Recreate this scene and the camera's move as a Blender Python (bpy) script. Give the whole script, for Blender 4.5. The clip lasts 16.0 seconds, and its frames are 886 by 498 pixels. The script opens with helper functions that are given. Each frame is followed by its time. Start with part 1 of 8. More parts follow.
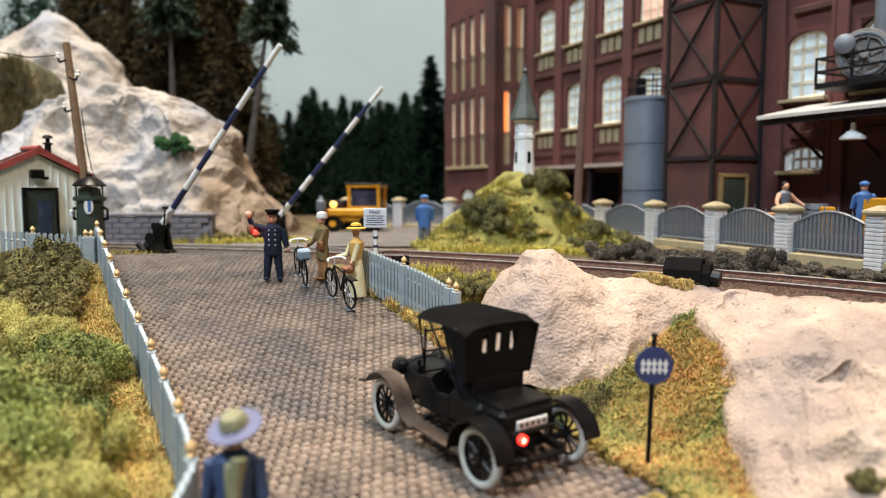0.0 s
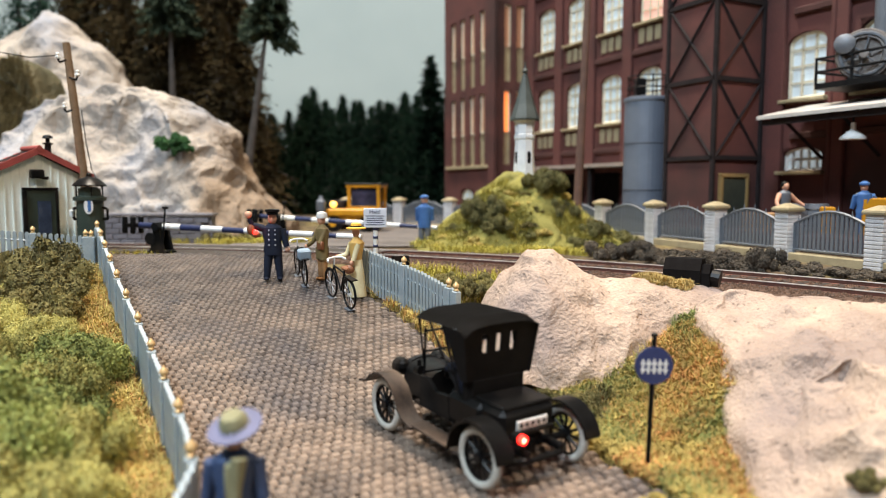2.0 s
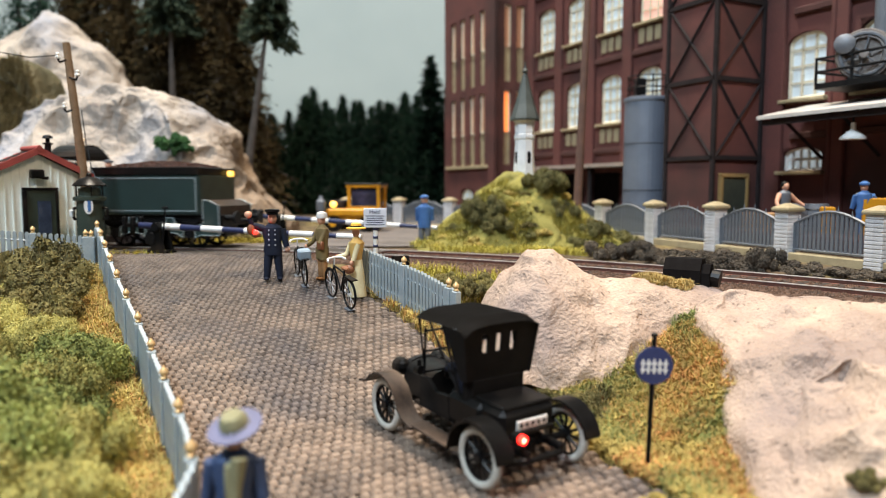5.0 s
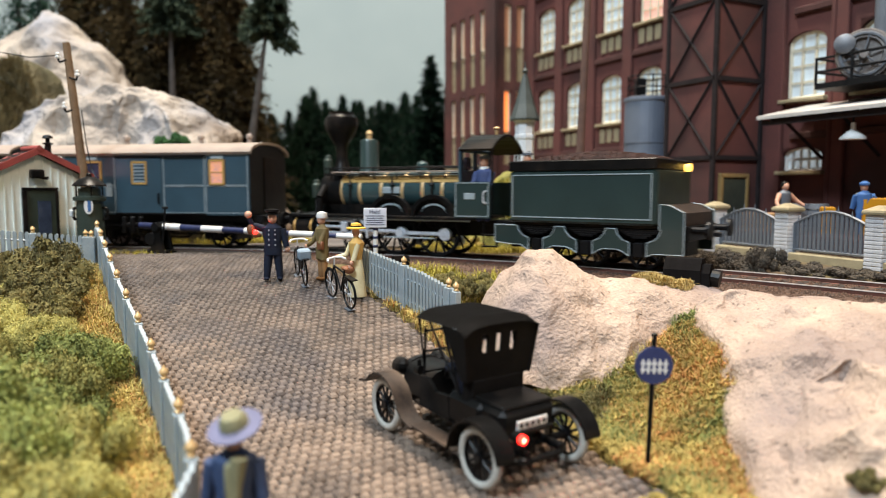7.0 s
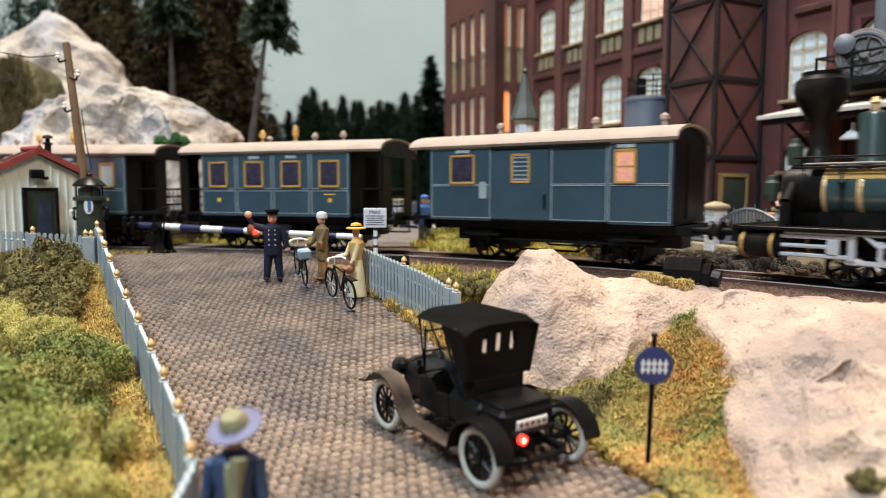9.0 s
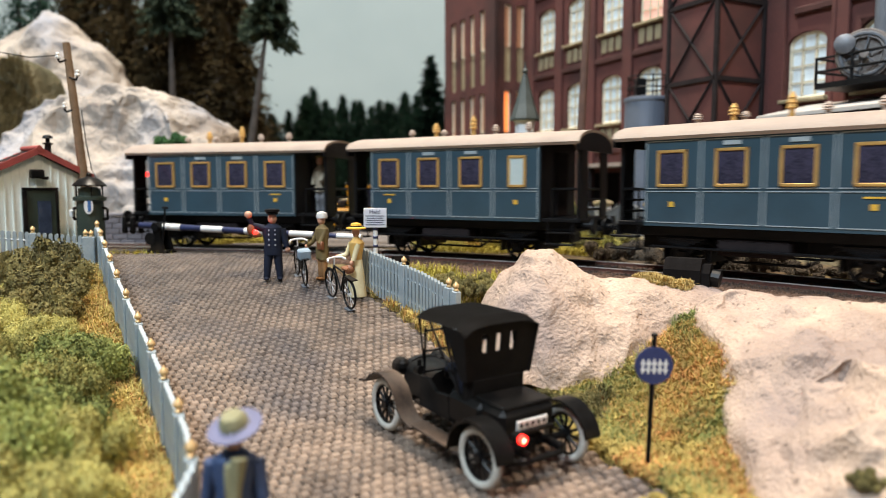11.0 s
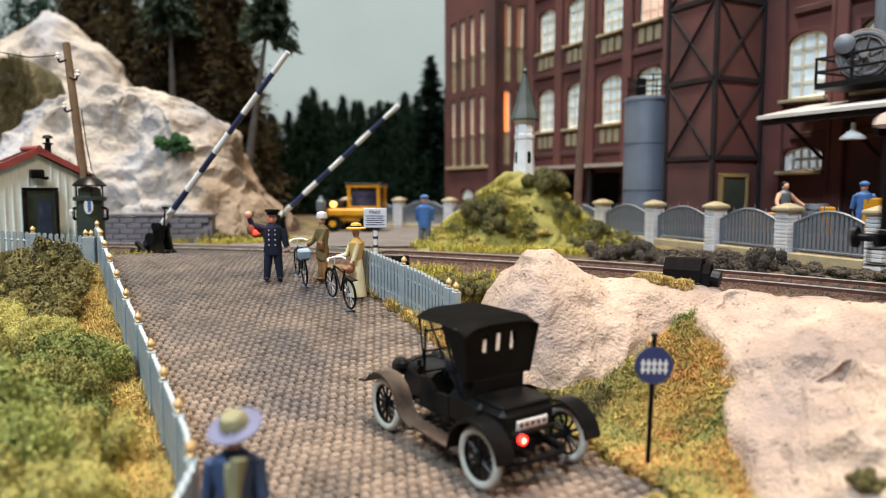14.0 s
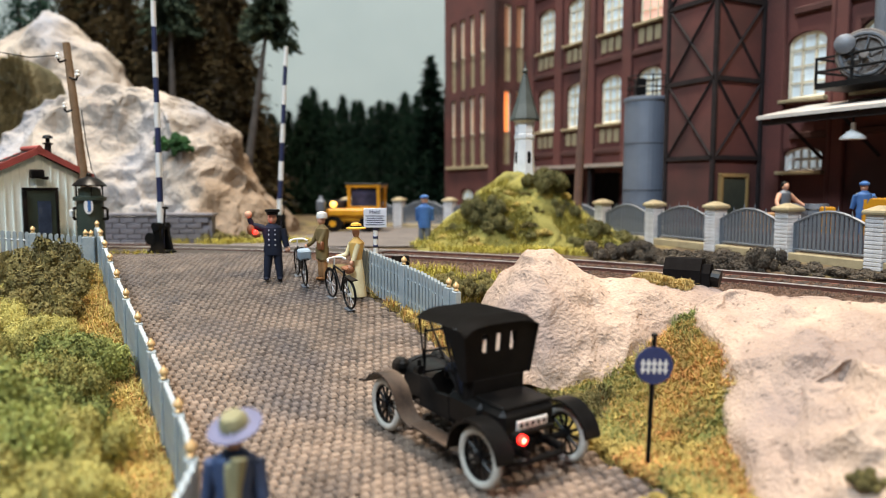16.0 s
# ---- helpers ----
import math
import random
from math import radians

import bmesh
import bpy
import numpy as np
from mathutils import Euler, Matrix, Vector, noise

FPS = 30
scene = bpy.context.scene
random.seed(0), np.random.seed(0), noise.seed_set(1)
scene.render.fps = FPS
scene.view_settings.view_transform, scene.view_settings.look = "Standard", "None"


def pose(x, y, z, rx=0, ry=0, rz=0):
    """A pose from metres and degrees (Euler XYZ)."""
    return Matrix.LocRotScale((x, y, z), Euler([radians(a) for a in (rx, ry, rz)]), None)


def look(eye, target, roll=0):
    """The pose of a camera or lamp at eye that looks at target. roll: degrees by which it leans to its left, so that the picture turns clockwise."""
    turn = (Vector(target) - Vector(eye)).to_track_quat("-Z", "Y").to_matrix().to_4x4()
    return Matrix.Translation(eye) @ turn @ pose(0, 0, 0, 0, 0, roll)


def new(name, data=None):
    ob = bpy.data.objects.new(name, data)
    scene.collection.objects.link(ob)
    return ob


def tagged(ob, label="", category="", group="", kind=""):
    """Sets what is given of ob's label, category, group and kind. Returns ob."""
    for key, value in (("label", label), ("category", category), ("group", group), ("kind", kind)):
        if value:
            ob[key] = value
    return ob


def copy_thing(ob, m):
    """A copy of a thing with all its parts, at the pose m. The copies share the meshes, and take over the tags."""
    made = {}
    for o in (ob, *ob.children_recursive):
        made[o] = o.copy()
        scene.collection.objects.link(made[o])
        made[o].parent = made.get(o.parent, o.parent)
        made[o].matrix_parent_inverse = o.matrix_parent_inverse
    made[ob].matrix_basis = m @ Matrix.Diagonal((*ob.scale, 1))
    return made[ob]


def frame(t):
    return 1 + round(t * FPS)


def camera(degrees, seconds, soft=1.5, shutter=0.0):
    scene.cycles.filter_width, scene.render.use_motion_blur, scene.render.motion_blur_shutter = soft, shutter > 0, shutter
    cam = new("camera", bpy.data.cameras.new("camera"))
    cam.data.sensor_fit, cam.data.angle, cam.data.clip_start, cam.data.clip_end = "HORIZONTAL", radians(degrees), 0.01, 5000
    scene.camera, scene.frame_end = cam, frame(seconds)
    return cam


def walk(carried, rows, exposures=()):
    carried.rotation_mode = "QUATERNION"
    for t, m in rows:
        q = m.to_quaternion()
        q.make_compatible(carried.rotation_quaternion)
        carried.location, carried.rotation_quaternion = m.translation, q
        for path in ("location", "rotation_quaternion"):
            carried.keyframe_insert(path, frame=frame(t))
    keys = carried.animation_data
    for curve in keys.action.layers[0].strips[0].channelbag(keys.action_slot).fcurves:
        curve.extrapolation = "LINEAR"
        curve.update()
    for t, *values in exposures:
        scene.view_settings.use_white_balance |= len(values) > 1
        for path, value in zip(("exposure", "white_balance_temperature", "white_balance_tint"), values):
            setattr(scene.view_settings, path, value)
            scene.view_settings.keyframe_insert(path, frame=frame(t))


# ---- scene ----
U = 0.01                                   # all sizes below are in centimetres of the model layout (scale 1:87)
cam = camera(65.45, 16.0, soft=0.8, shutter=0.4)
cam.data.dof.use_dof = True
cam.data.dof.focus_distance = 0.165
cam.data.dof.aperture_fstop = 20.0
EYE = look((0, 0, 0.022), (0, 0.99625 * 0.1, 0.022 - 0.08656 * 0.1))
walk(cam, [(0.0, EYE), (16.0, EYE)])

# ---- world and lamps ----
world = bpy.data.worlds.new("hall")
scene.world = world
world.use_nodes = True
bg = world.node_tree.nodes["Background"]
bg.inputs[0].default_value = (0.75, 0.85, 1.0, 1)
bg.inputs[1].default_value = 0.09


def hall_lamp(name, eye, target, watts, size, colour):
    d = bpy.data.lights.new(name, "AREA")
    d.energy, d.size, d.color = watts, size, colour
    ob = new(name, d)
    ob.matrix_world = look([v * U for v in eye], [v * U for v in target])
    return ob


hall_lamp("hall_lamp_above", (-13, 33, 112), (0, 17, 0), 23.0, 0.20, (1.0, 0.88, 0.73))
hall_lamp("hall_lamp_front", (42, -22, 90), (4, 14, 0), 5.0, 0.16, (1.0, 0.74, 0.50))
hall_lamp("hall_lamp_side", (-30, -36, 80), (2, 32, 3), 11.0, 0.22, (0.74, 0.88, 1.0))


def glow_lamp(name, place, watts, colour):
    """The light that one of the small glowing lamps throws on what is beside it."""
    d = bpy.data.lights.new(name, "POINT")
    d.energy, d.shadow_soft_size, d.color = watts, 0.0004, colour
    ob = new(name, d)
    ob.matrix_world = pose(*[v * U for v in place])
    return ob


glow_lamp("keeper_lamp_glow", (-5.38, 19.74, 1.08), 0.00022, (1.0, 0.05, 0.06))
glow_lamp("tail_light_glow", (1.17, 9.35, -1.29), 0.00022, (1.0, 0.05, 0.03))
scene.view_settings.exposure = 0.0


# ---- materials ----
def mat(name, c1, c2=None, rough=0.6, metal=0.0, scale=300.0, bump=0.2, fine=2000.0, spread=0.5, vary=0.0, glow=0.0, coat=0.0, stain=None, depth=0.0004, spec=0.5, speck=None):
    """A painted or natural surface: two colours mixed by noise at two scales, with fine relief."""
    m = bpy.data.materials.new(name)
    m.use_nodes = True
    n, l = m.node_tree.nodes, m.node_tree.links
    b = n["Principled BSDF"]
    b.inputs["Roughness"].default_value, b.inputs["Metallic"].default_value = rough, metal
    b.inputs["Coat Weight"].default_value, b.inputs["Specular IOR Level"].default_value = coat, spec
    c2 = c2 or tuple(v * 0.72 for v in c1)
    tc = n.new("ShaderNodeTexCoord")
    big, small = n.new("ShaderNodeTexNoise"), n.new("ShaderNodeTexNoise")
    big.inputs["Scale"].default_value, big.inputs["Detail"].default_value = scale, 5
    small.inputs["Scale"].default_value, small.inputs["Detail"].default_value = fine, 3
    l.new(tc.outputs["Object"], big.inputs["Vector"]), l.new(tc.outputs["Object"], small.inputs["Vector"])
    ramp = n.new("ShaderNodeValToRGB")
    ramp.color_ramp.elements[0].position, ramp.color_ramp.elements[1].position = 0.5 - spread / 2, 0.5 + spread / 2
    ramp.color_ramp.elements[0].color, ramp.color_ramp.elements[1].color = (*c2, 1), (*c1, 1)
    add = n.new("ShaderNodeMath")
    add.operation = "MULTIPLY_ADD"
    add.inputs[1].default_value, add.inputs[2].default_value = 0.5, -0.25
    l.new(small.outputs["Fac"], add.inputs[0])
    mix = n.new("ShaderNodeMath")
    l.new(big.outputs["Fac"], mix.inputs[0]), l.new(add.outputs[0], mix.inputs[1])
    fac = mix.outputs[0]
    if vary:
        info, geo = n.new("ShaderNodeObjectInfo"), n.new("ShaderNodeNewGeometry")
        both = n.new("ShaderNodeMath")
        l.new(info.outputs["Random"], both.inputs[0]), l.new(geo.outputs["Random Per Island"], both.inputs[1])
        wrap = n.new("ShaderNodeMath")
        wrap.operation = "MULTIPLY"
        wrap.inputs[1].default_value = 0.5
        l.new(both.outputs[0], wrap.inputs[0])
        v = n.new("ShaderNodeMath")
        v.operation = "MULTIPLY_ADD"
        v.inputs[1].default_value, v.inputs[2].default_value = vary, -vary / 2
        l.new(wrap.outputs[0], v.inputs[0])
        s2 = n.new("ShaderNodeMath")
        l.new(fac, s2.inputs[0]), l.new(v.outputs[0], s2.inputs[1])
        fac = s2.outputs[0]
    l.new(fac, ramp.inputs["Fac"])
    col = ramp.outputs["Color"]
    if stain:
        third = n.new("ShaderNodeTexNoise")
        third.inputs["Scale"].default_value, third.inputs["Detail"].default_value = scale * 0.35, 6
        l.new(tc.outputs["Object"], third.inputs["Vector"])
        r2 = n.new("ShaderNodeValToRGB")
        r2.color_ramp.elements[0].position, r2.color_ramp.elements[1].position = 0.5, 0.66
        r2.color_ramp.elements[0].color, r2.color_ramp.elements[1].color = (0, 0, 0, 1), (1, 1, 1, 1)
        l.new(third.outputs["Fac"], r2.inputs["Fac"])
        mx = n.new("ShaderNodeMix")
        mx.data_type = "RGBA"
        mx.inputs[7].default_value = (*stain, 1)
        l.new(r2.outputs["Color"], mx.inputs[0]), l.new(col, mx.inputs[6])
        col = mx.outputs[2]
    if speck:
        dots = n.new("ShaderNodeTexNoise")
        dots.inputs["Scale"].default_value, dots.inputs["Detail"].default_value = fine * 0.45, 2
        l.new(tc.outputs["Object"], dots.inputs["Vector"])
        r3 = n.new("ShaderNodeValToRGB")
        r3.color_ramp.elements[0].position, r3.color_ramp.elements[1].position = 0.66, 0.72
        r3.color_ramp.elements[0].color, r3.color_ramp.elements[1].color = (0, 0, 0, 1), (0.7, 0.7, 0.7, 1)
        l.new(dots.outputs["Fac"], r3.inputs["Fac"])
        mx3 = n.new("ShaderNodeMix")
        mx3.data_type = "RGBA"
        mx3.inputs[7].default_value = (*speck, 1)
        l.new(r3.outputs["Color"], mx3.inputs[0]), l.new(col, mx3.inputs[6])
        col = mx3.outputs[2]
    l.new(col, b.inputs["Base Color"])
    if bump:
        bp = n.new("ShaderNodeBump")
        bp.inputs["Strength"].default_value, bp.inputs["Distance"].default_value = bump, depth
        l.new(mix.outputs[0], bp.inputs["Height"]), l.new(bp.outputs[0], b.inputs["Normal"])
    if glow:
        l.new(col, b.inputs["Emission Color"])
        b.inputs["Emission Strength"].default_value = glow
    return m


COBBLE = mat("cobble_stone", (0.285, 0.210, 0.158), (0.090, 0.068, 0.055), 0.55, scale=120, fine=3000, bump=0.6, vary=0.3, stain=(0.115, 0.095, 0.090))
JOINT = mat("road_joint", (0.062, 0.052, 0.044), (0.030, 0.025, 0.022), 0.9, scale=200, bump=0.4)
EARTH = mat("earth", (0.11, 0.075, 0.04), (0.05, 0.034, 0.02), 0.95, scale=150, bump=0.6, stain=(0.22, 0.17, 0.06))
TURF = mat("dry_turf", (0.66, 0.50, 0.15), (0.33, 0.262, 0.078), 0.9, scale=160, bump=0.5, vary=0.6)
TURF_ORANGE = mat("orange_turf", (0.72, 0.34, 0.12), (0.42, 0.235, 0.08), 0.9, scale=160, bump=0.3, vary=0.8)
BUSH = mat("bush_foam", (0.61, 0.55, 0.18), (0.13, 0.13, 0.03), 0.9, scale=150, bump=0.4, vary=0.7, spread=0.6)
BUSH_GREEN = mat("green_bush_foam", (0.36, 0.40, 0.115), (0.08, 0.10, 0.024), 0.9, scale=150, bump=0.4, vary=0.7, spread=0.6)
BUSH_DARK = mat("dark_bush_foam", (0.27, 0.225, 0.075), (0.06, 0.055, 0.02), 0.9, scale=150, bump=0.4, vary=0.6, spread=0.6)
HEATHER = mat("grey_shrub", (0.155, 0.125, 0.092), (0.04, 0.034, 0.028), 0.95, scale=150, bump=0.4, vary=0.6)
GREEN = mat("green_shrub", (0.06, 0.17, 0.05), (0.02, 0.07, 0.02), 0.9, scale=150, bump=0.4, vary=0.5)
ROCK = mat("plaster_rock", (0.58, 0.437, 0.338), (0.32, 0.232, 0.182), 0.8, scale=60, fine=1500, bump=0.7, spread=0.5, stain=(0.235, 0.185, 0.172), depth=0.0016, speck=(0.09, 0.06, 0.045))
CLIFF = mat("plaster_cliff", (0.46, 0.405, 0.345), (0.25, 0.222, 0.20), 0.85, scale=38, fine=420, bump=1.0, spread=0.5, stain=(0.29, 0.32, 0.385), depth=0.0025, speck=(0.15, 0.13, 0.12))
BALLAST = mat("ballast", (0.15, 0.085, 0.055), (0.05, 0.03, 0.022), 0.95, scale=500, fine=2500, bump=1.0, vary=0.7, depth=0.0006)
STEEL = mat("rail_head", (0.78, 0.70, 0.66), (0.60, 0.50, 0.46), 0.35, 0.6, scale=300, bump=0.05)
RUST = mat("rusty_rail", (0.19, 0.075, 0.05), (0.10, 0.04, 0.03), 0.7, 0.2, scale=400, bump=0.3)
SLEEPER = mat("sleeper_wood", (0.05, 0.035, 0.028), (0.02, 0.016, 0.013), 0.85, scale=400, bump=0.5)
BRICK = mat("red_brick", (0.135, 0.042, 0.035), (0.078, 0.028, 0.025), 0.85, scale=60, fine=1400, bump=0.35, stain=(0.055, 0.024, 0.021))
BRICK_DARK = mat("dark_red_brick", (0.080, 0.028, 0.024), (0.045, 0.018, 0.016), 0.85, scale=60, fine=1400, bump=0.35)
SANDSTONE = mat("sandstone", (0.42, 0.35, 0.215), (0.26, 0.215, 0.13), 0.8, scale=200, bump=0.3)
CREAM = mat("cream_window_frame", (0.78, 0.72, 0.56), (0.62, 0.56, 0.42), 0.5, scale=300, bump=0.1)
# no lamp behind these panes: the light in them is added as glow
PALE_GLOW = mat("pale_glow_pane", (0.66, 0.74, 0.78), (0.45, 0.52, 0.56), 0.15, scale=100, bump=0.05, coat=0.4, glow=0.42)
LIT = mat("lit_pane", (1.0, 0.36, 0.10), (0.9, 0.22, 0.05), 0.4, scale=60, bump=0.0, glow=1.1)
LIT_SOFT = mat("dim_lit_pane", (0.52, 0.27, 0.16), (0.32, 0.16, 0.09), 0.4, scale=60, bump=0.0, glow=0.16)
LIT_PINK = mat("pink_lit_pane", (0.95, 0.62, 0.50), (0.75, 0.42, 0.34), 0.4, scale=60, bump=0.0, glow=0.5)
IRON = mat("dark_iron", (0.012, 0.012, 0.013), (0.006, 0.006, 0.007), 0.45, 0.3, scale=400, bump=0.15, spec=0.25)
BLACK = mat("black_paint", (0.009, 0.0085, 0.0085), (0.004, 0.004, 0.004), 0.34, scale=300, bump=0.12, stain=(0.022, 0.017, 0.014), spec=0.14)
FOLD = mat("black_leathercloth", (0.010, 0.0088, 0.0085), (0.005, 0.0045, 0.0042), 0.7, scale=300, bump=0.3, spec=0.12)
TIMBER = mat("dark_timber", (0.030, 0.022, 0.022), (0.014, 0.011, 0.012), 0.85, scale=300, bump=0.3, spec=0.2)
WOOD = mat("pole_wood", (0.26, 0.16, 0.085), (0.14, 0.085, 0.045), 0.8, scale=250, bump=0.4)
GREY = mat("grey_zinc", (0.17, 0.19, 0.22), (0.11, 0.125, 0.15), 0.5, 0.2, scale=150, bump=0.15)
FENCE = mat("blue_grey_paint", (0.36, 0.42, 0.45), (0.26, 0.31, 0.34), 0.55, scale=300, bump=0.2)
GOLD = mat("gilded_knob", (0.75, 0.52, 0.26), (0.55, 0.36, 0.16), 0.4, 0.3, scale=300, bump=0.1)
WHITE = mat("white_paint", (0.80, 0.80, 0.78), (0.66, 0.66, 0.65), 0.5, scale=300, bump=0.1)
NAVY = mat("navy_paint", (0.022, 0.032, 0.10), (0.014, 0.02, 0.06), 0.45, scale=300, bump=0.1)

SIGN_BLUE = mat("sign_blue", (0.035, 0.05, 0.15), (0.025, 0.035, 0.11), 0.4, scale=200, bump=0.05)
CLAP = mat("white_green_boards", (0.86, 0.92, 0.89), (0.70, 0.80, 0.77), 0.6, scale=200, bump=0.2)
TILE = mat("red_roof_tile", (0.42, 0.085, 0.07), (0.26, 0.05, 0.045), 0.6, scale=200, bump=0.2, vary=0.4)
DKGREEN = mat("dark_green_paint", (0.045, 0.065, 0.05), (0.025, 0.036, 0.03), 0.4, scale=200, bump=0.1)
COACH = mat("coach_green_paint", (0.042, 0.083, 0.114), (0.033, 0.065, 0.088), 0.30, scale=120, bump=0.05, coat=0.3)
LOCO = mat("loco_boiler_paint", (0.040, 0.078, 0.080), (0.028, 0.056, 0.060), 0.25, scale=120, bump=0.05, coat=0.7)
TENDER = mat("loco_green_paint", (0.026, 0.048, 0.046), (0.019, 0.036, 0.035), 0.30, scale=120, bump=0.05, coat=0.3)
LINING = mat("pale_lining", (0.40, 0.47, 0.50), None, 0.5, scale=300, bump=0.0)
BRASS = mat("gold_window_frame", (0.62, 0.38, 0.12), (0.48, 0.28, 0.08), 0.4, 0.2, scale=300, bump=0.1)
ROOFING = mat("tan_roof_felt", (0.37, 0.30, 0.25), (0.29, 0.235, 0.20), 0.75, scale=150, bump=0.2)
PANE = mat("coach_window", (0.060, 0.055, 0.095), (0.022, 0.020, 0.034), 0.08, scale=130, bump=0.02, coat=0.6, spread=0.25)
PANE_PALE = mat("bright_coach_window", (0.62, 0.70, 0.68), (0.45, 0.55, 0.56), 0.15, scale=80, bump=0.0)
COAL = mat("coal_heap", (0.20, 0.11, 0.085), (0.08, 0.05, 0.04), 0.9, scale=500, bump=1.0)
YELLOW = mat("yellow_paint", (0.66, 0.31, 0.012), (0.50, 0.22, 0.008), 0.4, scale=200, bump=0.05)
RED_GLOW = mat("red_lamp", (1.0, 0.03, 0.02), (0.9, 0.02, 0.015), 0.3, bump=0.0, glow=5.0)
WARM_GLOW = mat("warm_lamp", (1.0, 0.62, 0.12), (1.0, 0.55, 0.1), 0.3, bump=0.0, glow=2.6)
TYRE = mat("pale_rubber_tyre", (0.56, 0.54, 0.48), (0.40, 0.38, 0.34), 0.8, scale=300, bump=0.2)
BROWN = mat("dusty_brown_fender", (0.062, 0.042, 0.031), (0.020, 0.015, 0.013), 0.5, scale=250, bump=0.2, stain=(0.12, 0.08, 0.055), spec=0.3)
NEEDLE = mat("fir_needles", (0.012, 0.027, 0.016), (0.003, 0.008, 0.005), 1.0, scale=60, bump=0.0, vary=0.5, spec=0.05)
NEEDLE_BROWN = mat("brown_needles", (0.060, 0.043, 0.020), (0.017, 0.014, 0.008), 1.0, scale=60, bump=0.0, vary=0.7, spec=0.05)
BARK = mat("grey_bark", (0.10, 0.085, 0.075), (0.045, 0.038, 0.034), 0.9, scale=200, bump=0.6)
SKIN = mat("figure_flesh", (0.66, 0.36, 0.24), (0.55, 0.28, 0.18), 0.6, scale=300, bump=0.0)
CLOTH_NAVY = mat("navy_cloth", (0.016, 0.023, 0.046), (0.008, 0.012, 0.025), 0.7, scale=300, bump=0.2, spec=0.25)
CLOTH_BLUE = mat("blue_cloth", (0.06, 0.17, 0.42), (0.035, 0.10, 0.27), 0.7, scale=300, bump=0.2)
CLOTH_KHAKI = mat("khaki_cloth", (0.22, 0.16, 0.06), (0.14, 0.10, 0.04), 0.7, scale=300, bump=0.2)
CLOTH_CREAM = mat("cream_cloth", (0.74, 0.66, 0.42), (0.60, 0.52, 0.30), 0.7, scale=300, bump=0.2)
HAT_YELLOW = mat("straw_yellow", (0.80, 0.50, 0.06), (0.66, 0.38, 0.04), 0.6, scale=300, bump=0.2)
VIOLET = mat("blue_violet_felt", (0.165, 0.17, 0.275), (0.115, 0.12, 0.20), 0.8, scale=300, bump=0.2)
OLIVE = mat("olive_canvas", (0.30, 0.29, 0.17), (0.21, 0.20, 0.11), 0.8, scale=300, bump=0.2)
LEATHER = mat("brown_leather", (0.27, 0.10, 0.04), (0.16, 0.06, 0.025), 0.5, scale=300, bump=0.2)
CHROME = mat("bare_metal", (0.74, 0.77, 0.82), (0.58, 0.61, 0.66), 0.35, 0.35, scale=300, bump=0.05)
SKY = mat("painted_sky", (0.365, 0.44, 0.452), (0.27, 0.345, 0.37), 0.9, scale=1.5, fine=6, bump=0.0, glow=0.17)
STONE_WALL = mat("grey_wall_stone", (0.20, 0.19, 0.21), (0.12, 0.115, 0.13), 0.8, scale=200, bump=0.5, vary=0.5)
WHITE_BRICK = mat("white_brick", (0.68, 0.68, 0.70), (0.48, 0.48, 0.50), 0.7, scale=200, bump=0.4, vary=0.4)


# the cliff is painted brown towards its end at the crossing
n, l = CLIFF.node_tree.nodes, CLIFF.node_tree.links
shader = n["Principled BSDF"]
old = shader.inputs["Base Color"].links[0].from_socket
tc, sep, wob, mix_x = n.new("ShaderNodeTexCoord"), n.new("ShaderNodeSeparateXYZ"), n.new("ShaderNodeTexNoise"), n.new("ShaderNodeMath")
wob.inputs["Scale"].default_value = 40
l.new(tc.outputs["Object"], sep.inputs[0]), l.new(tc.outputs["Object"], wob.inputs["Vector"])
mix_x.operation, mix_x.inputs[1].default_value = "MULTIPLY_ADD", 0.035
l.new(wob.outputs["Fac"], mix_x.inputs[0]), l.new(sep.outputs["X"], mix_x.inputs[2])
span = n.new("ShaderNodeMapRange")
span.inputs["From Min"].default_value, span.inputs["From Max"].default_value = -0.110, -0.086
l.new(mix_x.outputs[0], span.inputs["Value"])
brown = n.new("ShaderNodeMix")
brown.data_type = "RGBA"
brown.blend_type = "MULTIPLY"
brown.inputs[7].default_value = (0.62, 0.52, 0.42, 1)
l.new(span.outputs["Result"], brown.inputs[0]), l.new(old, brown.inputs[6]), l.new(brown.outputs[2], shader.inputs["Base Color"])


# the cobble colour turns darker and greyer towards the crossing, with an uneven edge
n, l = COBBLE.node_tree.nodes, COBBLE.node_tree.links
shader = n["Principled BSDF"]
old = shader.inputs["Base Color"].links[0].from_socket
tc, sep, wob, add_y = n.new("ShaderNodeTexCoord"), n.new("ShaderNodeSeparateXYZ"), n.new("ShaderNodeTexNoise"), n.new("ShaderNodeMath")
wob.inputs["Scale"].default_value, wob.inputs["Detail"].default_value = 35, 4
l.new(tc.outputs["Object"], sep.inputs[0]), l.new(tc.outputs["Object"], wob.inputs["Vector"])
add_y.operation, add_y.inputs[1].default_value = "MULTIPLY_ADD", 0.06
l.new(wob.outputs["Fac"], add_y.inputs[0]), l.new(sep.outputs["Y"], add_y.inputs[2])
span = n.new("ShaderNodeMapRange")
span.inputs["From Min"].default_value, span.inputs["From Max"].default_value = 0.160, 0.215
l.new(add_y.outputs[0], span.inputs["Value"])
crossing_grey = n.new("ShaderNodeMix")
crossing_grey.data_type, crossing_grey.blend_type = "RGBA", "MULTIPLY"
crossing_grey.inputs[7].default_value = (0.52, 0.55, 0.60, 1)
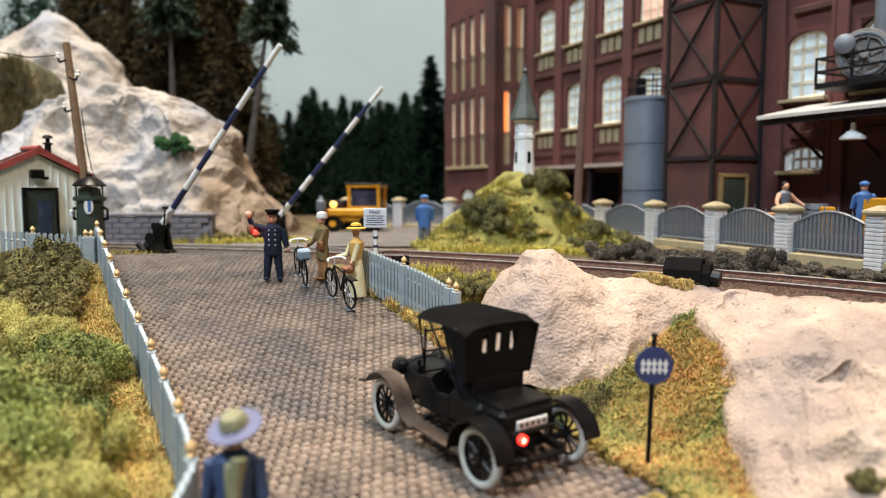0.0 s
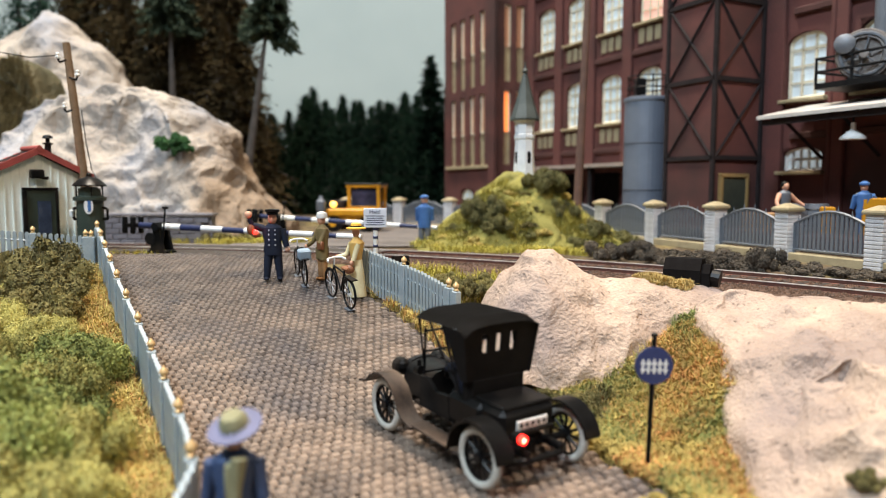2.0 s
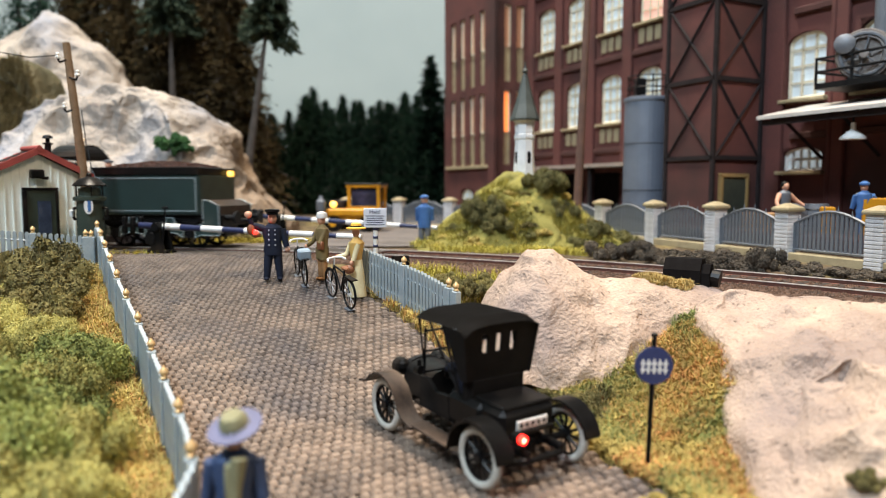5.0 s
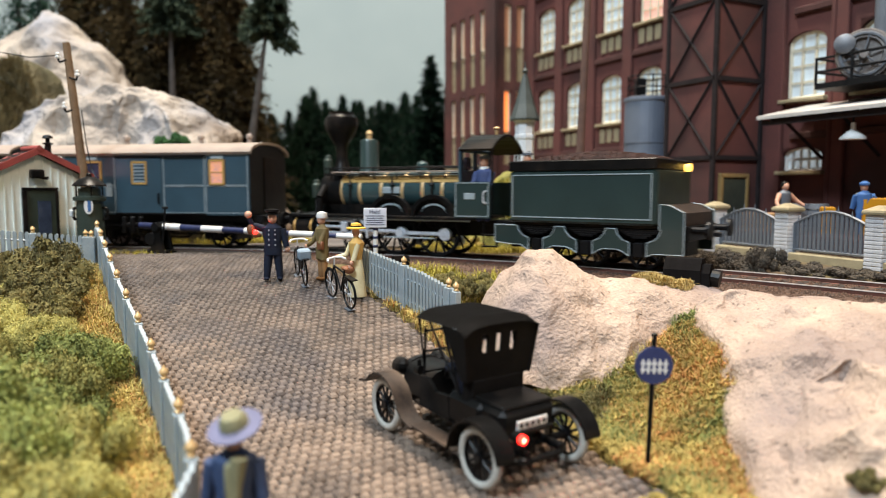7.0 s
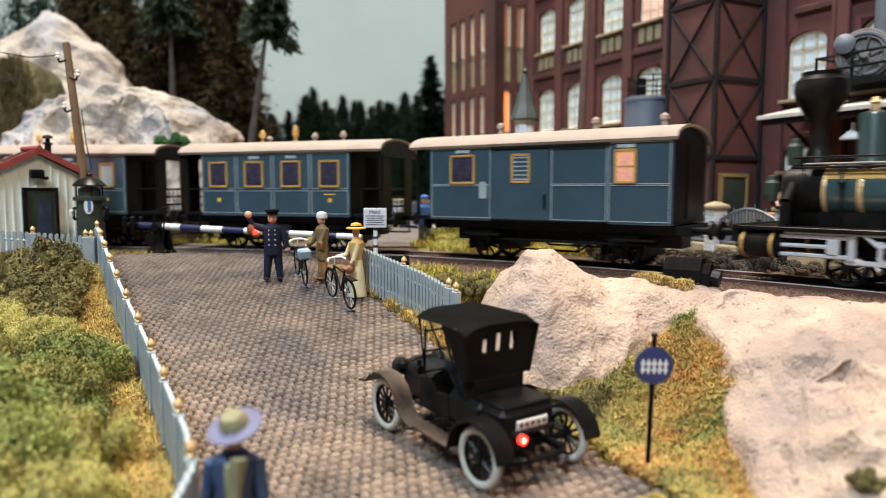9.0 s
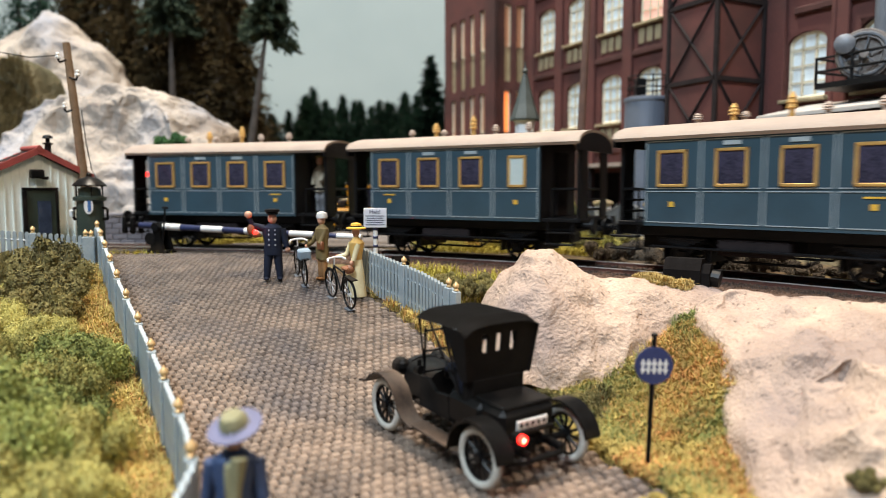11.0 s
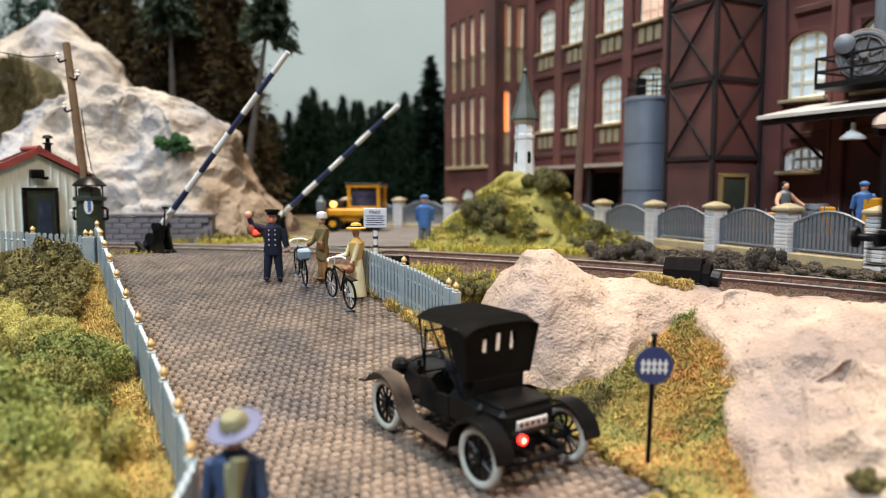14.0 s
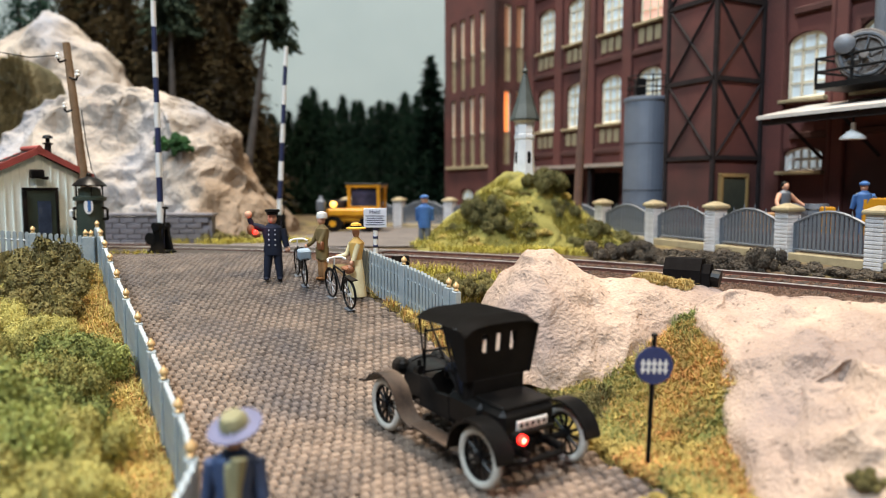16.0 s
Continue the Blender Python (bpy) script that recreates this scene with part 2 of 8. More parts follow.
l.new(span.outputs["Result"], crossing_grey.inputs[0]), l.new(old, crossing_grey.inputs[6]), l.new(crossing_grey.outputs[2], shader.inputs["Base Color"])


# ---- building helpers, in centimetres ----
def at(x, y, z=0.0, rx=0, ry=0, rz=0):
    return pose(x * U, y * U, z * U, rx, ry, rz)


def thing(name, m, label, category, group="", kind=""):
    ob = new(name)
    ob.empty_display_size = 0.005
    ob.matrix_world = m
    return tagged(ob, label, category, group, kind)


def mesh_of(name, bm, material, smooth=False):
    bm.transform(Matrix.Scale(U, 4))
    me = bpy.data.meshes.new(name)
    bm.normal_update()
    bm.to_mesh(me)
    bm.free()
    me.materials.append(material)
    if smooth:
        me.shade_smooth()
        me.set_sharp_from_angle(angle=radians(38))
    return me


def part(name, bm, material, parent=None, label="", smooth=False, m=None):
    ob = new(name, mesh_of(name, bm, material, smooth))
    if parent:
        ob.parent = parent
    if m is not None:
        ob.matrix_basis = m
    return tagged(ob, label)


def share(name, me, parent, m):
    """One more object on a mesh that is there already."""
    ob = new(name, me)
    if parent:
        ob.parent = parent
    ob.matrix_basis = m
    return ob


def B():
    return bmesh.new()


def box(bm, c, s, bevel=0.0, rz=0.0, m=None):
    M = Matrix.Translation(c) @ Matrix.Rotation(radians(rz), 4, "Z") @ Matrix.Diagonal((*s, 1))
    if m is not None:
        M = m @ M
    vs = bmesh.ops.create_cube(bm, size=1, matrix=M)["verts"]
    if bevel:
        es = list({e for v in vs for e in v.link_edges})
        bmesh.ops.bevel(bm, geom=es, offset=bevel, segments=1, affect="EDGES")
    return bm


def rod(bm, a, b, r, r2=None, seg=8, caps=True):
    a, b = Vector(a), Vector(b)
    d = b - a
    M = Matrix.Translation((a + b) / 2) @ d.to_track_quat("Z", "Y").to_matrix().to_4x4()
    bmesh.ops.create_cone(bm, cap_ends=caps, segments=seg, radius1=r, radius2=r if r2 is None else r2, depth=d.length, matrix=M)
    return bm


def tube(bm, pts, r, seg=6):
    for a, b in zip(pts, pts[1:]):
        rod(bm, a, b, r, seg=seg)
    return bm


def ball(bm, c, r, s=(1, 1, 1), seg=10, m=None):
    M = Matrix.Translation(c) @ Matrix.Diagonal((*s, 1))
    if m is not None:
        M = m @ M
    bmesh.ops.create_uvsphere(bm, u_segments=seg, v_segments=max(5, seg // 2 + 1), radius=r, matrix=M)
    return bm


def lathe(bm, prof, seg=14, m=None):
    """A turned form from (radius, height) pairs."""
    rings = []
    for r, z in prof:
        ring = [bm.verts.new((r * math.cos(2 * math.pi * k / seg), r * math.sin(2 * math.pi * k / seg), z)) for k in range(seg)]
        rings.append(ring)
    for a, b in zip(rings, rings[1:]):
        for k in range(seg):
            bm.faces.new((a[k], a[(k + 1) % seg], b[(k + 1) % seg], b[k]))
    bm.faces.new(list(reversed(rings[0])))
    bm.faces.new(rings[-1])
    if m is not None:
        bmesh.ops.transform(bm, matrix=m, verts=[v for r in rings for v in r])
    return bm


def prism(bm, outline, y0, y1):
    """A plate cut to an outline in the x-z plane, from y0 to y1."""
    a = [bm.verts.new((x, y0, z)) for x, z in outline]
    b = [bm.verts.new((x, y1, z)) for x, z in outline]
    bm.faces.new(a)
    bm.faces.new(list(reversed(b)))
    n = len(outline)
    for k in range(n):
        bm.faces.new((a[k], b[k], b[(k + 1) % n], a[(k + 1) % n]))
    bmesh.ops.recalc_face_normals(bm, faces=bm.faces)
    return bm


def ring_of(bm, c, R, r, axis="Y", seg=24, tseg=8, flat=1.0):
    """A torus round an axis."""
    grid = []
    for i in range(seg):
        a = 2 * math.pi * i / seg
        row = []
        for j in range(tseg):
            b = 2 * math.pi * j / tseg
            q, h = R + r * math.cos(b), r * flat * math.sin(b)
            p = {"Y": (q * math.cos(a), h, q * math.sin(a)), "X": (h, q * math.cos(a), q * math.sin(a)), "Z": (q * math.cos(a), q * math.sin(a), h)}[axis]
            row.append(bm.verts.new((p[0] + c[0], p[1] + c[1], p[2] + c[2])))
        grid.append(row)
    for i in range(seg):
        for j in range(tseg):
            bm.faces.new((grid[i][j], grid[(i + 1) % seg][j], grid[(i + 1) % seg][(j + 1) % tseg], grid[i][(j + 1) % tseg]))
    bmesh.ops.recalc_face_normals(bm, faces=bm.faces)
    return bm


def arch(w, h, rise, n=8):
    """The outline of an opening with a flat round arch, base at z = 0, centred on x = 0."""
    pts = [(-w / 2, 0), (w / 2, 0), (w / 2, h - rise)]
    for k in range(1, n):
        a = math.pi * k / n
        pts.append((w / 2 * math.cos(a), h - rise + rise * math.sin(a)))
    return pts + [(-w / 2, h - rise)]


def smooth_step(x):
    x = max(0.0, min(1.0, x))
    return x * x * (3 - 2 * x)


# ---- the plan ----
ARC = Vector((-17.5, -9.2))               # centre of the track's curve
RC = 36.8                                 # its radius
F0, F1 = -0.02, 0.95                      # the curve's ends; straight beyond
ROAD_Y = (0, 5, 8, 10, 12, 14, 16, 18, 20.2, 22, 23.5, 25, 120)
ROAD_Z = (-2.3, -2.27, -2.2, -2.12, -2.0, -1.66, -1.25, -0.87, -0.48, -0.22, -0.08, -0.03, -0.03)


def road_z(y):
    return float(np.interp(y, ROAD_Y, ROAD_Z))


def left_edge(y):
    return -7.04 - 0.572 * (y - 15.2) - 0.09 * max(0.0, 9.2 - y) ** 1.5


def right_edge(y):
    return 0.05 - 0.56 * (y - 15.2)


def track(s, off=0.0):
    """The place and heading at s along the track, off to its outer side."""
    f = s / RC
    g = max(F0, min(F1, f))
    e = (f - g) * RC
    x = ARC.x + (RC + off) * math.sin(g) + e * math.cos(g)
    y = ARC.y + (RC + off) * math.cos(g) - e * math.sin(g)
    return x, y, -math.degrees(g)


def track_gap(x, y):
    """How far a place lies inside (-) or outside (+) of the track's middle."""
    dx, dy = x - ARC.x, y - ARC.y
    f = math.atan2(dx, dy)
    if f < F0:
        return dx * math.sin(F0) + dy * math.cos(F0) - RC
    if f > F1:
        return dx * math.sin(F1) + dy * math.cos(F1) - RC
    return math.hypot(dx, dy) - RC


def ground_z(x, y):
    g = track_gap(x, y)
    n = noise.noise(Vector((x * 0.35, y * 0.35, 0))) * 0.16 + noise.noise(Vector((x * 1.3, y * 1.3, 3))) * 0.06
    base = road_z(y) if g < 0 else -0.1
    r, l = x - right_edge(y), left_edge(y) - x
    if g < -2.2:
        if r > 0:
            crest = -0.30 - 0.75 * smooth_step((x - 5.0) / 1.2) * smooth_step((14.6 - y) / 1.6)
            level = base + (crest - base) * smooth_step((r - 0.5) / 4.5)
            near = smooth_step((g + 5.0) / 2.5)
            z = level + (-0.22 - level) * near + n * min(1, r)
        elif l > 0:
            z = base - 0.05 + 0.25 * smooth_step(l / 2) + n * min(1, l)
        else:
            z = base - 0.16
    else:
        z = -0.24 if g < 2.2 else -0.12 + n * 0.4 * smooth_step((g - 2.2) / 3)
    return z


def sheet(name, xs, ys, zf, material, label="", kind="structure"):
    vs = [(x * U, y * U, zf(x, y) * U) for y in ys for x in xs]
    w = len(xs)
    fs = [(j * w + i, j * w + i + 1, (j + 1) * w + i + 1, (j + 1) * w + i) for j in range(len(ys) - 1) for i in range(w - 1)]
    me = bpy.data.meshes.new(name)
    me.from_pydata(vs, [], fs)
    me.materials.append(material)
    me.shade_smooth()
    return tagged(new(name, me), label, "", "", kind)


def spaced(a, b, near, far, lo, hi):
    """Coordinates from a to b, close together between lo and hi."""
    out, v = [], a
    while v < b:
        out.append(v)
        v += near if lo <= v < hi else far
    return out + [b]


# ---- ground, backdrop, hall ----
sheet("ground", spaced(-125, 125, 0.3, 5, -20, 20), spaced(-80, 112, 0.3, 5, 0, 50), ground_z, EARTH, "brown earth of a model railway layout")
bm = B()
n = 40
rows = []
for k in range(n + 1):
    a = math.pi * (0.08 + 0.84 * k / n)
    rows.append([bm.verts.new((2 + 122 * math.cos(a), 5 + 104 * math.sin(a), z)) for z in (-3, 40, 110)])
for a, b in zip(rows, rows[1:]):
    for i in range(2):
        bm.faces.new((a[i], a[i + 1], b[i + 1], b[i]))
sky = part("backdrop", bm, SKY, None, "plain painted grey-green sky backdrop", smooth=True)
tagged(sky, "", "", "", "structure")


# ---- track ----
track_base = thing("railway_track", at(0, 0), "curved single railway track on brown ballast", "railway track", "", "structure")


def strip(prof, lo, hi, step):
    """A band along the track from a cross-section of (offset, height) pairs."""
    bm, last, s = B(), None, lo
    while s <= hi:
        row = [bm.verts.new((*track(s, o)[:2], z)) for o, z in prof]
        if last:
            for i in range(len(prof) - 1):
                bm.faces.new((last[i], row[i], row[i + 1], last[i + 1]))
        last, s = row, s + step
    return bm


part("ballast_bed", strip([(-2.7, -0.34), (-1.9, -0.16), (-1.3, -0.118), (1.3, -0.118), (1.9, -0.16), (2.7, -0.34)], -110, 130, 0.5), BALLAST, track_base, "brown ballast bed")
for off in (-0.825, 0.825):
    part("rail", strip([(off - 0.1, -0.13), (off - 0.03, -0.10), (off - 0.035, -0.005), (off + 0.035, -0.005), (off + 0.03, -0.10), (off + 0.1, -0.13)], -110, 130, 0.5), RUST, track_base, "rusty rail side")
    part("rail_head", strip([(off - 0.045, -0.02), (off - 0.04, 0.0), (off + 0.04, 0.0), (off + 0.045, -0.02)], -110, 130, 0.5), STEEL, track_base, "polished rail head")
bm = B()
box(bm, (0, 0, -0.137), (0.26, 2.5, 0.05), 0.012)
tie = mesh_of("sleeper", bm, SLEEPER)
for k in range(330):
    s = -60 + 0.42 * k
    x, y, h = track(s)
    share("sleeper", tie, track_base, at(x, y, 0, rz=h))
# loose ballast stones where they can be told apart
rng = random.Random(3)
vs, fs = [], []
for k in range(11000):
    s, o = rng.uniform(2, 38), rng.choice((rng.uniform(-2.5, 2.3), rng.uniform(-2.5, -0.95)))
    x, y, _ = track(s, o)
    z = -0.115 if abs(o) < 1.3 else -0.115 - (abs(o) - 1.3) * 0.12
    r = rng.uniform(0.03, 0.065)
    b0 = len(vs)
    for dx, dy, dz in ((1, 0, 0), (-0.5, 0.8, 0), (-0.5, -0.8, 0), (0, 0, 0.9), (0.1, 0.1, -0.8)):
        vs.append(((x + dx * r * rng.uniform(0.7, 1.2)) * U, (y + dy * r * rng.uniform(0.7, 1.2)) * U, (z + dz * r) * U))
    fs += [(b0, b0 + 1, b0 + 3), (b0 + 1, b0 + 2, b0 + 3), (b0 + 2, b0, b0 + 3), (b0 + 1, b0, b0 + 4), (b0 + 2, b0 + 1, b0 + 4), (b0, b0 + 2, b0 + 4)]
me = bpy.data.meshes.new("ballast_stones")
me.from_pydata(vs, [], fs)
me.materials.append(BALLAST)
st = new("ballast_stones", me)
st.parent = track_base
tagged(st, "loose brown ballast stones", "", "", "stuff")


# ---- road ----
def road_bed(x, y):
    return road_z(y) - 0.035


bm = B()
prev = None
for k in range(130):
    y = 3 + k * 0.2
    row = [bm.verts.new((left_edge(y) + 0.05 + (right_edge(y) - left_edge(y) - 0.1) * i / 6, y, road_bed(0, y))) for i in range(7)]
    if prev and y < 28:
        for i in range(6):
            bm.faces.new((prev[i], prev[i + 1], row[i + 1], row[i]))
    prev = row
road = part("road", bm, JOINT, None, "grey-brown cobbled road up to a level crossing")
tagged(road, "", "", "", "structure")
# crossing deck between the rails and the road beyond
bm = strip([(-0.72, -0.05), (-0.70, -0.012), (0.70, -0.012), (0.72, -0.05)], 7.0, 16.2, 0.4)
deck = part("crossing_deck", bm, JOINT, road, "dark planked crossing between the rails")
bm = B()
far_edge = lambda y: -9.2 + (y - 26) * 0.30
rows = []
for k in range(20):
    y = 27.2 + k * 1.6
    rows.append([bm.verts.new((far_edge(y) + 9.5 * i / 5 + 0.5 * math.sin(y * 0.2), y, -0.055)) for i in range(6)])
for a, b in zip(rows, rows[1:]):
    for i in range(5):
        bm.faces.new((a[i], a[i + 1], b[i + 1], b[i]))
yard = part("yard_road", bm, mat("yard_dirt", (0.17, 0.15, 0.14), (0.10, 0.09, 0.085), 0.9, scale=80, bump=0.4), None, "grey dirt road behind the crossing")
tagged(yard, "", "", "", "structure")


# ---- rock ----
def rock(name, ridge, y_front, y_back, base, material, label, rough=0.35, grain=0.45, steps=44, seed=0.0, lean=0.55, cols=90, craggy=0.0):
    """A rock mass: a skin over a ridge line of (x, height) pairs, rising from the front foot and falling behind it."""
    xs, zs = [p[0] for p in ridge], [p[1] for p in ridge]
    bm, rows = B(), []
    for i in range(cols + 1):
        x = xs[0] + (xs[-1] - xs[0]) * i / cols
        h = float(np.interp(x, xs, zs))
        row = []
        for j in range(steps + 1):
            v = j / steps
            y = y_front + (y_back - y_front) * v
            up = math.sin(math.pi * min(v / lean * 0.5, 0.5)) if v < lean else math.cos(math.pi * 0.5 * (v - lean) / (1 - lean))
            up = up ** 0.75 if up > 0 else 0
            z = base + (h - base) * up
            p = Vector((x, y, z))
            q = p * grain + Vector((seed, seed * 2, 0))
            k = min(1.0, (h - base) / 1.2) * rough
            d = noise.noise_vector(q) * k * 1.3 + noise.noise_vector(q * 2.3) * k * 0.7
            ridged = (0.5 - abs(noise.noise(q * 1.6 + Vector((7, 0, 0))))) * k * 1.1
            fine = noise.noise_vector(q * 6.1) * k * 0.22 + noise.noise_vector(q * 13) * k * 0.09
            crag = abs(noise.noise(q * 3.4 + Vector((3, 1, 0)))) * k * craggy
            fine += Vector((0, crag, -crag * 0.5))
            amp, f = 0.30 * k * craggy, 2.6
            for o in range(4):
                r_ = 0.42 - abs(noise.noise(q * f + Vector((o * 5.1, seed, o))))
                fine += Vector((noise.noise(q * f * 1.3 + Vector((9, o, 2))) * 0.5, -r_, r_ * 0.5)) * amp
                amp, f = amp * 0.56, f * 2.1
            row.append(bm.verts.new(p + d + fine + Vector((0, -ridged, ridged * 0.6))))
        rows.append(row)
    for a, b in zip(rows, rows[1:]):
        for j in range(steps):
            bm.faces.new((a[j], b[j], b[j + 1], a[j + 1]))
    ob = part(name, bm, material, None, label, smooth=False)
    ob.data.shade_smooth()
    return tagged(ob, "", "rock")


cliff = rock("cliff_rock", [(-23, 3.0), (-21, 5.6), (-19, 7.0), (-17, 7.4), (-15.4, 6.8), (-14.3, 6.6), (-12.6, 6.1), (-11.5, 5.4), (-10.8, 4.3), (-10.3, 2.9), (-9.5, 1.7), (-8.8, 0.8), (-8.2, -0.3)], 30.6, 41, -0.4, CLIFF,
     "white plaster rock cliff with grey and blue streaks", 0.62, 0.30, 150, 0.0, 0.5, 260, 0.6)
rock("peak_rock", [(-46, 8), (-38, 9.5), (-31.5, 10.9), (-28, 12.6), (-26.2, 13.8), (-24, 12.5), (-22, 10.6), (-21, 8.4), (-19.8, 3)], 41, 54, -0.4, CLIFF,
     "white plaster mountain peak behind the cliff", 0.5, 0.28, 110, 5.0, 0.5, 180, 0.6)
hill = rock("grass_hill", [(-52, 9.5), (-32, 8.9), (-26.5, 8.8), (-22.8, 8.9), (-21.8, 7), (-21, 4), (-20.2, 0)], 33, 45, -0.4, mat("olive_grass", (0.17, 0.15, 0.083), (0.085, 0.078, 0.042), 0.95, scale=120, fine=900, bump=1.0, depth=0.004),
     "steep hillside of dull olive grass", 0.5, 0.5, 50, 9.0, 0.6, 80)
boulder = rock("boulder", [(0.5, -1.7), (0.7, -1.1), (1.05, -0.2), (1.5, 0.5), (1.98, 0.86), (2.5, 0.74), (2.95, 0.40), (3.5, 0.30), (4.0, 0.30), (4.5, 0.24), (4.8, 0.08), (5.2, 0.05), (6.0, 0.0), (6.8, -0.1), (7.8, -0.4), (8.8, -1.2)], 13.0, 17.0, -1.7, ROCK,
     "pale cream plaster boulder beside the road", 0.16, 0.7, 110, 2.0, 0.5, 200, 0.35)
slope_far = rock("rock_slope", [(3.9, -2.9), (4.3, -2.0), (4.65, -1.1), (5.1, -0.36), (5.8, -0.02), (6.8, -0.04), (7.6, -0.03), (8.8, -0.02), (10.2, -0.06), (11.6, -0.12), (13, -0.7)], 8.2, 15.6, -2.1, ROCK,
     "pale cream plaster rock slope below the track", 0.22, 0.6, 130, 4.0, 0.75, 200, 0.6)
slope_near = rock("rock_slope", [(3.9, -2.9), (4.35, -2.4), (4.85, -1.65), (5.4, -0.88), (6.1, -0.46), (7, -0.34), (9, -0.34), (11, -1)], 6.4, 11.5, -2.3, ROCK,
     "pale cream plaster rock close to the grass bank", 0.22, 0.7, 120, 6.0, 0.7, 190, 0.8)
mound = rock("grass_mound", [(-1.2, -0.1), (-0.3, 0.35), (0.8, 1.15), (1.7, 2.1), (2.6, 2.6), (3.6, 2.7), (4.7, 2.35), (5.5, 1.35), (6.5, 0.6), (7.8, -0.1)], 26.0, 33.0, -0.3, mat("mound_turf", (0.34, 0.30, 0.075), (0.15, 0.145, 0.04), 0.95, scale=130, fine=1500, bump=1.0, depth=0.001),
             "yellow-green grassy mound beyond the track", 0.35, 0.5, 40, 8.0, 0.55, 70)
tagged(mound, "", "mound")

# retaining wall at the foot of the cliff, in courses of stone
wall = thing("stone_wall", at(-12.6, 29.7, -0.2), "low dark grey stone retaining wall at the cliff", "wall")
bm = B()
box(bm, (0, 0.35, 0.6), (5.2, 0.5, 1.2))
part("core", bm, STONE_WALL, wall)
bm = B()
box(bm, (0, 0, 0), (0.62, 0.16, 0.22), 0.03)
stone = mesh_of("stone", bm, STONE_WALL)
for j in range(5):
    for i in range(8):
        share("stone", stone, wall, at(-2.3 + i * 0.64 - (0.32 if j % 2 else 0), 0.06, 0.12 + j * 0.232))
bm = B()
box(bm, (0, 0.3, 1.3), (5.4, 0.75, 0.12), 0.03)
part("coping", bm, STONE_WALL, wall)


# ---- factory ----
FX, FY, FR = 10.1, 41.0, -63.9
factory = thing("factory", at(FX, FY, -0.1, rz=FR), "large dark red brick factory with arched white windows", "factory")


def punched(x0, x1, z0, z1, holes, depth=0.7):
    """A wall in the local x-z plane, its face on y = 0, with arched or square openings right through it."""
    bm = B()
    xs = sorted({x0, x1, *[h[0] - h[2] / 2 for h in holes], *[h[0] + h[2] / 2 for h in holes]})
    for a, b in zip(xs, xs[1:]):
        mid = (a + b) / 2
        col = sorted([h for h in holes if h[0] - h[2] / 2 <= mid <= h[0] + h[2] / 2], key=lambda h: h[1])
        z = z0
        for cx, hz, w, hh, rise in col:
            if hz > z:
                box(bm, (mid, depth / 2, (z + hz) / 2), (b - a, depth, hz - z))
            z = hz + hh
            if rise:
                n = 10
                top = [(cx - w / 2, z + 0.02), (cx + w / 2, z + 0.02)]
                curve = [(cx + w / 2 * math.cos(math.pi * k / n), hz + hh - rise + rise * math.sin(math.pi * k / n)) for k in range(n + 1)]
                for (ax, az), (bx, bz) in zip(curve, curve[1:]):
                    f = [bm.verts.new((px, py, pz)) for py in (0, depth) for px, pz in ((ax, az), (ax, z + 0.02), (bx, z + 0.02), (bx, bz))]
                    for q in ((0, 1, 2, 3), (7, 6, 5, 4), (0, 3, 7, 4), (1, 5, 6, 2)):
                        bm.faces.new([f[i] for i in q])
        if z < z1:
            box(bm, (mid, depth / 2, (z + z1) / 2), (b - a, depth, z1 - z))
    return bm


def holed_plate(us, vs, skip, depth):
    """A plate in the y-z plane cut in cells; skip: cells left open. One closed skin."""
    bm = B()
    P = {}

    def v(i, j, k):
        if (i, j, k) not in P:
            P[(i, j, k)] = bm.verts.new((k * depth, us[i], vs[j]))
        return P[(i, j, k)]

    cells = {(i, j) for i in range(len(us) - 1) for j in range(len(vs) - 1)} - set(skip)
    for i, j in cells:
        bm.faces.new((v(i, j, 0), v(i, j + 1, 0), v(i + 1, j + 1, 0), v(i + 1, j, 0)))
        bm.faces.new((v(i, j, 1), v(i + 1, j, 1), v(i + 1, j + 1, 1), v(i, j + 1, 1)))
        for (di, dj), a, b in (((-1, 0), (i, j), (i, j + 1)), ((1, 0), (i + 1, j), (i + 1, j + 1)), ((0, -1), (i, j), (i + 1, j)), ((0, 1), (i, j + 1), (i + 1, j + 1))):
            if (i + di, j + dj) not in cells:
                bm.faces.new((v(*a, 0), v(*b, 0), v(*b, 1), v(*a, 1)))
    bmesh.ops.recalc_face_normals(bm, faces=bm.faces)
    return bm


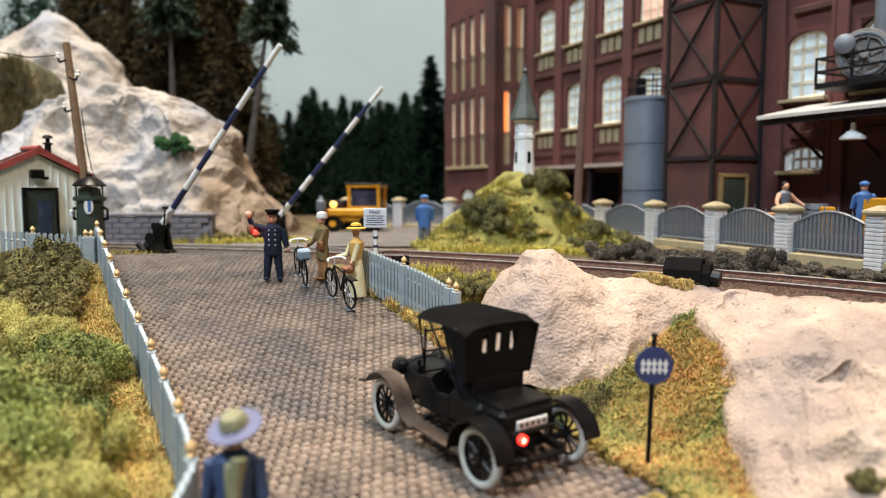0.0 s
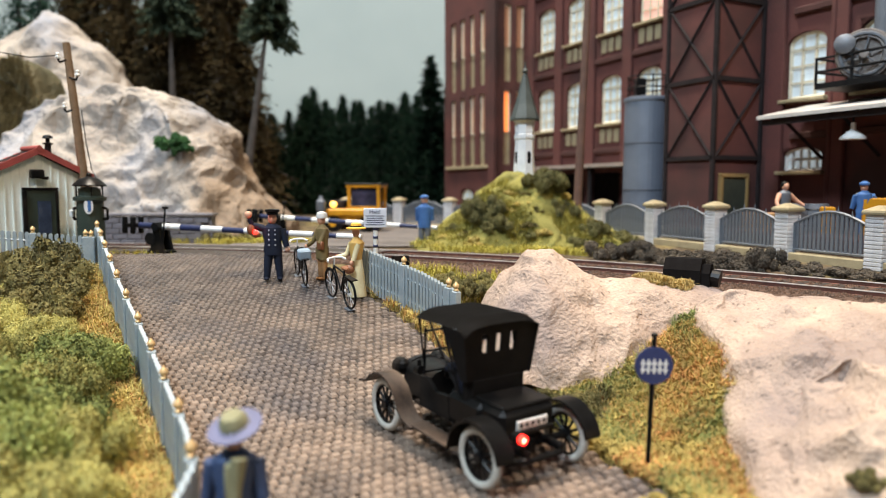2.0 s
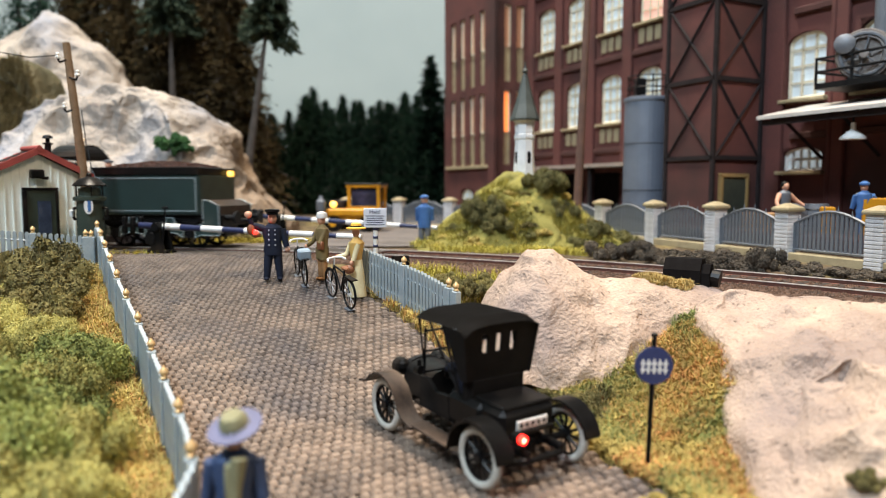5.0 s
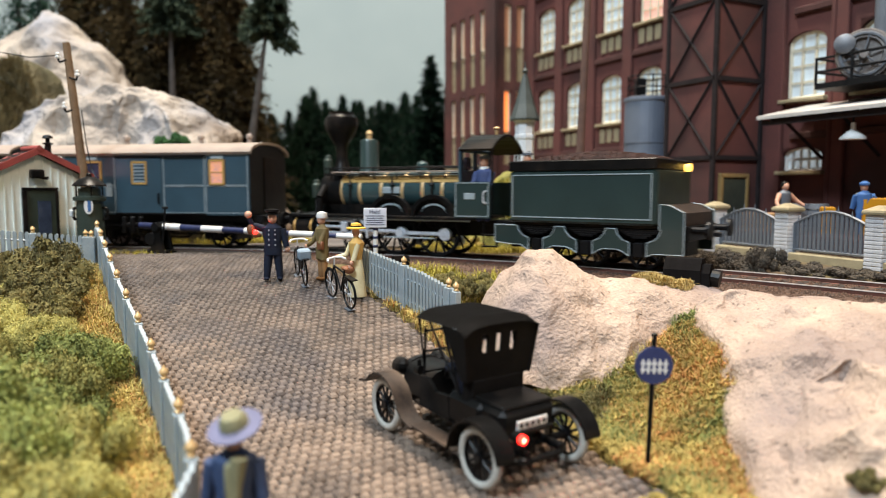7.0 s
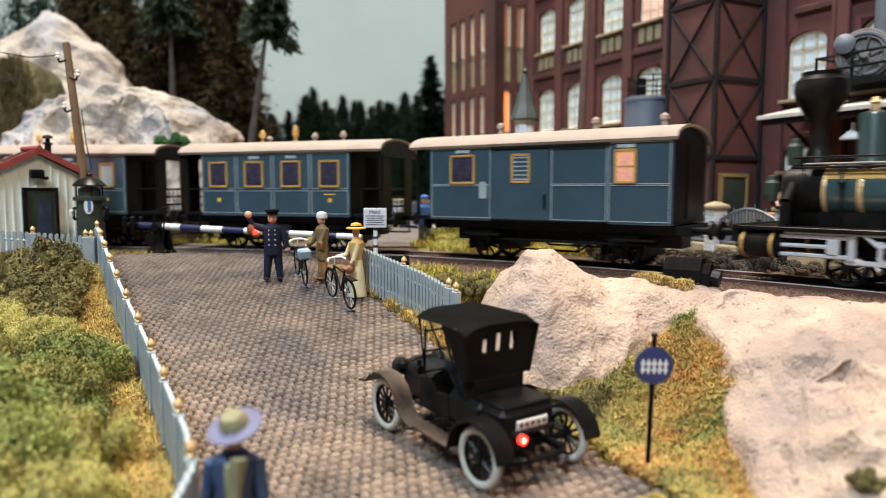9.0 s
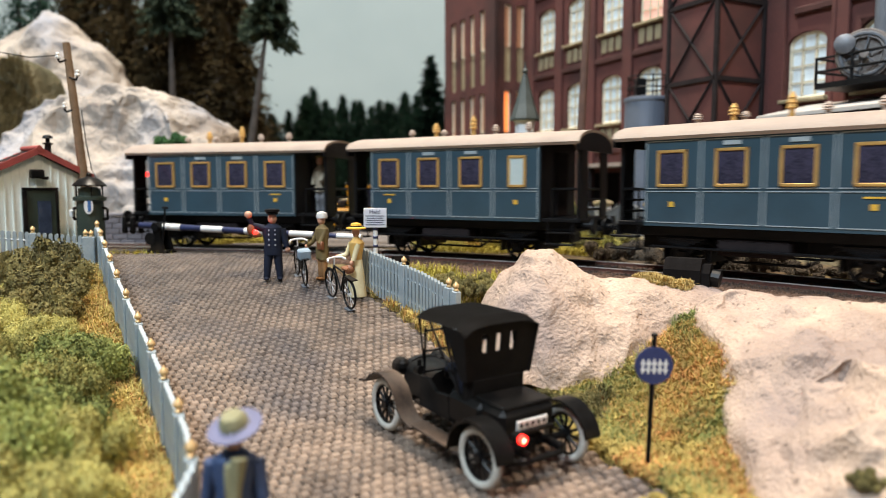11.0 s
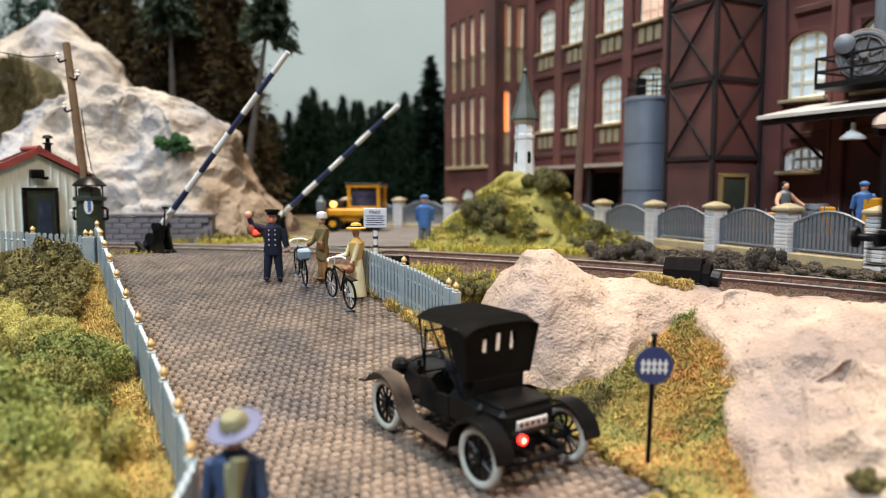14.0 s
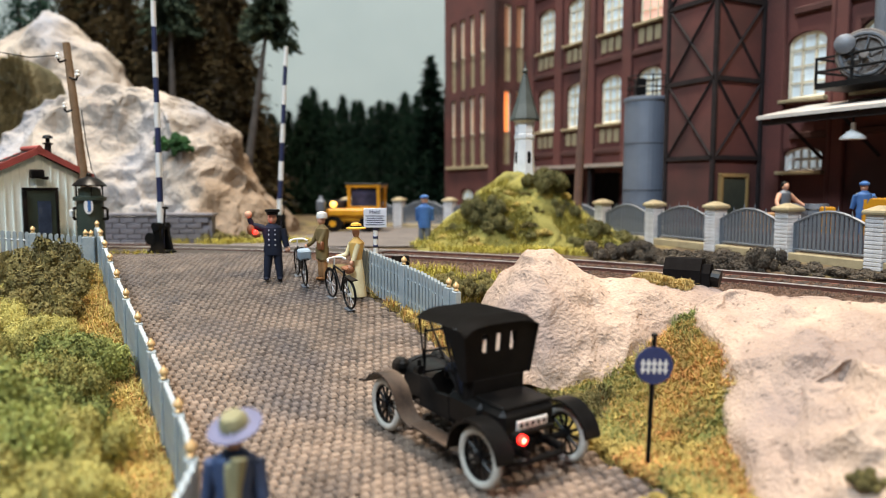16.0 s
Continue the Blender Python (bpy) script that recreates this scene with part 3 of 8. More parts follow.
def window(parent, x, z, w, h, rise, y=0.0, pane=None, m=None, cols=3, rows=4, frame_mat=None):
    """A mullioned window in a wall opening, with its pane, bars and sill."""
    base = m or Matrix.Identity(4)
    frame_mat = frame_mat or CREAM
    bm = B()
    out = arch(w, h, rise) if rise else [(-w / 2, 0), (w / 2, 0), (w / 2, h), (-w / 2, h)]
    prism(bm, out, 0.34, 0.40)
    win = part("window", bm, pane or PALE_GLOW, parent, m=base @ at(x, y, z))
    bm = B()
    t = 0.10 * min(1, w / 1.6)
    n = len(out)
    for k in range(n):
        a, b = out[k], out[(k + 1) % n]
        rod(bm, (a[0] * 0.96, 0.26, a[1] * 0.985 + 0.03), (b[0] * 0.96, 0.26, b[1] * 0.985 + 0.03), t, seg=4)
    for c in range(1, cols):
        px = -w / 2 + w * c / cols
        box(bm, (px, 0.26, h * 0.48), (t * 0.9, 0.1, h * 0.94))
    for r in range(1, rows):
        box(bm, (0, 0.26, h * r / rows), (w * 0.96, 0.1, t * (1.3 if r == rows - 1 else 0.7)))
    part("frame", bm, frame_mat, win)
    bm = B()
    box(bm, (0, -0.05, -0.1), (w + 0.35, 0.5, 0.16), 0.03)
    part("sill", bm, SANDSTONE, win)
    return win


def blind_panels(parent, x, z, w, h, count, y=0.0, m=None, material=None):
    base = m or Matrix.Identity(4)
    for k in range(count):
        bm = B()
        box(bm, (0, 0.06, h / 2), (w / count * 0.66, 0.16, h), 0.03)
        part("panel", bm, material or SANDSTONE, parent, m=base @ at(x - w / 2 + w * (k + 0.5) / count, y - 0.06, z))


COLS = [-7.1, -3.88, -0.45, 2.75, 5.95, 12.24, 15.5, 18.7, 21.9]
ROWS = [6.2, 11.48]
holes = [(c, r, 1.85, 2.8, 0.45) for c in COLS for r in ROWS]
holes += [(-2.0, 0.1, 11.0, 3.2, 0), (12.24, 3.1, 1.9, 1.0, 0.35), (17.6, 0.1, 3.2, 3.4, 0.5)]
part("wall", punched(-9.1, 25, 0, 18, holes), BRICK, factory, "dark red brick wall")
bm = B()
box(bm, (3, 9, 9), (46, 0.5, 18))
box(bm, (25, 4.8, 9), (0.6, 8, 18))
box(bm, (-19, 4.8, 9), (0.6, 8, 18))
part("wall", bm, BRICK_DARK, factory)
bm = B()
prism(bm, [(-19.4, 18), (25.4, 18), (25.4, 18.5), (-19.4, 18.5)], -0.5, 9.4)
prism(bm, [(-18.6, 18.5), (24.6, 18.5), (20, 21), (-14, 21)], 0.2, 8.8)
part("roof", bm, GREY, factory, "grey slate roof")
bm = B()
box(bm, (8, 4.5, 5.6), (34, 8, 0.2))
box(bm, (8, 4.5, 10.9), (34, 8, 0.2))
part("floor_slab", bm, TIMBER, factory)
for c in COLS:
    for r in ROWS:
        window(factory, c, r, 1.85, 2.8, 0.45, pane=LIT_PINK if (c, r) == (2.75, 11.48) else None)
        if c < 11:
            blind_panels(factory, c, r - 1.15, 1.9, 0.85, 3)
# brick piers and string courses
for c in [-8.75, -5.5, -2.15, 1.15, 4.35, 7.5, 10.95, 13.85, 17.05, 20.3, 23.5]:
    bm = B()
    box(bm, (0, -0.12, 9), (0.75, 0.26, 17.9), 0.04)
    if c > 11:
        box(bm, (-0.22, -0.22, 9), (0.16, 0.2, 17.9), 0.03)
    part("pier", bm, BRICK, factory, m=at(c, 0, 0))
for z in (4.6, 9.9, 15.2):
    bm = B()
    box(bm, (-0.2, -0.08, z), (17.6, 0.2, 0.3), 0.04)
    box(bm, (18.3, -0.08, z), (13.2, 0.2, 0.3), 0.04)
    part("string_course", bm, BRICK_DARK, factory)
window(factory, 12.24, 3.1, 1.9, 1.0, 0.35, cols=5, rows=2, frame_mat=WHITE)
bm = B()
prism(bm, arch(3.2, 3.4, 0.5), 0.3, 0.45)
gate = part("gate", bm, GREY, factory, "blue-grey panelled factory gate", m=at(17.6, 0, 0.1))
bm = B()
for k in range(5):
    box(bm, (-1.3 + k * 0.65, 0.27, 1.6), (0.06, 0.08, 3.0))
part("batten", bm, IRON, gate)
# loading dock with its roof
bm = B()
prism(bm, [(-7.9, 3.55), (3.8, 3.55), (3.8, 3.75), (-7.9, 3.75)], -1.9, 0.1)
part("dock_roof", bm, ROOFING, factory, "grey-brown dock roof")
bm = B()
box(bm, (-2, -0.8, 0.6), (11.6, 1.8, 1.2))
part("dock", bm, TIMBER, factory, "dark loading dock")
bm = B()
box(bm, (-2, 2.2, 1.7), (11.6, 0.2, 3.4))
part("dock_back", bm, TIMBER, factory)
for k in range(4):
    bm = B()
    box(bm, (-7 + k * 3.4, -1.6, 2.4), (0.2, 0.2, 2.4))
    part("dock_post", bm, TIMBER, factory)

# stair tower: front in the wall's own plane, side turned to the yard
bm = punched(-17.36, -9.1, 0, 18, [(-15.9 + 1.5 * k, z, 0.8, h, 0) for k in range(4) for z, h in ((4.0, 5.1), (9.7, 5.2))] + [(-13.6, 0.1, 2.0, 2.2, 0.6)], 0.5)
bmesh.ops.translate(bm, verts=bm.verts, vec=(0, -2.58, 0))
part("stair_tower_front", bm, BRICK, factory)
for k in range(4):
    for z, h, lit in ((4.0, 2.2, 0), (6.3, 2.8, 1), (9.7, 2.3, 0), (12.1, 2.8, 2)):
        bm = B()
        box(bm, (0, 0.3, h / 2), (0.8, 0.1, h))
        w_ = part("window", bm, {0: SANDSTONE, 1: LIT_SOFT, 2: LIT_SOFT}[lit], factory, m=at(-15.9 + 1.5 * k, -2.58, z))
        bm = B()
        for sx in (-0.34, 0.34):
            box(bm, (sx, 0.22, h / 2), (0.13, 0.12, h))
        box(bm, (0, 0.22, h - 0.06), (0.8, 0.12, 0.12))
        box(bm, (0, 0.22, 0.06), (0.8, 0.12, 0.12))
        part("frame", bm, CREAM if lit else SANDSTONE, w_)
bm = B()
box(bm, (-13.65, -2.62, 3.9), (6.4, 0.4, 0.22), 0.03)
part("sill", bm, SANDSTONE, factory)
window(factory, -13.6, 0.1, 2.0, 2.2, 0.6, y=-2.58, cols=2, rows=3)
bm = punched(0, 2.58, 0, 18, [(0.8, z, 0.62, h, 0) for z, h in ((4.0, 5.1), (9.7, 5.2))] + [(1.85, z, 0.62, h, 0) for z, h in ((4.0, 5.1), (9.7, 5.2))], 0.5)
bm.transform(Matrix.Translation((-9.1, 0, 0)) @ Matrix.Rotation(radians(90), 4, "Z") @ Matrix.Diagonal((-1, 1, 1, 1)))
bmesh.ops.reverse_faces(bm, faces=bm.faces)
part("stair_tower_side", bm, BRICK, factory)
for k, xo in enumerate((0.8, 1.85)):
    for z, h, lit in ((4.0, 2.2, 0), (6.3, 2.8, 1), (9.7, 2.3, 0), (12.1, 2.8, 2)):
        bm = B()
        box(bm, (0, 0, h / 2), (0.1, 0.62, h))
        w_ = part("window", bm, SANDSTONE if lit == 0 else (LIT if (lit == 1 and k == 1) else LIT_SOFT), factory, m=at(-9.4, -xo, z))
        bm = B()
        for sy in (-0.27, 0.27):
            box(bm, (0.08, sy, h / 2), (0.12, 0.1, h))
        box(bm, (0.08, 0, h - 0.05), (0.12, 0.62, 0.1))
        part("frame", bm, CREAM if lit else SANDSTONE, w_)

# lift tower with timber braces
bm = B()
box(bm, (8.72, -1.5, 9.2), (2.84, 3.0, 18.4))
lift = part("lift_tower", bm, BRICK, factory, "red brick lift tower with dark diagonal braces")
for z in (0.2, 3.7, 7.15, 10.6, 14.05, 17.5):
    bm = B()
    box(bm, (8.72, -3.03, z), (2.96, 0.14, 0.2))
    box(bm, (10.17, -1.5, z), (0.14, 3.1, 0.2))
    part("beam", bm, TIMBER, lift)
    if 3 < z < 17:
        for sgn in (-1, 1):
            bm = B()
            a, b = (7.4, -3.05, z + 0.05), (10.05, -3.05, z + 3.4)
            if sgn < 0:
                a, b = (10.05, -3.04, z + 0.05), (7.4, -3.04, z + 3.4)
            rod(bm, a, b, 0.07, seg=4)
            part("brace", bm, TIMBER, lift)
            bm = B()
            a, b = (10.19, -2.9, z + 0.05), (10.19, -0.15, z + 3.4)
            if sgn < 0:
                a, b = (10.18, -0.15, z + 0.05), (10.18, -2.9, z + 3.4)
            rod(bm, a, b, 0.07, seg=4)
            part("brace", bm, TIMBER, lift)
for p in ((7.32, -3.0), (10.14, -3.0), (10.15, -0.12)):
    bm = B()
    box(bm, (p[0], p[1], 9.2), (0.2, 0.2, 18.4), 0.03)
    part("corner_post", bm, TIMBER, lift)
bm = B()
box(bm, (10.2, -1.75, 1.45), (0.14, 1.5, 2.7), 0.03)
door = part("door", bm, mat("dark_green_door", (0.06, 0.07, 0.05), (0.04, 0.045, 0.035), 0.5), lift, "dark green door in an ochre frame")
for sy, sz, dy, dz in ((0.16, 2.95, -0.8, 1.45), (0.16, 2.95, 0.8, 1.45), (1.76, 0.18, 0, 2.9)):
    bm = B()
    box(bm, (10.23, -1.75 + dy, dz), (0.2, sy, sz), 0.02)
    part("frame", bm, mat("ochre_wood", (0.36, 0.24, 0.09), (0.25, 0.16, 0.06), 0.6), door)

# canopy over the ramp, its brackets and lamp
canopy = thing("canopy", at(FX, FY, -0.1, rz=FR), "grey-white sheet canopy on dark timber brackets", "canopy")
bm = B()
prism(bm, [(0, 5.75), (0, 5.87), (-3.3, 5.22), (-3.3, 5.08)], 12.6, 24)
bm.transform(Matrix(((0, 1, 0, 0), (1, 0, 0, 0), (0, 0, 1, 0), (0, 0, 0, 1))))
bmesh.ops.reverse_faces(bm, faces=bm.faces)
part("sheet", bm, mat("pale_sheet", (0.55, 0.53, 0.50), (0.40, 0.38, 0.36), 0.6, scale=100), canopy)
for k in range(5):
    bm = B()
    x = 13.2 + k * 2.4
    rod(bm, (x, -3.2, 5.0), (x, 0, 5.55), 0.1, seg=4)
    rod(bm, (x, -2.4, 5.05), (x, -0.05, 3.6), 0.09, seg=4)
    part("bracket", bm, TIMBER, canopy)
bm = B()
box(bm, (18.2, -3.05, 4.95), (11, 0.16, 0.2))
box(bm, (18.2, -1.4, 5.2), (11, 0.16, 0.2))
part("purlin", bm, TIMBER, canopy)
hl = thing("hanging_lamp", at(FX, FY, -0.1, rz=FR) @ at(16.2, -2.6, 4.1), "white enamel lamp hung below the canopy", "lamp")
bm = B()
lathe(bm, [(0.44, 0), (0.43, 0.08), (0.2, 0.28), (0.1, 0.34), (0.08, 0.6)], 18)
part("shade", bm, WHITE, hl, smooth=True)
bm = B()
rod(bm, (0, 0, 0.5), (0, 0, 0.95), 0.04)
part("stem", bm, IRON, hl)

# balcony with a large fan casing
bal = thing("fan_balcony", at(FX, FY, -0.1, rz=FR), "iron balcony above the canopy", "balcony")
bm = B()
box(bm, (18.6, -1.1, 6.25), (8.6, 2.2, 0.22))
part("platform", bm, IRON, bal)
for z in (6.8, 7.3):
    bm = B()
    rod(bm, (14.3, -2.15, z), (22.9, -2.15, z), 0.05, seg=6)
    rod(bm, (14.3, -2.15, z), (14.3, 0, z), 0.05, seg=6)
    part("handrail", bm, IRON, bal)
for k in range(7):
    bm = B()
    rod(bm, (14.3 + k * 1.43, -2.15, 6.3), (14.3 + k * 1.43, -2.15, 7.35), 0.05, seg=6)
    part("post", bm, IRON, bal)
fan = thing("fan_casing", at(FX, FY, -0.1, rz=FR) @ at(15.75, -1.45, 7.25, rz=28), "weathered grey metal fan casing on the balcony", "fan")
ZINC = mat("weathered_zinc", (0.28, 0.265, 0.25), (0.10, 0.08, 0.075), 0.55, 0.3, scale=120, bump=0.3)
FACE = Matrix.Rotation(radians(90), 4, "X")
bm = B()
lathe(bm, [(0.55, -0.45), (0.9, -0.42), (0.95, -0.3), (0.95, 0.3), (0.9, 0.4), (0.62, 0.42), (0.58, 0.3), (0.2, 0.28), (0.14, 0.5)], 32, FACE)
part("drum", bm, ZINC, fan, "weathered zinc drum", smooth=True)
bm = B()
ring_of(bm, (0, -0.42, 0), 0.76, 0.07, "Y", 32, 6)
for k in range(6):
    a = math.pi * k / 3 + 0.3
    rod(bm, (0.15 * math.cos(a), -0.44, 0.15 * math.sin(a)), (0.74 * math.cos(a), -0.44, 0.74 * math.sin(a)), 0.035, seg=5)
part("guard_ring", bm, GREY, fan, "grey guard ring")
bm = B()
lathe(bm, [(0.1, -0.36), (0.3, -0.34), (0.36, -0.26), (0.36, 0.25), (0.2, 0.35)], 20, Matrix.Translation((-0.62, -0.35, 0.42)) @ FACE)
box(bm, (-0.55, -0.2, 0.25), (0.5, 0.4, 0.3), 0.06)
part("motor", bm, GREY, fan, "small round motor", smooth=True)
bm = B()
rod(bm, (0.55, 0.1, 0.5), (0.55, 0.1, 5), 0.32, seg=16)
part("duct", bm, GREY, fan)
bm = B()
box(bm, (0, 0, -0.9), (1.0, 0.8, 0.24), 0.03)
part("foot", bm, IRON, fan)

# silo
silo = thing("silo", at(10.2, 35.0, -0.1), "tall blue-grey sheet metal silo with railing", "silo")
bm = B()
lathe(bm, [(1.08, 0), (1.08, 6.6), (1.14, 6.65), (1.14, 6.8), (1.0, 6.85)], 32)
part("shell", bm, mat("silo_zinc", (0.23, 0.27, 0.34), (0.16, 0.19, 0.25), 0.42, 0.3, scale=60, bump=0.1), silo)
for z in (2.24, 4.54):
    bm = B()
    ring_of(bm, (0, 0, z), 1.08, 0.02, "Z", 32, 5)
    part("seam", bm, IRON, silo)
for z in (7.3, 7.85):
    bm = B()
    ring_of(bm, (0, 0, z), 0.95, 0.035, "Z", 20, 5)
    part("rail", bm, IRON, silo)
for k in range(8):
    bm = B()
    a = k * math.pi / 4
    rod(bm, (0.95 * math.cos(a), 0.95 * math.sin(a), 6.8), (0.95 * math.cos(a), 0.95 * math.sin(a), 7.9), 0.035, seg=5)
    part("post", bm, IRON, silo)
bm = B()
box(bm, (-0.35, 0, 7.3), (0.5, 0.5, 1.0), 0.05)
part("hatch", bm, IRON, silo)


# ---- train ----
def xprism(bm, outline, x0, x1):
    """A body with a cross-section of (y, z) pairs from x0 to x1."""
    a = [bm.verts.new((x0, y, z)) for y, z in outline]
    b = [bm.verts.new((x1, y, z)) for y, z in outline]
    bm.faces.new(a)
    bm.faces.new(list(reversed(b)))
    n = len(outline)
    for k in range(n):
        bm.faces.new((a[k], b[k], b[(k + 1) % n], a[(k + 1) % n]))
    bmesh.ops.recalc_face_normals(bm, faces=bm.faces)
    return bm


SPINS = []                                # wheels: object, place, radius
RODS = []                                 # coupling rods: object, place, crank
STACK = []                                # vehicles and riders: object, place behind the coach's corner, side, height


def wheelset(parent, x, r, spokes=8, material=None):
    bm = B()
    rod(bm, (0, -0.78, 0), (0, 0.78, 0), 0.06, seg=8)
    ob = part("wheelset", bm, material or IRON, parent, m=at(x, 0, r))
    for sy in (-0.72, 0.72):
        bm = B()
        ring_of(bm, (0, sy, 0), r - 0.05, 0.06, "Y", 22, 6, 0.9)
        ring_of(bm, (0, sy * 0.93, 0), r + 0.0, 0.03, "Y", 22, 4, 0.8)
        for k in range(spokes):
            a = 2 * math.pi * k / spokes
            rod(bm, (0, sy, 0), ((r - 0.06) * math.cos(a), sy, (r - 0.06) * math.sin(a)), 0.035, seg=4)
        rod(bm, (0, sy - 0.07, 0), (0, sy + 0.07, 0), 0.12, seg=10)
        part("wheel", bm, material or IRON, ob)
    SPINS.append((ob, (x, 0, r), r))
    return ob


def buffers(parent, x, sgn):
    for sy in (-0.95, 0.95):
        bm = B()
        rod(bm, (x, sy, 1.15), (x + sgn * 0.45, sy, 1.15), 0.09, seg=10)
        rod(bm, (x + sgn * 0.42, sy, 1.15), (x + sgn * 0.5, sy, 1.15), 0.24, seg=14)
        part("buffer", bm, IRON, parent)
    bm = B()
    rod(bm, (x, 0, 1.05), (x + sgn * 0.5, 0, 1.0), 0.07, seg=6)
    part("coupling", bm, IRON, parent)


def underframe(parent, half, axles, r=0.5):
    bm = B()
    for sy in (-1.1, 1.1):
        box(bm, (0, sy, 1.12), (2 * half, 0.12, 0.26), 0.02)
    box(bm, (half - 0.06, 0, 1.12), (0.14, 2.5, 0.3), 0.02)
    box(bm, (-half + 0.06, 0, 1.12), (0.14, 2.5, 0.3), 0.02)
    part("frame", bm, IRON, parent, "black iron underframe")
    for x in axles:
        wheelset(parent, x, r, 9)
        for sy in (-1.02, 1.02):
            bm = B()
            prism(bm, [(-0.55, 1.0), (-0.2, 0.55), (-0.16, 0.3), (0.16, 0.3), (0.2, 0.55), (0.55, 1.0)], sy - 0.04, sy + 0.04)
            box(bm, (x * 0, sy * 1.06, 0.5), (0.24, 0.18, 0.26), 0.03)
            box(bm, (0, sy * 1.04, 0.86), (1.3, 0.1, 0.1), 0.03)
            part("axle_guard", bm, IRON, parent, m=at(x, 0, 0))
    bm = B()
    box(bm, (0, 0, 0.85), (2 * half - 0.8, 0.9, 0.5))
    part("inner_frame", bm, IRON, parent)
    for sy in (-1.3, 1.3):
        bm = B()
        box(bm, (0, sy, 0.72), (2 * half - 2.2, 0.2, 0.05), 0.01)
        part("footboard", bm, IRON, parent)
        for x in axles:
            bm = B()
            for k in range(4):
                box(bm, (x, sy * 0.86, 0.93 - k * 0.05), (1.3 - 0.28 * k, 0.14, 0.045))
            part("leaf_spring", bm, IRON, parent)
    for sy in (-0.98, 0.98):
        bm = B()
        a, b = min(axles) + 0.75, max(axles) - 0.75
        tube(bm, [(a - 0.3, sy, 1.0), (a + 0.5, sy, 0.42), (b - 0.5, sy, 0.42), (b + 0.3, sy, 1.0)], 0.035, 5)
        for x in (a + 0.5, b - 0.5):
            rod(bm, (x, sy, 0.42), (x, sy, 1.0), 0.04, seg=5)
        part("truss_rod", bm, IRON, parent)
    bm = B()
    for x in axles:
        for e in (-0.62, 0.62):
            box(bm, (x + e, 0, 0.5), (0.07, 1.75, 0.34), 0.02)
    rod(bm, (min(axles), 0, 0.75), (max(axles), 0, 0.75), 0.07, seg=6)
    part("brake_gear", bm, IRON, parent)
    buffers(parent, half, 1)
    buffers(parent, -half, -1)


def coach_window(parent, x, z, w, h, side, pane, slats=0):
    y = side * 1.5
    bm = B()
    box(bm, (0, side * 0.015, h / 2), (w, 0.04, h))
    win = part("window", bm, pane, parent, m=at(x, y, z))
    bm = B()
    t = 0.075
    for sx in (-w / 2, w / 2):
        box(bm, (sx, side * 0.035, h / 2), (t, 0.07, h + t), 0.012)
    for sz in (0, h):
        box(bm, (0, side * 0.035, sz), (w + t, 0.07, t), 0.012)
    for k in range(slats):
        box(bm, (0, side * 0.03, h * (k + 1) / (slats + 1)), (w, 0.05, 0.035))
    part("frame", bm, BRASS, win, "gold window frame")
    return win


def arched(half, low, spring, crown, n=8):
    """A cross-section with an arched top."""
    pts = [(-half, low), (half, low)]
    for k in range(n + 1):
        a = math.pi * k / n
        pts.append((half * math.cos(a), spring + (crown - spring) * math.sin(a)))
    return pts


def roof_skin(lo, hi, half=1.62, spring=3.52, crown=3.93, t=0.08):
    bm = B()
    n, pts = 10, []
    for k in range(n + 1):
        a = math.pi * k / n
        pts.append((half * math.cos(a), spring + (crown - spring) * math.sin(a)))
    inner = [(y * 0.97, z - t) for y, z in reversed(pts)]
    return xprism(bm, pts + inner, lo, hi)


def lining_box(bm, x0, x1, z0, z1, side, t=0.022):
    y = side * 1.512
    for z in (z0, z1):
        box(bm, ((x0 + x1) / 2, y, z), (x1 - x0 + t, 0.02, t))
    for x in (x0, x1):
        box(bm, (x, y, (z0 + z1) / 2), (t, 0.02, z1 - z0))


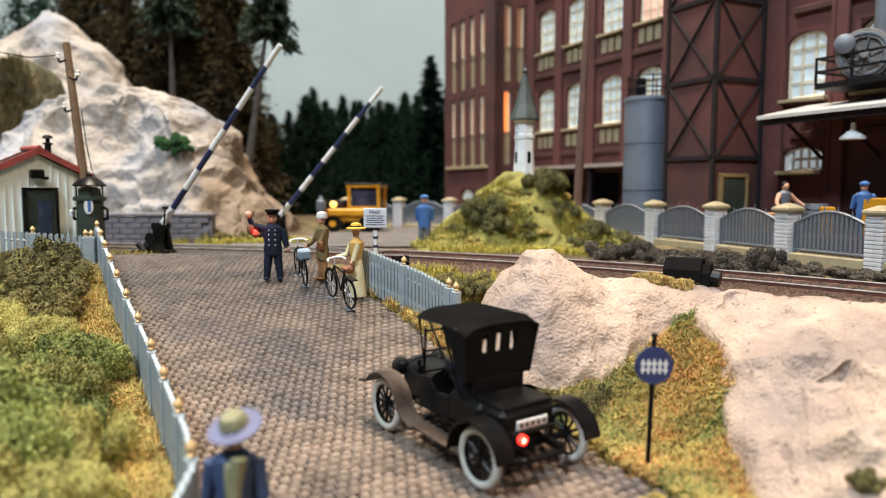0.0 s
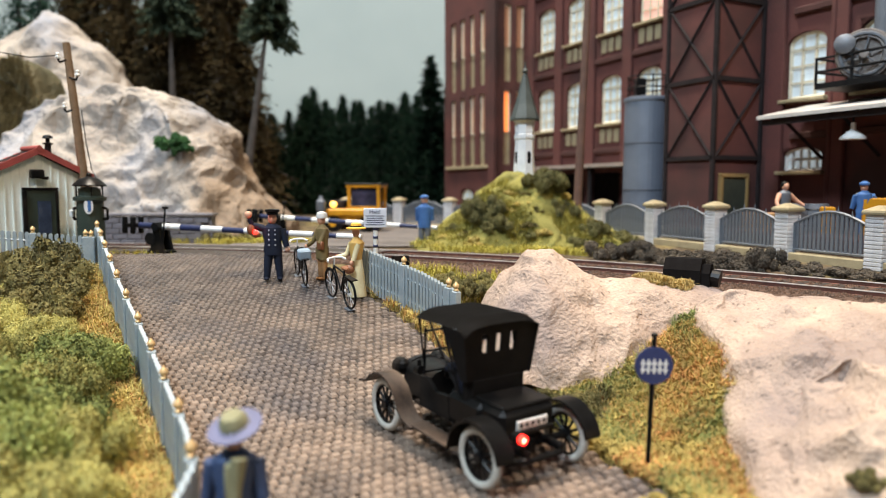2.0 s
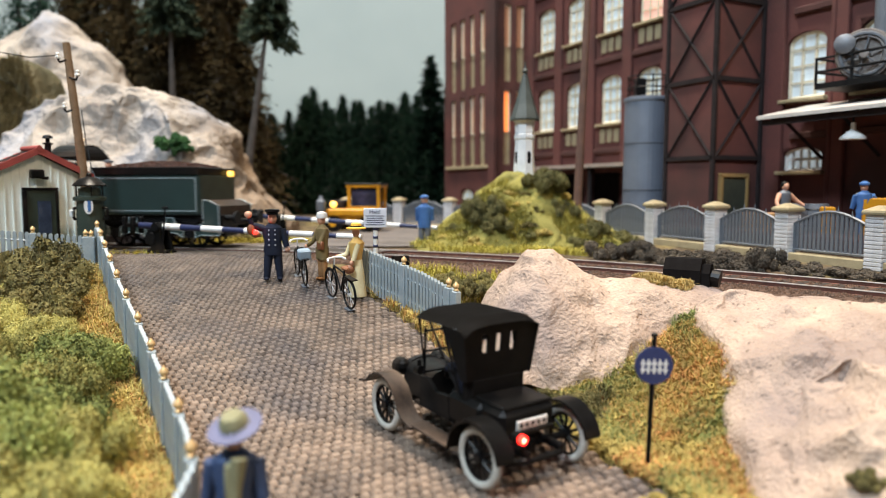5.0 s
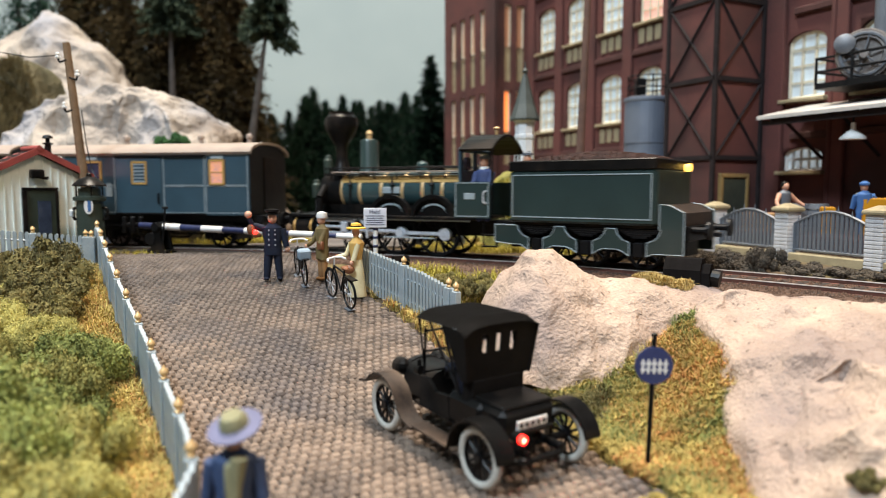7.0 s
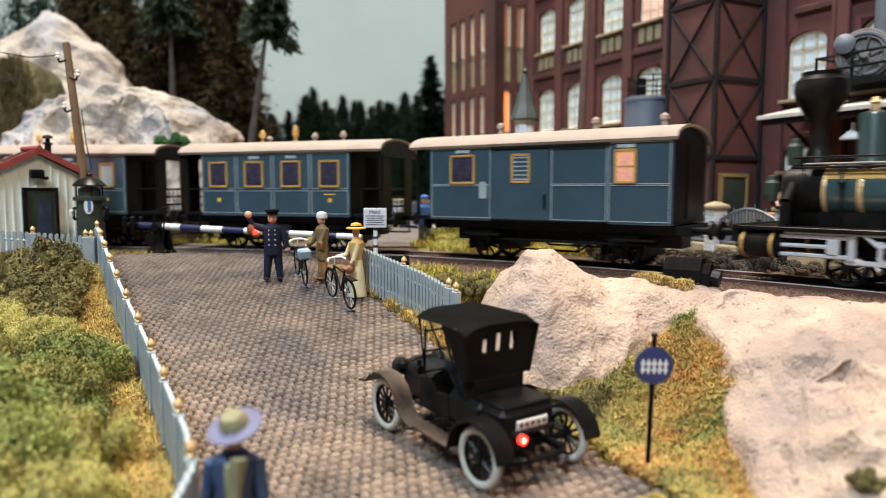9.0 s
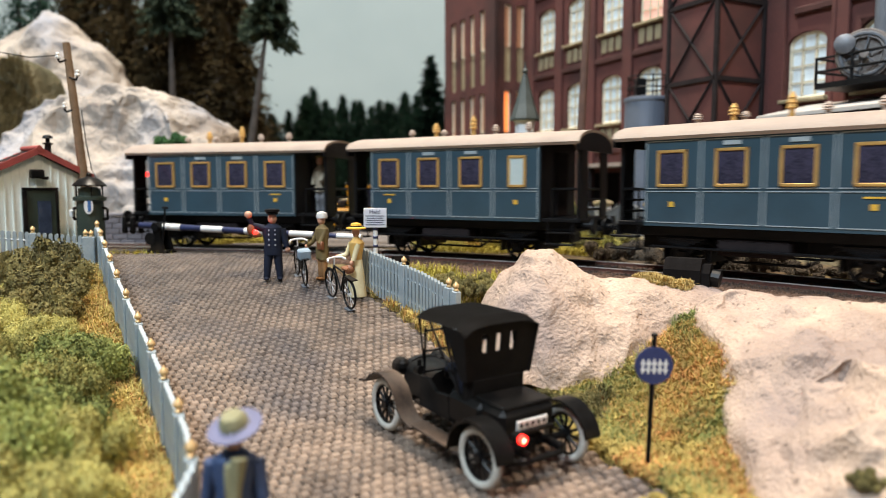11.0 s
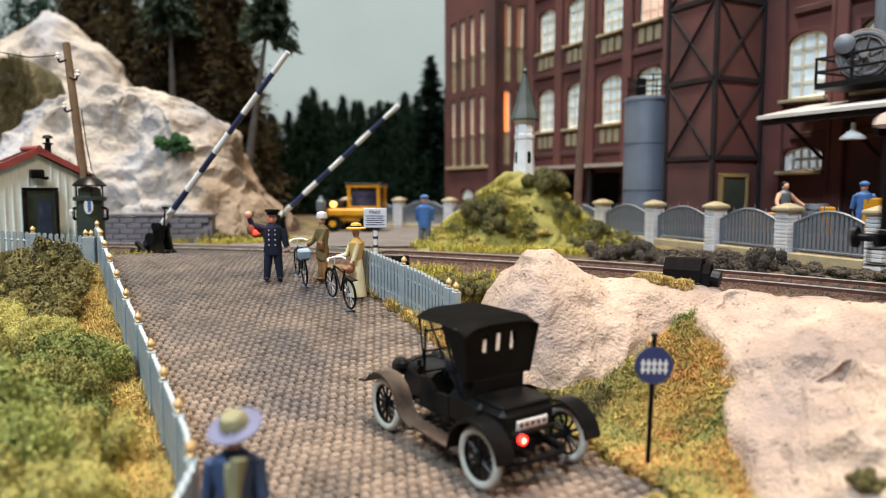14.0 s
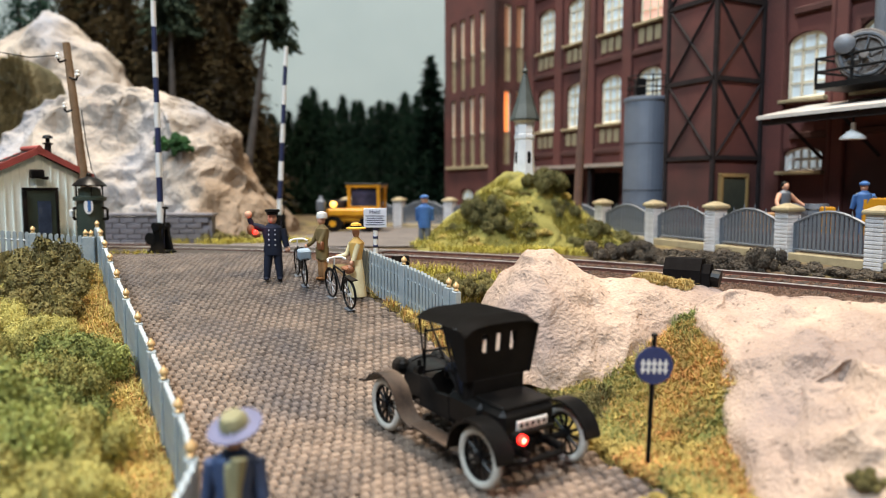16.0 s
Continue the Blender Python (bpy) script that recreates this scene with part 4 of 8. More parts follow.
def passenger_coach(pale, label, mark=1):
    """A body 5.95 long with an open platform at each end, the longer one ahead."""
    t = thing("passenger_coach", at(0, 0), label, "railway coach", "coaches of the train")
    x0, x1 = -2.975, 2.975
    bm = B()
    xprism(bm, arched(1.5, 1.26, 3.45, 3.86), x0, x1)
    part("body", bm, COACH, t, "blue-green lined coach body", smooth=False)
    bm = roof_skin(x0 - 0.92, x1 + 1.2)
    part("roof", bm, ROOFING, t, "tan felt roof", smooth=True)
    xs = [-2.231, -0.744, 0.744, 2.231]
    for side in (-1, 1):
        for x in xs:
            for z0, z1 in ((1.36, 2.14), (2.22, 3.4)):
                bm = B()
                lining_box(bm, x - 0.69, x + 0.69, z0, z1, side)
                part("lining", bm, LINING, t)
        for k, x in enumerate(xs):
            coach_window(t, x + (0.04 if k in pale else 0), 2.29, 0.5 if k in pale else 0.72, 0.85, side, PANE_PALE if k in pale else PANE)
            if k in (0, 3):
                continue
            bm = B()
            box(bm, (x, side * 1.515, 3.3), (0.42, 0.03, 0.1))
            part("vent_plate", bm, LINING, t)
        for x in (-2.231, 2.231):
            bm = B()
            box(bm, (x, side * 1.515, 1.82), (0.14, 0.02, 0.13))
            if x * mark > 0:
                box(bm, (x, side * 1.515, 2.02), (0.42, 0.02, 0.04))
            part("class_mark", bm, HAT_YELLOW, t, "small yellow painted class mark")
    for sgn in (-1, 1):
        xe = x0 if sgn < 0 else x1
        q = 0.92 if sgn < 0 else 1.2
        bm = B()
        box(bm, (xe + sgn * (q - 0.05) / 2, 0, 1.3), (q - 0.05, 2.7, 0.12), 0.02)
        part("platform", bm, IRON, t, "black open end platform")
        bm = B()
        for sy in (-1.25, 1.25):
            rod(bm, (xe + sgn * (q - 0.12), sy, 1.3), (xe + sgn * (q - 0.12), sy, 3.6), 0.06, seg=6)
            rod(bm, (xe + sgn * 0.3, sy, 1.3), (xe + sgn * 0.3, sy, 2.2), 0.03, seg=6)
            rod(bm, (xe + sgn * 0.3, sy, 2.2), (xe + sgn * (q - 0.12), sy, 2.2), 0.04, seg=6)
        for z in (1.6, 1.9, 2.2):
            rod(bm, (xe + sgn * (q - 0.12), -1.25, z), (xe + sgn * (q - 0.12), 1.25, z), 0.035, seg=6)
        for k in range(7):
            rod(bm, (xe + sgn * (q - 0.12), -1.1 + k * 0.37, 1.3), (xe + sgn * (q - 0.12), -1.1 + k * 0.37, 2.2), 0.025, seg=5)
        part("railing", bm, IRON, t)
        for sy in (-0.92, 0.92):
            bm = B()
            box(bm, (xe + sgn * (q - 0.09), sy, 2.45), (0.05, 0.66, 2.3), 0.01)
            part("end_screen", bm, IRON, t, "black end screen of the platform")
        bm = B()
        xprism(bm, [(y, z) for y, z in arched(1.6, 3.3, 3.46, 3.9) if z > 3.2], xe + sgn * (q - 0.07), xe + sgn * (q - 0.01))
        part("roof_end", bm, IRON, t, "black arched roof end")
        bm = B()
        xprism(bm, arched(1.47, 1.28, 3.44, 3.84), xe, xe + sgn * 0.025)
        part("end_wall", bm, IRON, t, "black end wall")
        bm = B()
        box(bm, (xe + sgn * 0.04, 0.2, 2.35), (0.06, 0.9, 1.9))
        part("end_door", bm, TIMBER, t)
        for sy in (-1.38, 1.38):
            bm = B()
            box(bm, (xe + sgn * 0.6, sy, 0.95), (0.8, 0.3, 0.05), 0.01)
            box(bm, (xe + sgn * 0.6, sy, 0.62), (0.8, 0.34, 0.05), 0.01)
            for e in (0.22, 0.98):
                rod(bm, (xe + sgn * e, sy, 1.25), (xe + sgn * e, sy, 0.6), 0.03, seg=4)
            part("steps", bm, IRON, t)
    underframe(t, 3.95, (-2.1, 2.1))
    bm = B()
    box(bm, (-0.3, -1.0, 0.78), (1.7, 0.5, 0.4), 0.05)
    box(bm, (0.3, 1.0, 0.78), (1.7, 0.5, 0.4), 0.05)
    part("battery_box", bm, TIMBER, t)
    for x, h in ((-2.3, 0.26), (-1.35, 0.44), (-1.05, 0.22), (0.05, 0.6), (0.85, 0.3), (2.0, 0.34)):
        bm = B()
        lathe(bm, [(0.14, 3.85), (0.13, 3.92), (0.07, 3.94), (0.065, 3.95 + h * 0.3), (0.13, 3.95 + h * 0.36), (0.1, 3.95 + h * 0.5), (0.125, 3.95 + h * 0.56), (0.09, 3.95 + h * 0.7), (0.1, 3.95 + h * 0.76), (0.03, 3.95 + h)], 10)
        part("roof_vent", bm, BRASS if h > 0.4 else ROOFING, t, m=at(x, 0.0, 0))
    return t


LIT_COACH = mat("lit_van_window", (0.85, 0.36, 0.12), (0.40, 0.22, 0.25), 0.3, scale=130, bump=0.0, glow=0.55, spread=0.3)


def baggage_van():
    t = thing("baggage_van", at(0, 0), "dark blue-green baggage van with a tan roof", "railway van")
    x0, x1 = -4.0, 3.63
    bm = B()
    xprism(bm, arched(1.5, 1.26, 3.45, 3.86), x0, x1)
    part("body", bm, COACH, t, "blue-green lined van body")
    part("roof", roof_skin(x0 - 0.75, x1 + 0.12), ROOFING, t, "tan felt roof", smooth=True)
    for side in (-1, 1):
        for a, b in ((-3.93, -1.78), (-1.66, 0.12), (0.24, 1.86), (1.94, 3.56)):
            for z0, z1 in ((1.34, 2.3), (2.34, 3.42)):
                bm = B()
                lining_box(bm, a, b, z0, z1, side)
                part("lining", bm, LINING, t)
        coach_window(t, -2.76, 2.38, 0.84, 0.82, side, PANE, 0)
        coach_window(t, -0.74, 2.40, 0.56, 0.78, side, PANE, 0)
        bm = B()
        for k in range(6):
            box(bm, (-0.74, side * 1.53, 2.48 + k * 0.125), (0.52, 0.03, 0.05), 0.01)
        part("louvre", bm, LINING, t, "pale blue louvre slats")
        coach_window(t, 2.38, 2.38, 0.54, 0.84, side, LIT_COACH, 1)
        bm = B()
        box(bm, (-0.77, side * 1.515, 2.32), (1.86, 0.05, 2.05), 0.015)
        d = part("sliding_door", bm, COACH, t)
        bm = B()
        rod(bm, (0.05, side * 1.58, 1.65), (0.05, side * 1.58, 2.05), 0.04, seg=6)
        part("door_handle", bm, IRON, d)
        bm = B()
        box(bm, (0.1, side * 1.555, 3.40), (3.7, 0.07, 0.10), 0.02)
        part("door_rail", bm, IRON, t)
        bm = B()
        box(bm, (0.1, side * 1.555, 1.30), (3.7, 0.07, 0.07), 0.02)
        part("door_rail", bm, IRON, t)
        bm = B()
        box(bm, (-2.03, side * 1.515, 2.1), (0.26, 0.02, 0.36), 0.005)
        box(bm, (-2.03, side * 1.515, 2.36), (0.2, 0.02, 0.12), 0.005)
        part("notice_plate", bm, LINING, t)
        bm = B()
        box(bm, (-2.0, side * 1.45, 0.85), (1.2, 0.26, 0.05))
        box(bm, (2.6, side * 1.45, 0.85), (1.2, 0.26, 0.05))
        part("footboard", bm, IRON, t)
    for side in (-1, 1):
        for x, w in ((-2.76, 0.5), (2.38, 0.5)):
            bm = B()
            box(bm, (x, side * 1.515, 3.33), (w, 0.03, 0.1), 0.01)
            part("vent_plate", bm, LINING, t)
    bm = B()
    box(bm, (3.66, 0.0, 2.4), (0.06, 0.85, 2.0), 0.02)
    part("end_door", bm, BLACK, t)
    bm = B()
    xprism(bm, arched(1.48, 1.28, 3.44, 3.84), x1 - 0.01, x1 + 0.02)
    part("end_wall", bm, IRON, t, "black end wall")
    bm = B()
    box(bm, (x0 - 0.4, 0, 1.3), (0.8, 2.6, 0.12))
    for sy in (-1.2, 1.2):
        rod(bm, (x0 - 0.7, sy, 1.3), (x0 - 0.7, sy, 3.6), 0.06, seg=6)
    part("platform", bm, IRON, t)
    underframe(t, 4.0, (-2.3, 2.1))
    for x in (-2.3, 0.9, 2.9):
        bm = B()
        lathe(bm, [(0.09, 3.85), (0.08, 4.1), (0.13, 4.12), (0.12, 4.22), (0.03, 4.3)], 10)
        part("roof_vent", bm, ROOFING, t, m=at(x, 0, 0))
    return t


def tender():
    t = thing("tender", at(0, 0), "dark green lined tender heaped with brown coal", "tender")
    axles = (-1.5, 0.04, 1.57)
    bm = B()
    box(bm, (-0.145, 0, 1.98), (4.39, 2.8, 1.48), 0.06)
    part("tank", bm, TENDER, t, "dark green tank")
    bm = B()
    for sy in (-1.38, 1.38):
        box(bm, (-0.145, sy, 2.86), (4.43, 0.1, 0.3), 0.03)
    for sx in (-2.31, 2.02):
        box(bm, (sx, 0, 2.86), (0.1, 2.7, 0.3), 0.03)
    part("rim", bm, BLACK, t, "black raised coal rim")
    bm = B()
    box(bm, (2.07, 0, 2.0), (0.04, 2.6, 1.4), 0.01)
    part("rear_plate", bm, DKGREEN, t, "dark rear plate")
    bm = B()
    rng = random.Random(8)
    for k in range(420):
        x, y = rng.uniform(-2.0, 1.7), rng.uniform(-1.2, 1.2)
        z = 2.88 + 0.32 * (1 - ((x + 0.15) / 2.4) ** 2) * (1 - (y / 1.5) ** 2)
        box(bm, (x, y, z), (rng.uniform(0.1, 0.2),) * 3, m=None, rz=rng.uniform(0, 90))
    box(bm, (-0.15, 0, 2.8), (4.2, 2.6, 0.2))
    part("coal", bm, COAL, t, "heap of brown coal")
    for sy in (-1, 1):
        bm = B()
        y = sy * 1.413
        for z in (1.4, 2.6):
            box(bm, (-0.14, y, z), (4.18, 0.02, 0.028))
        for x in (-2.23, 1.95):
            box(bm, (x, y, 2.0), (0.028, 0.02, 1.2))
        part("lining", bm, LINING, t)
        ends = [-2.9] + list(axles) + [2.78]
        for k in range(4):
            a, b = ends[k], ends[k + 1]
            pts = []
            if k:
                pts += [(a + 0.24, 0.42), (a + 0.24, 0.78), (a + 0.45, 0.86), (a + 0.58, 1.0), (a + 0.62, 1.14)]
            else:
                pts += [(a, 0.62), (a, 1.14)]
            if k < 3:
                pts += [(b - 0.62, 1.14), (b - 0.58, 1.0), (b - 0.45, 0.86), (b - 0.24, 0.78), (b - 0.24, 0.42), (b - 0.4, 0.52), ((a + b) / 2 + 0.2, 0.58), ((a + b) / 2 - 0.2, 0.58)]
                if k:
                    pts.append((a + 0.4, 0.52))
            else:
                pts += [(2.14, 1.14), (2.14, 1.8), (2.4, 1.78), (2.78, 1.6), (2.78, 0.5), (2.0, 0.5)]
            bm = B()
            prism(bm, pts, sy * 1.25 - 0.05, sy * 1.25 + 0.05)
            plate = part("side_frame", bm, TENDER, t, "dark green scalloped side frame")
            bm = B()
            for p, q in zip(pts, pts[1:] + pts[:1]):
                rod(bm, (p[0], sy * 1.305, p[1]), (q[0], sy * 1.305, q[1]), 0.016, seg=4)
            part("frame_lining", bm, LINING, plate)
        for cx in axles:
            bm = B()
            box(bm, (cx, sy * 1.2, 0.58), (0.3, 0.2, 0.4), 0.03)
            part("axle_box", bm, IRON, t)
            bm = B()
            for k in range(4):
                box(bm, (cx, sy * 1.16, 1.1 - 0.06 * k), (1.15 - 0.24 * k, 0.14, 0.055))
            part("leaf_spring", bm, IRON, t)
    bm = B()
    box(bm, (-0.1, 0, 1.19), (5.7, 2.4, 0.12), 0.02)
    part("floor", bm, BLACK, t)
    bm = B()
    prism(bm, [(2.1, 1.25), (2.76, 1.25), (2.76, 1.58), (2.4, 1.78), (2.1, 1.8)], -1.19, 1.19)
    part("tool_box", bm, BROWN, t, "brown-topped rear tool box")
    bm = B()
    box(bm, (2.82, 0, 1.05), (0.12, 2.5, 0.4), 0.02)
    part("buffer_beam", bm, BLACK, t)
    bm = B()
    box(bm, (-0.1, 0, 0.8), (5.4, 1.0, 0.75))
    part("inner_frame", bm, IRON, t)
    bm = B()
    rod(bm, (2.08, 0.85, 2.8), (2.24, 0.85, 2.8), 0.11, seg=14)
    part("lamp", bm, WARM_GLOW, t, "glowing yellow lamp")
    for x in axles:
        wheelset(t, x, 0.5)
    buffers(t, 2.85, 1)
    return t


def locomotive():
    """Chimney towards -x, cab towards +x."""
    t = thing("steam_locomotive", at(0, 0), "old green steam locomotive with brass bands and balloon chimney", "locomotive")
    bm = B()
    rod(bm, (-2.7, 0, 2.14), (2.2, 0, 2.14), 0.64, seg=32)
    part("boiler", bm, LOCO, t, "glossy blue-green boiler", smooth=True)
    bm = B()
    rod(bm, (-3.5, 0, 2.14), (-2.62, 0, 2.14), 0.65, seg=32)
    rod(bm, (-3.6, 0, 2.14), (-3.5, 0, 2.14), 0.56, seg=32)
    rod(bm, (-3.68, 0, 2.14), (-3.6, 0, 2.14), 0.12, seg=12)
    box(bm, (-3.1, 0, 1.5), (0.8, 0.9, 0.6), 0.05)
    part("smokebox", bm, BLACK, t, "black smokebox", smooth=True)
    for x in (-2.62, -1.85, -0.98, -0.15, 0.62, 1.35, 2.08):
        bm = B()
        ring_of(bm, (x, 0, 2.14), 0.635, 0.02, "X", 32, 5, 3.2)
        part("boiler_band", bm, GOLD, t, "brass boiler band")
    bm = B()
    lathe(bm, [(0.34, 2.7), (0.26, 2.95), (0.2, 3.1), (0.2, 3.6), (0.36, 3.85), (0.55, 4.2), (0.6, 4.4), (0.56, 4.62), (0.42, 4.74), (0.44, 4.82), (0.3, 4.82)], 22)
    part("chimney", bm, BLACK, t, "black balloon chimney", smooth=True, m=at(-3.0, 0, 0.12))
    bm = B()
    lathe(bm, [(0.42, 2.6), (0.32, 2.8), (0.32, 3.75), (0.28, 3.82), (0.1, 3.86)], 20)
    dome = part("dome", bm, TENDER, t, "green steam dome", smooth=True, m=at(-1.83, 0, 0.1))
    bm = B()
    lathe(bm, [(0.1, 3.84), (0.08, 4.0), (0.12, 4.04), (0.06, 4.16)], 10)
    part("safety_valve", bm, GOLD, dome)
    for sy in (-1, 1):
        bm = B()
        for z, y in ((2.93, 0.62), (2.70, 0.66)):
            rod(bm, (-3.3, sy * y, z), (2.2, sy * y, z), 0.026, seg=6)
        for x in (-3.1, -2.2, -1.3, -0.4, 0.5, 1.4, 2.1):
            rod(bm, (x, sy * 0.5, 2.55), (x, sy * 0.63, 2.95), 0.026, seg=5)
        part("handrail", bm, IRON, t, "thin black handrail along the boiler")
        bm = B()
        pts = [(0.66 * math.cos(a), 2.14 + 0.66 * math.sin(a)) for a in [radians(26 + 5 * k) for k in range(6)]]
        pts += [(y * 0.97, z - 0.02) for y, z in reversed(pts)]
        xprism(bm, [(sy * y, z) for y, z in pts], -2.6, 2.15)
        part("lagging_strip", bm, BRASS, t, "tan strip on the boiler's shoulder")
        bm = B()
        box(bm, (-0.3, sy * 0.52, 2.78), (5.4, 0.26, 0.05), 0.015)
        part("walkway", bm, ROOFING, t, "tan walkway beside the boiler")
        for x in (-2.3, -0.6, 0.9):
            bm = B()
            tube(bm, [(x, sy * 0.55, 2.65), (x + 0.12, sy * 0.72, 2.45), (x + 0.12, sy * 0.72, 1.6)], 0.03, 6)
            lathe(bm, [(0.06, 0), (0.09, 0.05), (0.06, 0.12)], 8, Matrix.Translation((x + 0.12, sy * 0.72, 2.3)))
            part("feed_pipe", bm, IRON, t)
    bm = B()
    box(bm, (-0.8, 0, 1.28), (7.2, 2.5, 0.1), 0.02)
    box(bm, (-4.35, 0, 1.15), (0.18, 2.5, 0.42), 0.02)
    part("footplate", bm, BLACK, t)
    bm = B()
    box(bm, (-0.6, 0, 1.5), (6.0, 0.9, 0.5))
    box(bm, (0.3, 0, 0.95), (6.2, 0.8, 0.5))
    part("frame", bm, BLACK, t)
    for x in (-0.33, 1.27):
        for sy in (-1, 1):
            bm = B()
            pts = [(0.72 * math.cos(math.pi * k / 10), 0.66 * math.sin(math.pi * k / 10)) for k in range(11)]
            prism(bm, pts, -0.10, 0.10)
            g = part("splasher", bm, BLACK, t, "black wheel splasher", m=at(x, sy * 0.95, 1.3))
            bm = B()
            for a, b in zip(pts, pts[1:]):
                m_ = ((a[0] + b[0]) / 2, (a[1] + b[1]) / 2)
                box(bm, (m_[0], sy * 0.13, m_[1]), (math.hypot(b[0] - a[0], b[1] - a[1]) * 1.1, 0.2, 0.13), m=Matrix.Translation((m_[0], 0, m_[1])) @ Matrix.Rotation(-math.atan2(b[1] - a[1], b[0] - a[0]), 4, "Y") @ Matrix.Translation((-m_[0], 0, -m_[1])))
            part("splasher_rim", bm, BLACK, g, "broad black splasher rim")
            # reflected light on the splasher, modelled as a thin pale crescent
            bm = B()
            up_ = [(0.44 * math.cos(math.pi * k / 12), 0.14 + 0.3 * math.sin(math.pi * k / 12)) for k in range(13)]
            dn_ = [(0.44 * math.cos(math.pi * k / 12), 0.14 + 0.24 * math.sin(math.pi * k / 12)) for k in range(13)]
            prism(bm, up_ + dn_[-2:0:-1], sy * 0.115 - 0.015, sy * 0.115 + 0.015)
            part("splasher_glint", bm, LINING, g, "glint of light on the splasher, made as a pale crescent")
    for x, r in ((-0.33, 0.78), (1.27, 0.78)):
        wheelset(t, x, r, 12)
    wheelset(t, -2.0, 0.46, 8)
    for sy in (-1, 1):
        bm = B()
        rod(bm, (-4.25, sy * 1.0, 0.9), (-3.35, sy * 1.0, 0.9), 0.33, seg=20)
        rod(bm, (-4.32, sy * 1.0, 0.9), (-3.28, sy * 1.0, 0.9), 0.22, seg=16)
        box(bm, (-3.8, sy * 0.75, 1.15), (0.8, 0.5, 0.3), 0.04)
        part("cylinder", bm, BLACK, t, "black cylinder", smooth=True)
        bm = B()
        for x in (-4.15, -3.45):
            ring_of(bm, (x, sy * 1.0, 0.9), 0.33, 0.025, "X", 20, 4, 1.6)
        part("cylinder_band", bm, BRASS, t)
        bm = B()
        for z in (1.12, 0.70):
            box(bm, (-2.55, sy * 1.1, z), (1.5, 0.1, 0.09), 0.02)
        box(bm, (-1.78, sy * 1.08, 0.92), (0.16, 0.14, 0.62), 0.03)
        box(bm, (-2.15, sy * 1.12, 0.91), (0.26, 0.13, 0.36), 0.03)
        rod(bm, (-3.3, sy * 1.1, 0.91), (-2.2, sy * 1.1, 0.91), 0.05, seg=8)
        part("slide_bar", bm, CHROME, t, "bright slide bars")
        bm = B()
        box(bm, (0.8, 0, 0), (1.6, 0.07, 0.12), 0.02)
        for x in (0, 1.6):
            rod(bm, (x, -0.09, 0), (x, 0.09, 0), 0.2, seg=16)
            rod(bm, (x, -0.12, 0), (x, 0.12, 0), 0.08, seg=10)
        ob = part("coupling_rod", bm, CHROME, t, "bright coupling rod", m=at(-0.33, sy * 0.92, 0.78))
        turn_at = 1.48 if sy < 0 else 1.48 + math.pi / 2
        RODS.append((ob, (-0.33, sy * 0.92, 0.78), 0.36, 0.78, turn_at))
        bm = B()
        box(bm, (-0.95, 0, 0.06), (1.8, 0.07, 0.11), 0.02)
        rod(bm, (0, -0.06, 0), (0, 0.06, 0), 0.15, seg=14)
        ob = part("connecting_rod", bm, CHROME, t, "bright connecting rod", m=at(-0.33, sy * 1.06, 0.78))
        RODS.append((ob, (-0.33, sy * 1.06, 0.78), 0.36, 0.78, turn_at))
        bm = B()
        tube(bm, [(-1.5, sy * 1.16, 1.2), (-1.2, sy * 1.16, 0.95), (-0.9, sy * 1.16, 1.12)], 0.05, 6)
        box(bm, (-1.2, sy * 1.16, 0.82), (0.1, 0.06, 0.55), 0.02)
        part("valve_link", bm, CHROME, t, "bright valve links")
        bm = B()
        box(bm, (0.4, sy * 1.14, 0.62), (1.9, 0.05, 0.05), 0.01)
        box(bm, (-0.3, sy * 1.15, 1.2), (5.8, 0.04, 0.05), 0.01)
        part("frame_edge", bm, LINING, t, "pale lined edge of the outside frame")
        # cab
        bm = B()
        prism(bm, [(2.1, 1.3), (3.3, 1.3), (3.3, 2.42), (2.1, 2.42)], sy * 1.2 - 0.05, sy * 1.2 + 0.05)
        part("cab_side", bm, TENDER, t, "green cab side sheet")
        bm = B()
        box(bm, (2.62, sy * 1.26, 1.98), (0.36, 0.03, 0.2), 0.01)
        part("number_plate", bm, LINING, t, "small pale plate")
        bm = B()
        rod(bm, (3.3, sy * 1.15, 1.3), (3.35, sy * 1.15, 3.5), 0.04, seg=6)
        rod(bm, (2.25, sy * 1.15, 2.4), (2.3, sy * 1.15, 3.5), 0.04, seg=6)
        part("cab_post", bm, IRON, t)
    bm = B()
    box(bm, (2.25, 0, 2.6), (0.1, 2.4, 0.4), 0.03)
    for y in (-1.1, 0, 1.1):
        box(bm, (2.25, y, 3.1), (0.1, 0.24, 0.7), 0.03)
    box(bm, (2.25, 0, 3.42), (0.1, 2.4, 0.14), 0.03)
    part("cab_front", bm, COACH, t, "blue-grey cab front with windows")
    bm = B()
    out_ = [(-1.38 + 2.76 * k / 10, 3.42 + 0.52 * math.sin(math.pi * k / 10) ** 0.9) for k in range(11)]
    xprism(bm, out_ + [(y * 0.97, z - 0.07) for y, z in reversed(out_)], 2.32, 3.42)
    part("cab_roof", bm, BLACK, t, "black curved cab roof")
    bm = B()
    lathe(bm, [(0.05, 3.75), (0.05, 3.95), (0.1, 4.0), (0.03, 4.05)], 8)
    part("whistle", bm, GOLD, t, m=at(3.0, 0, 0.14))
    bm = B()
    box(bm, (-0.55, -0.66, 2.16), (0.68, 0.05, 0.22), 0.015)
    part("name_plate", bm, LINING, t, "pale plate on the boiler")
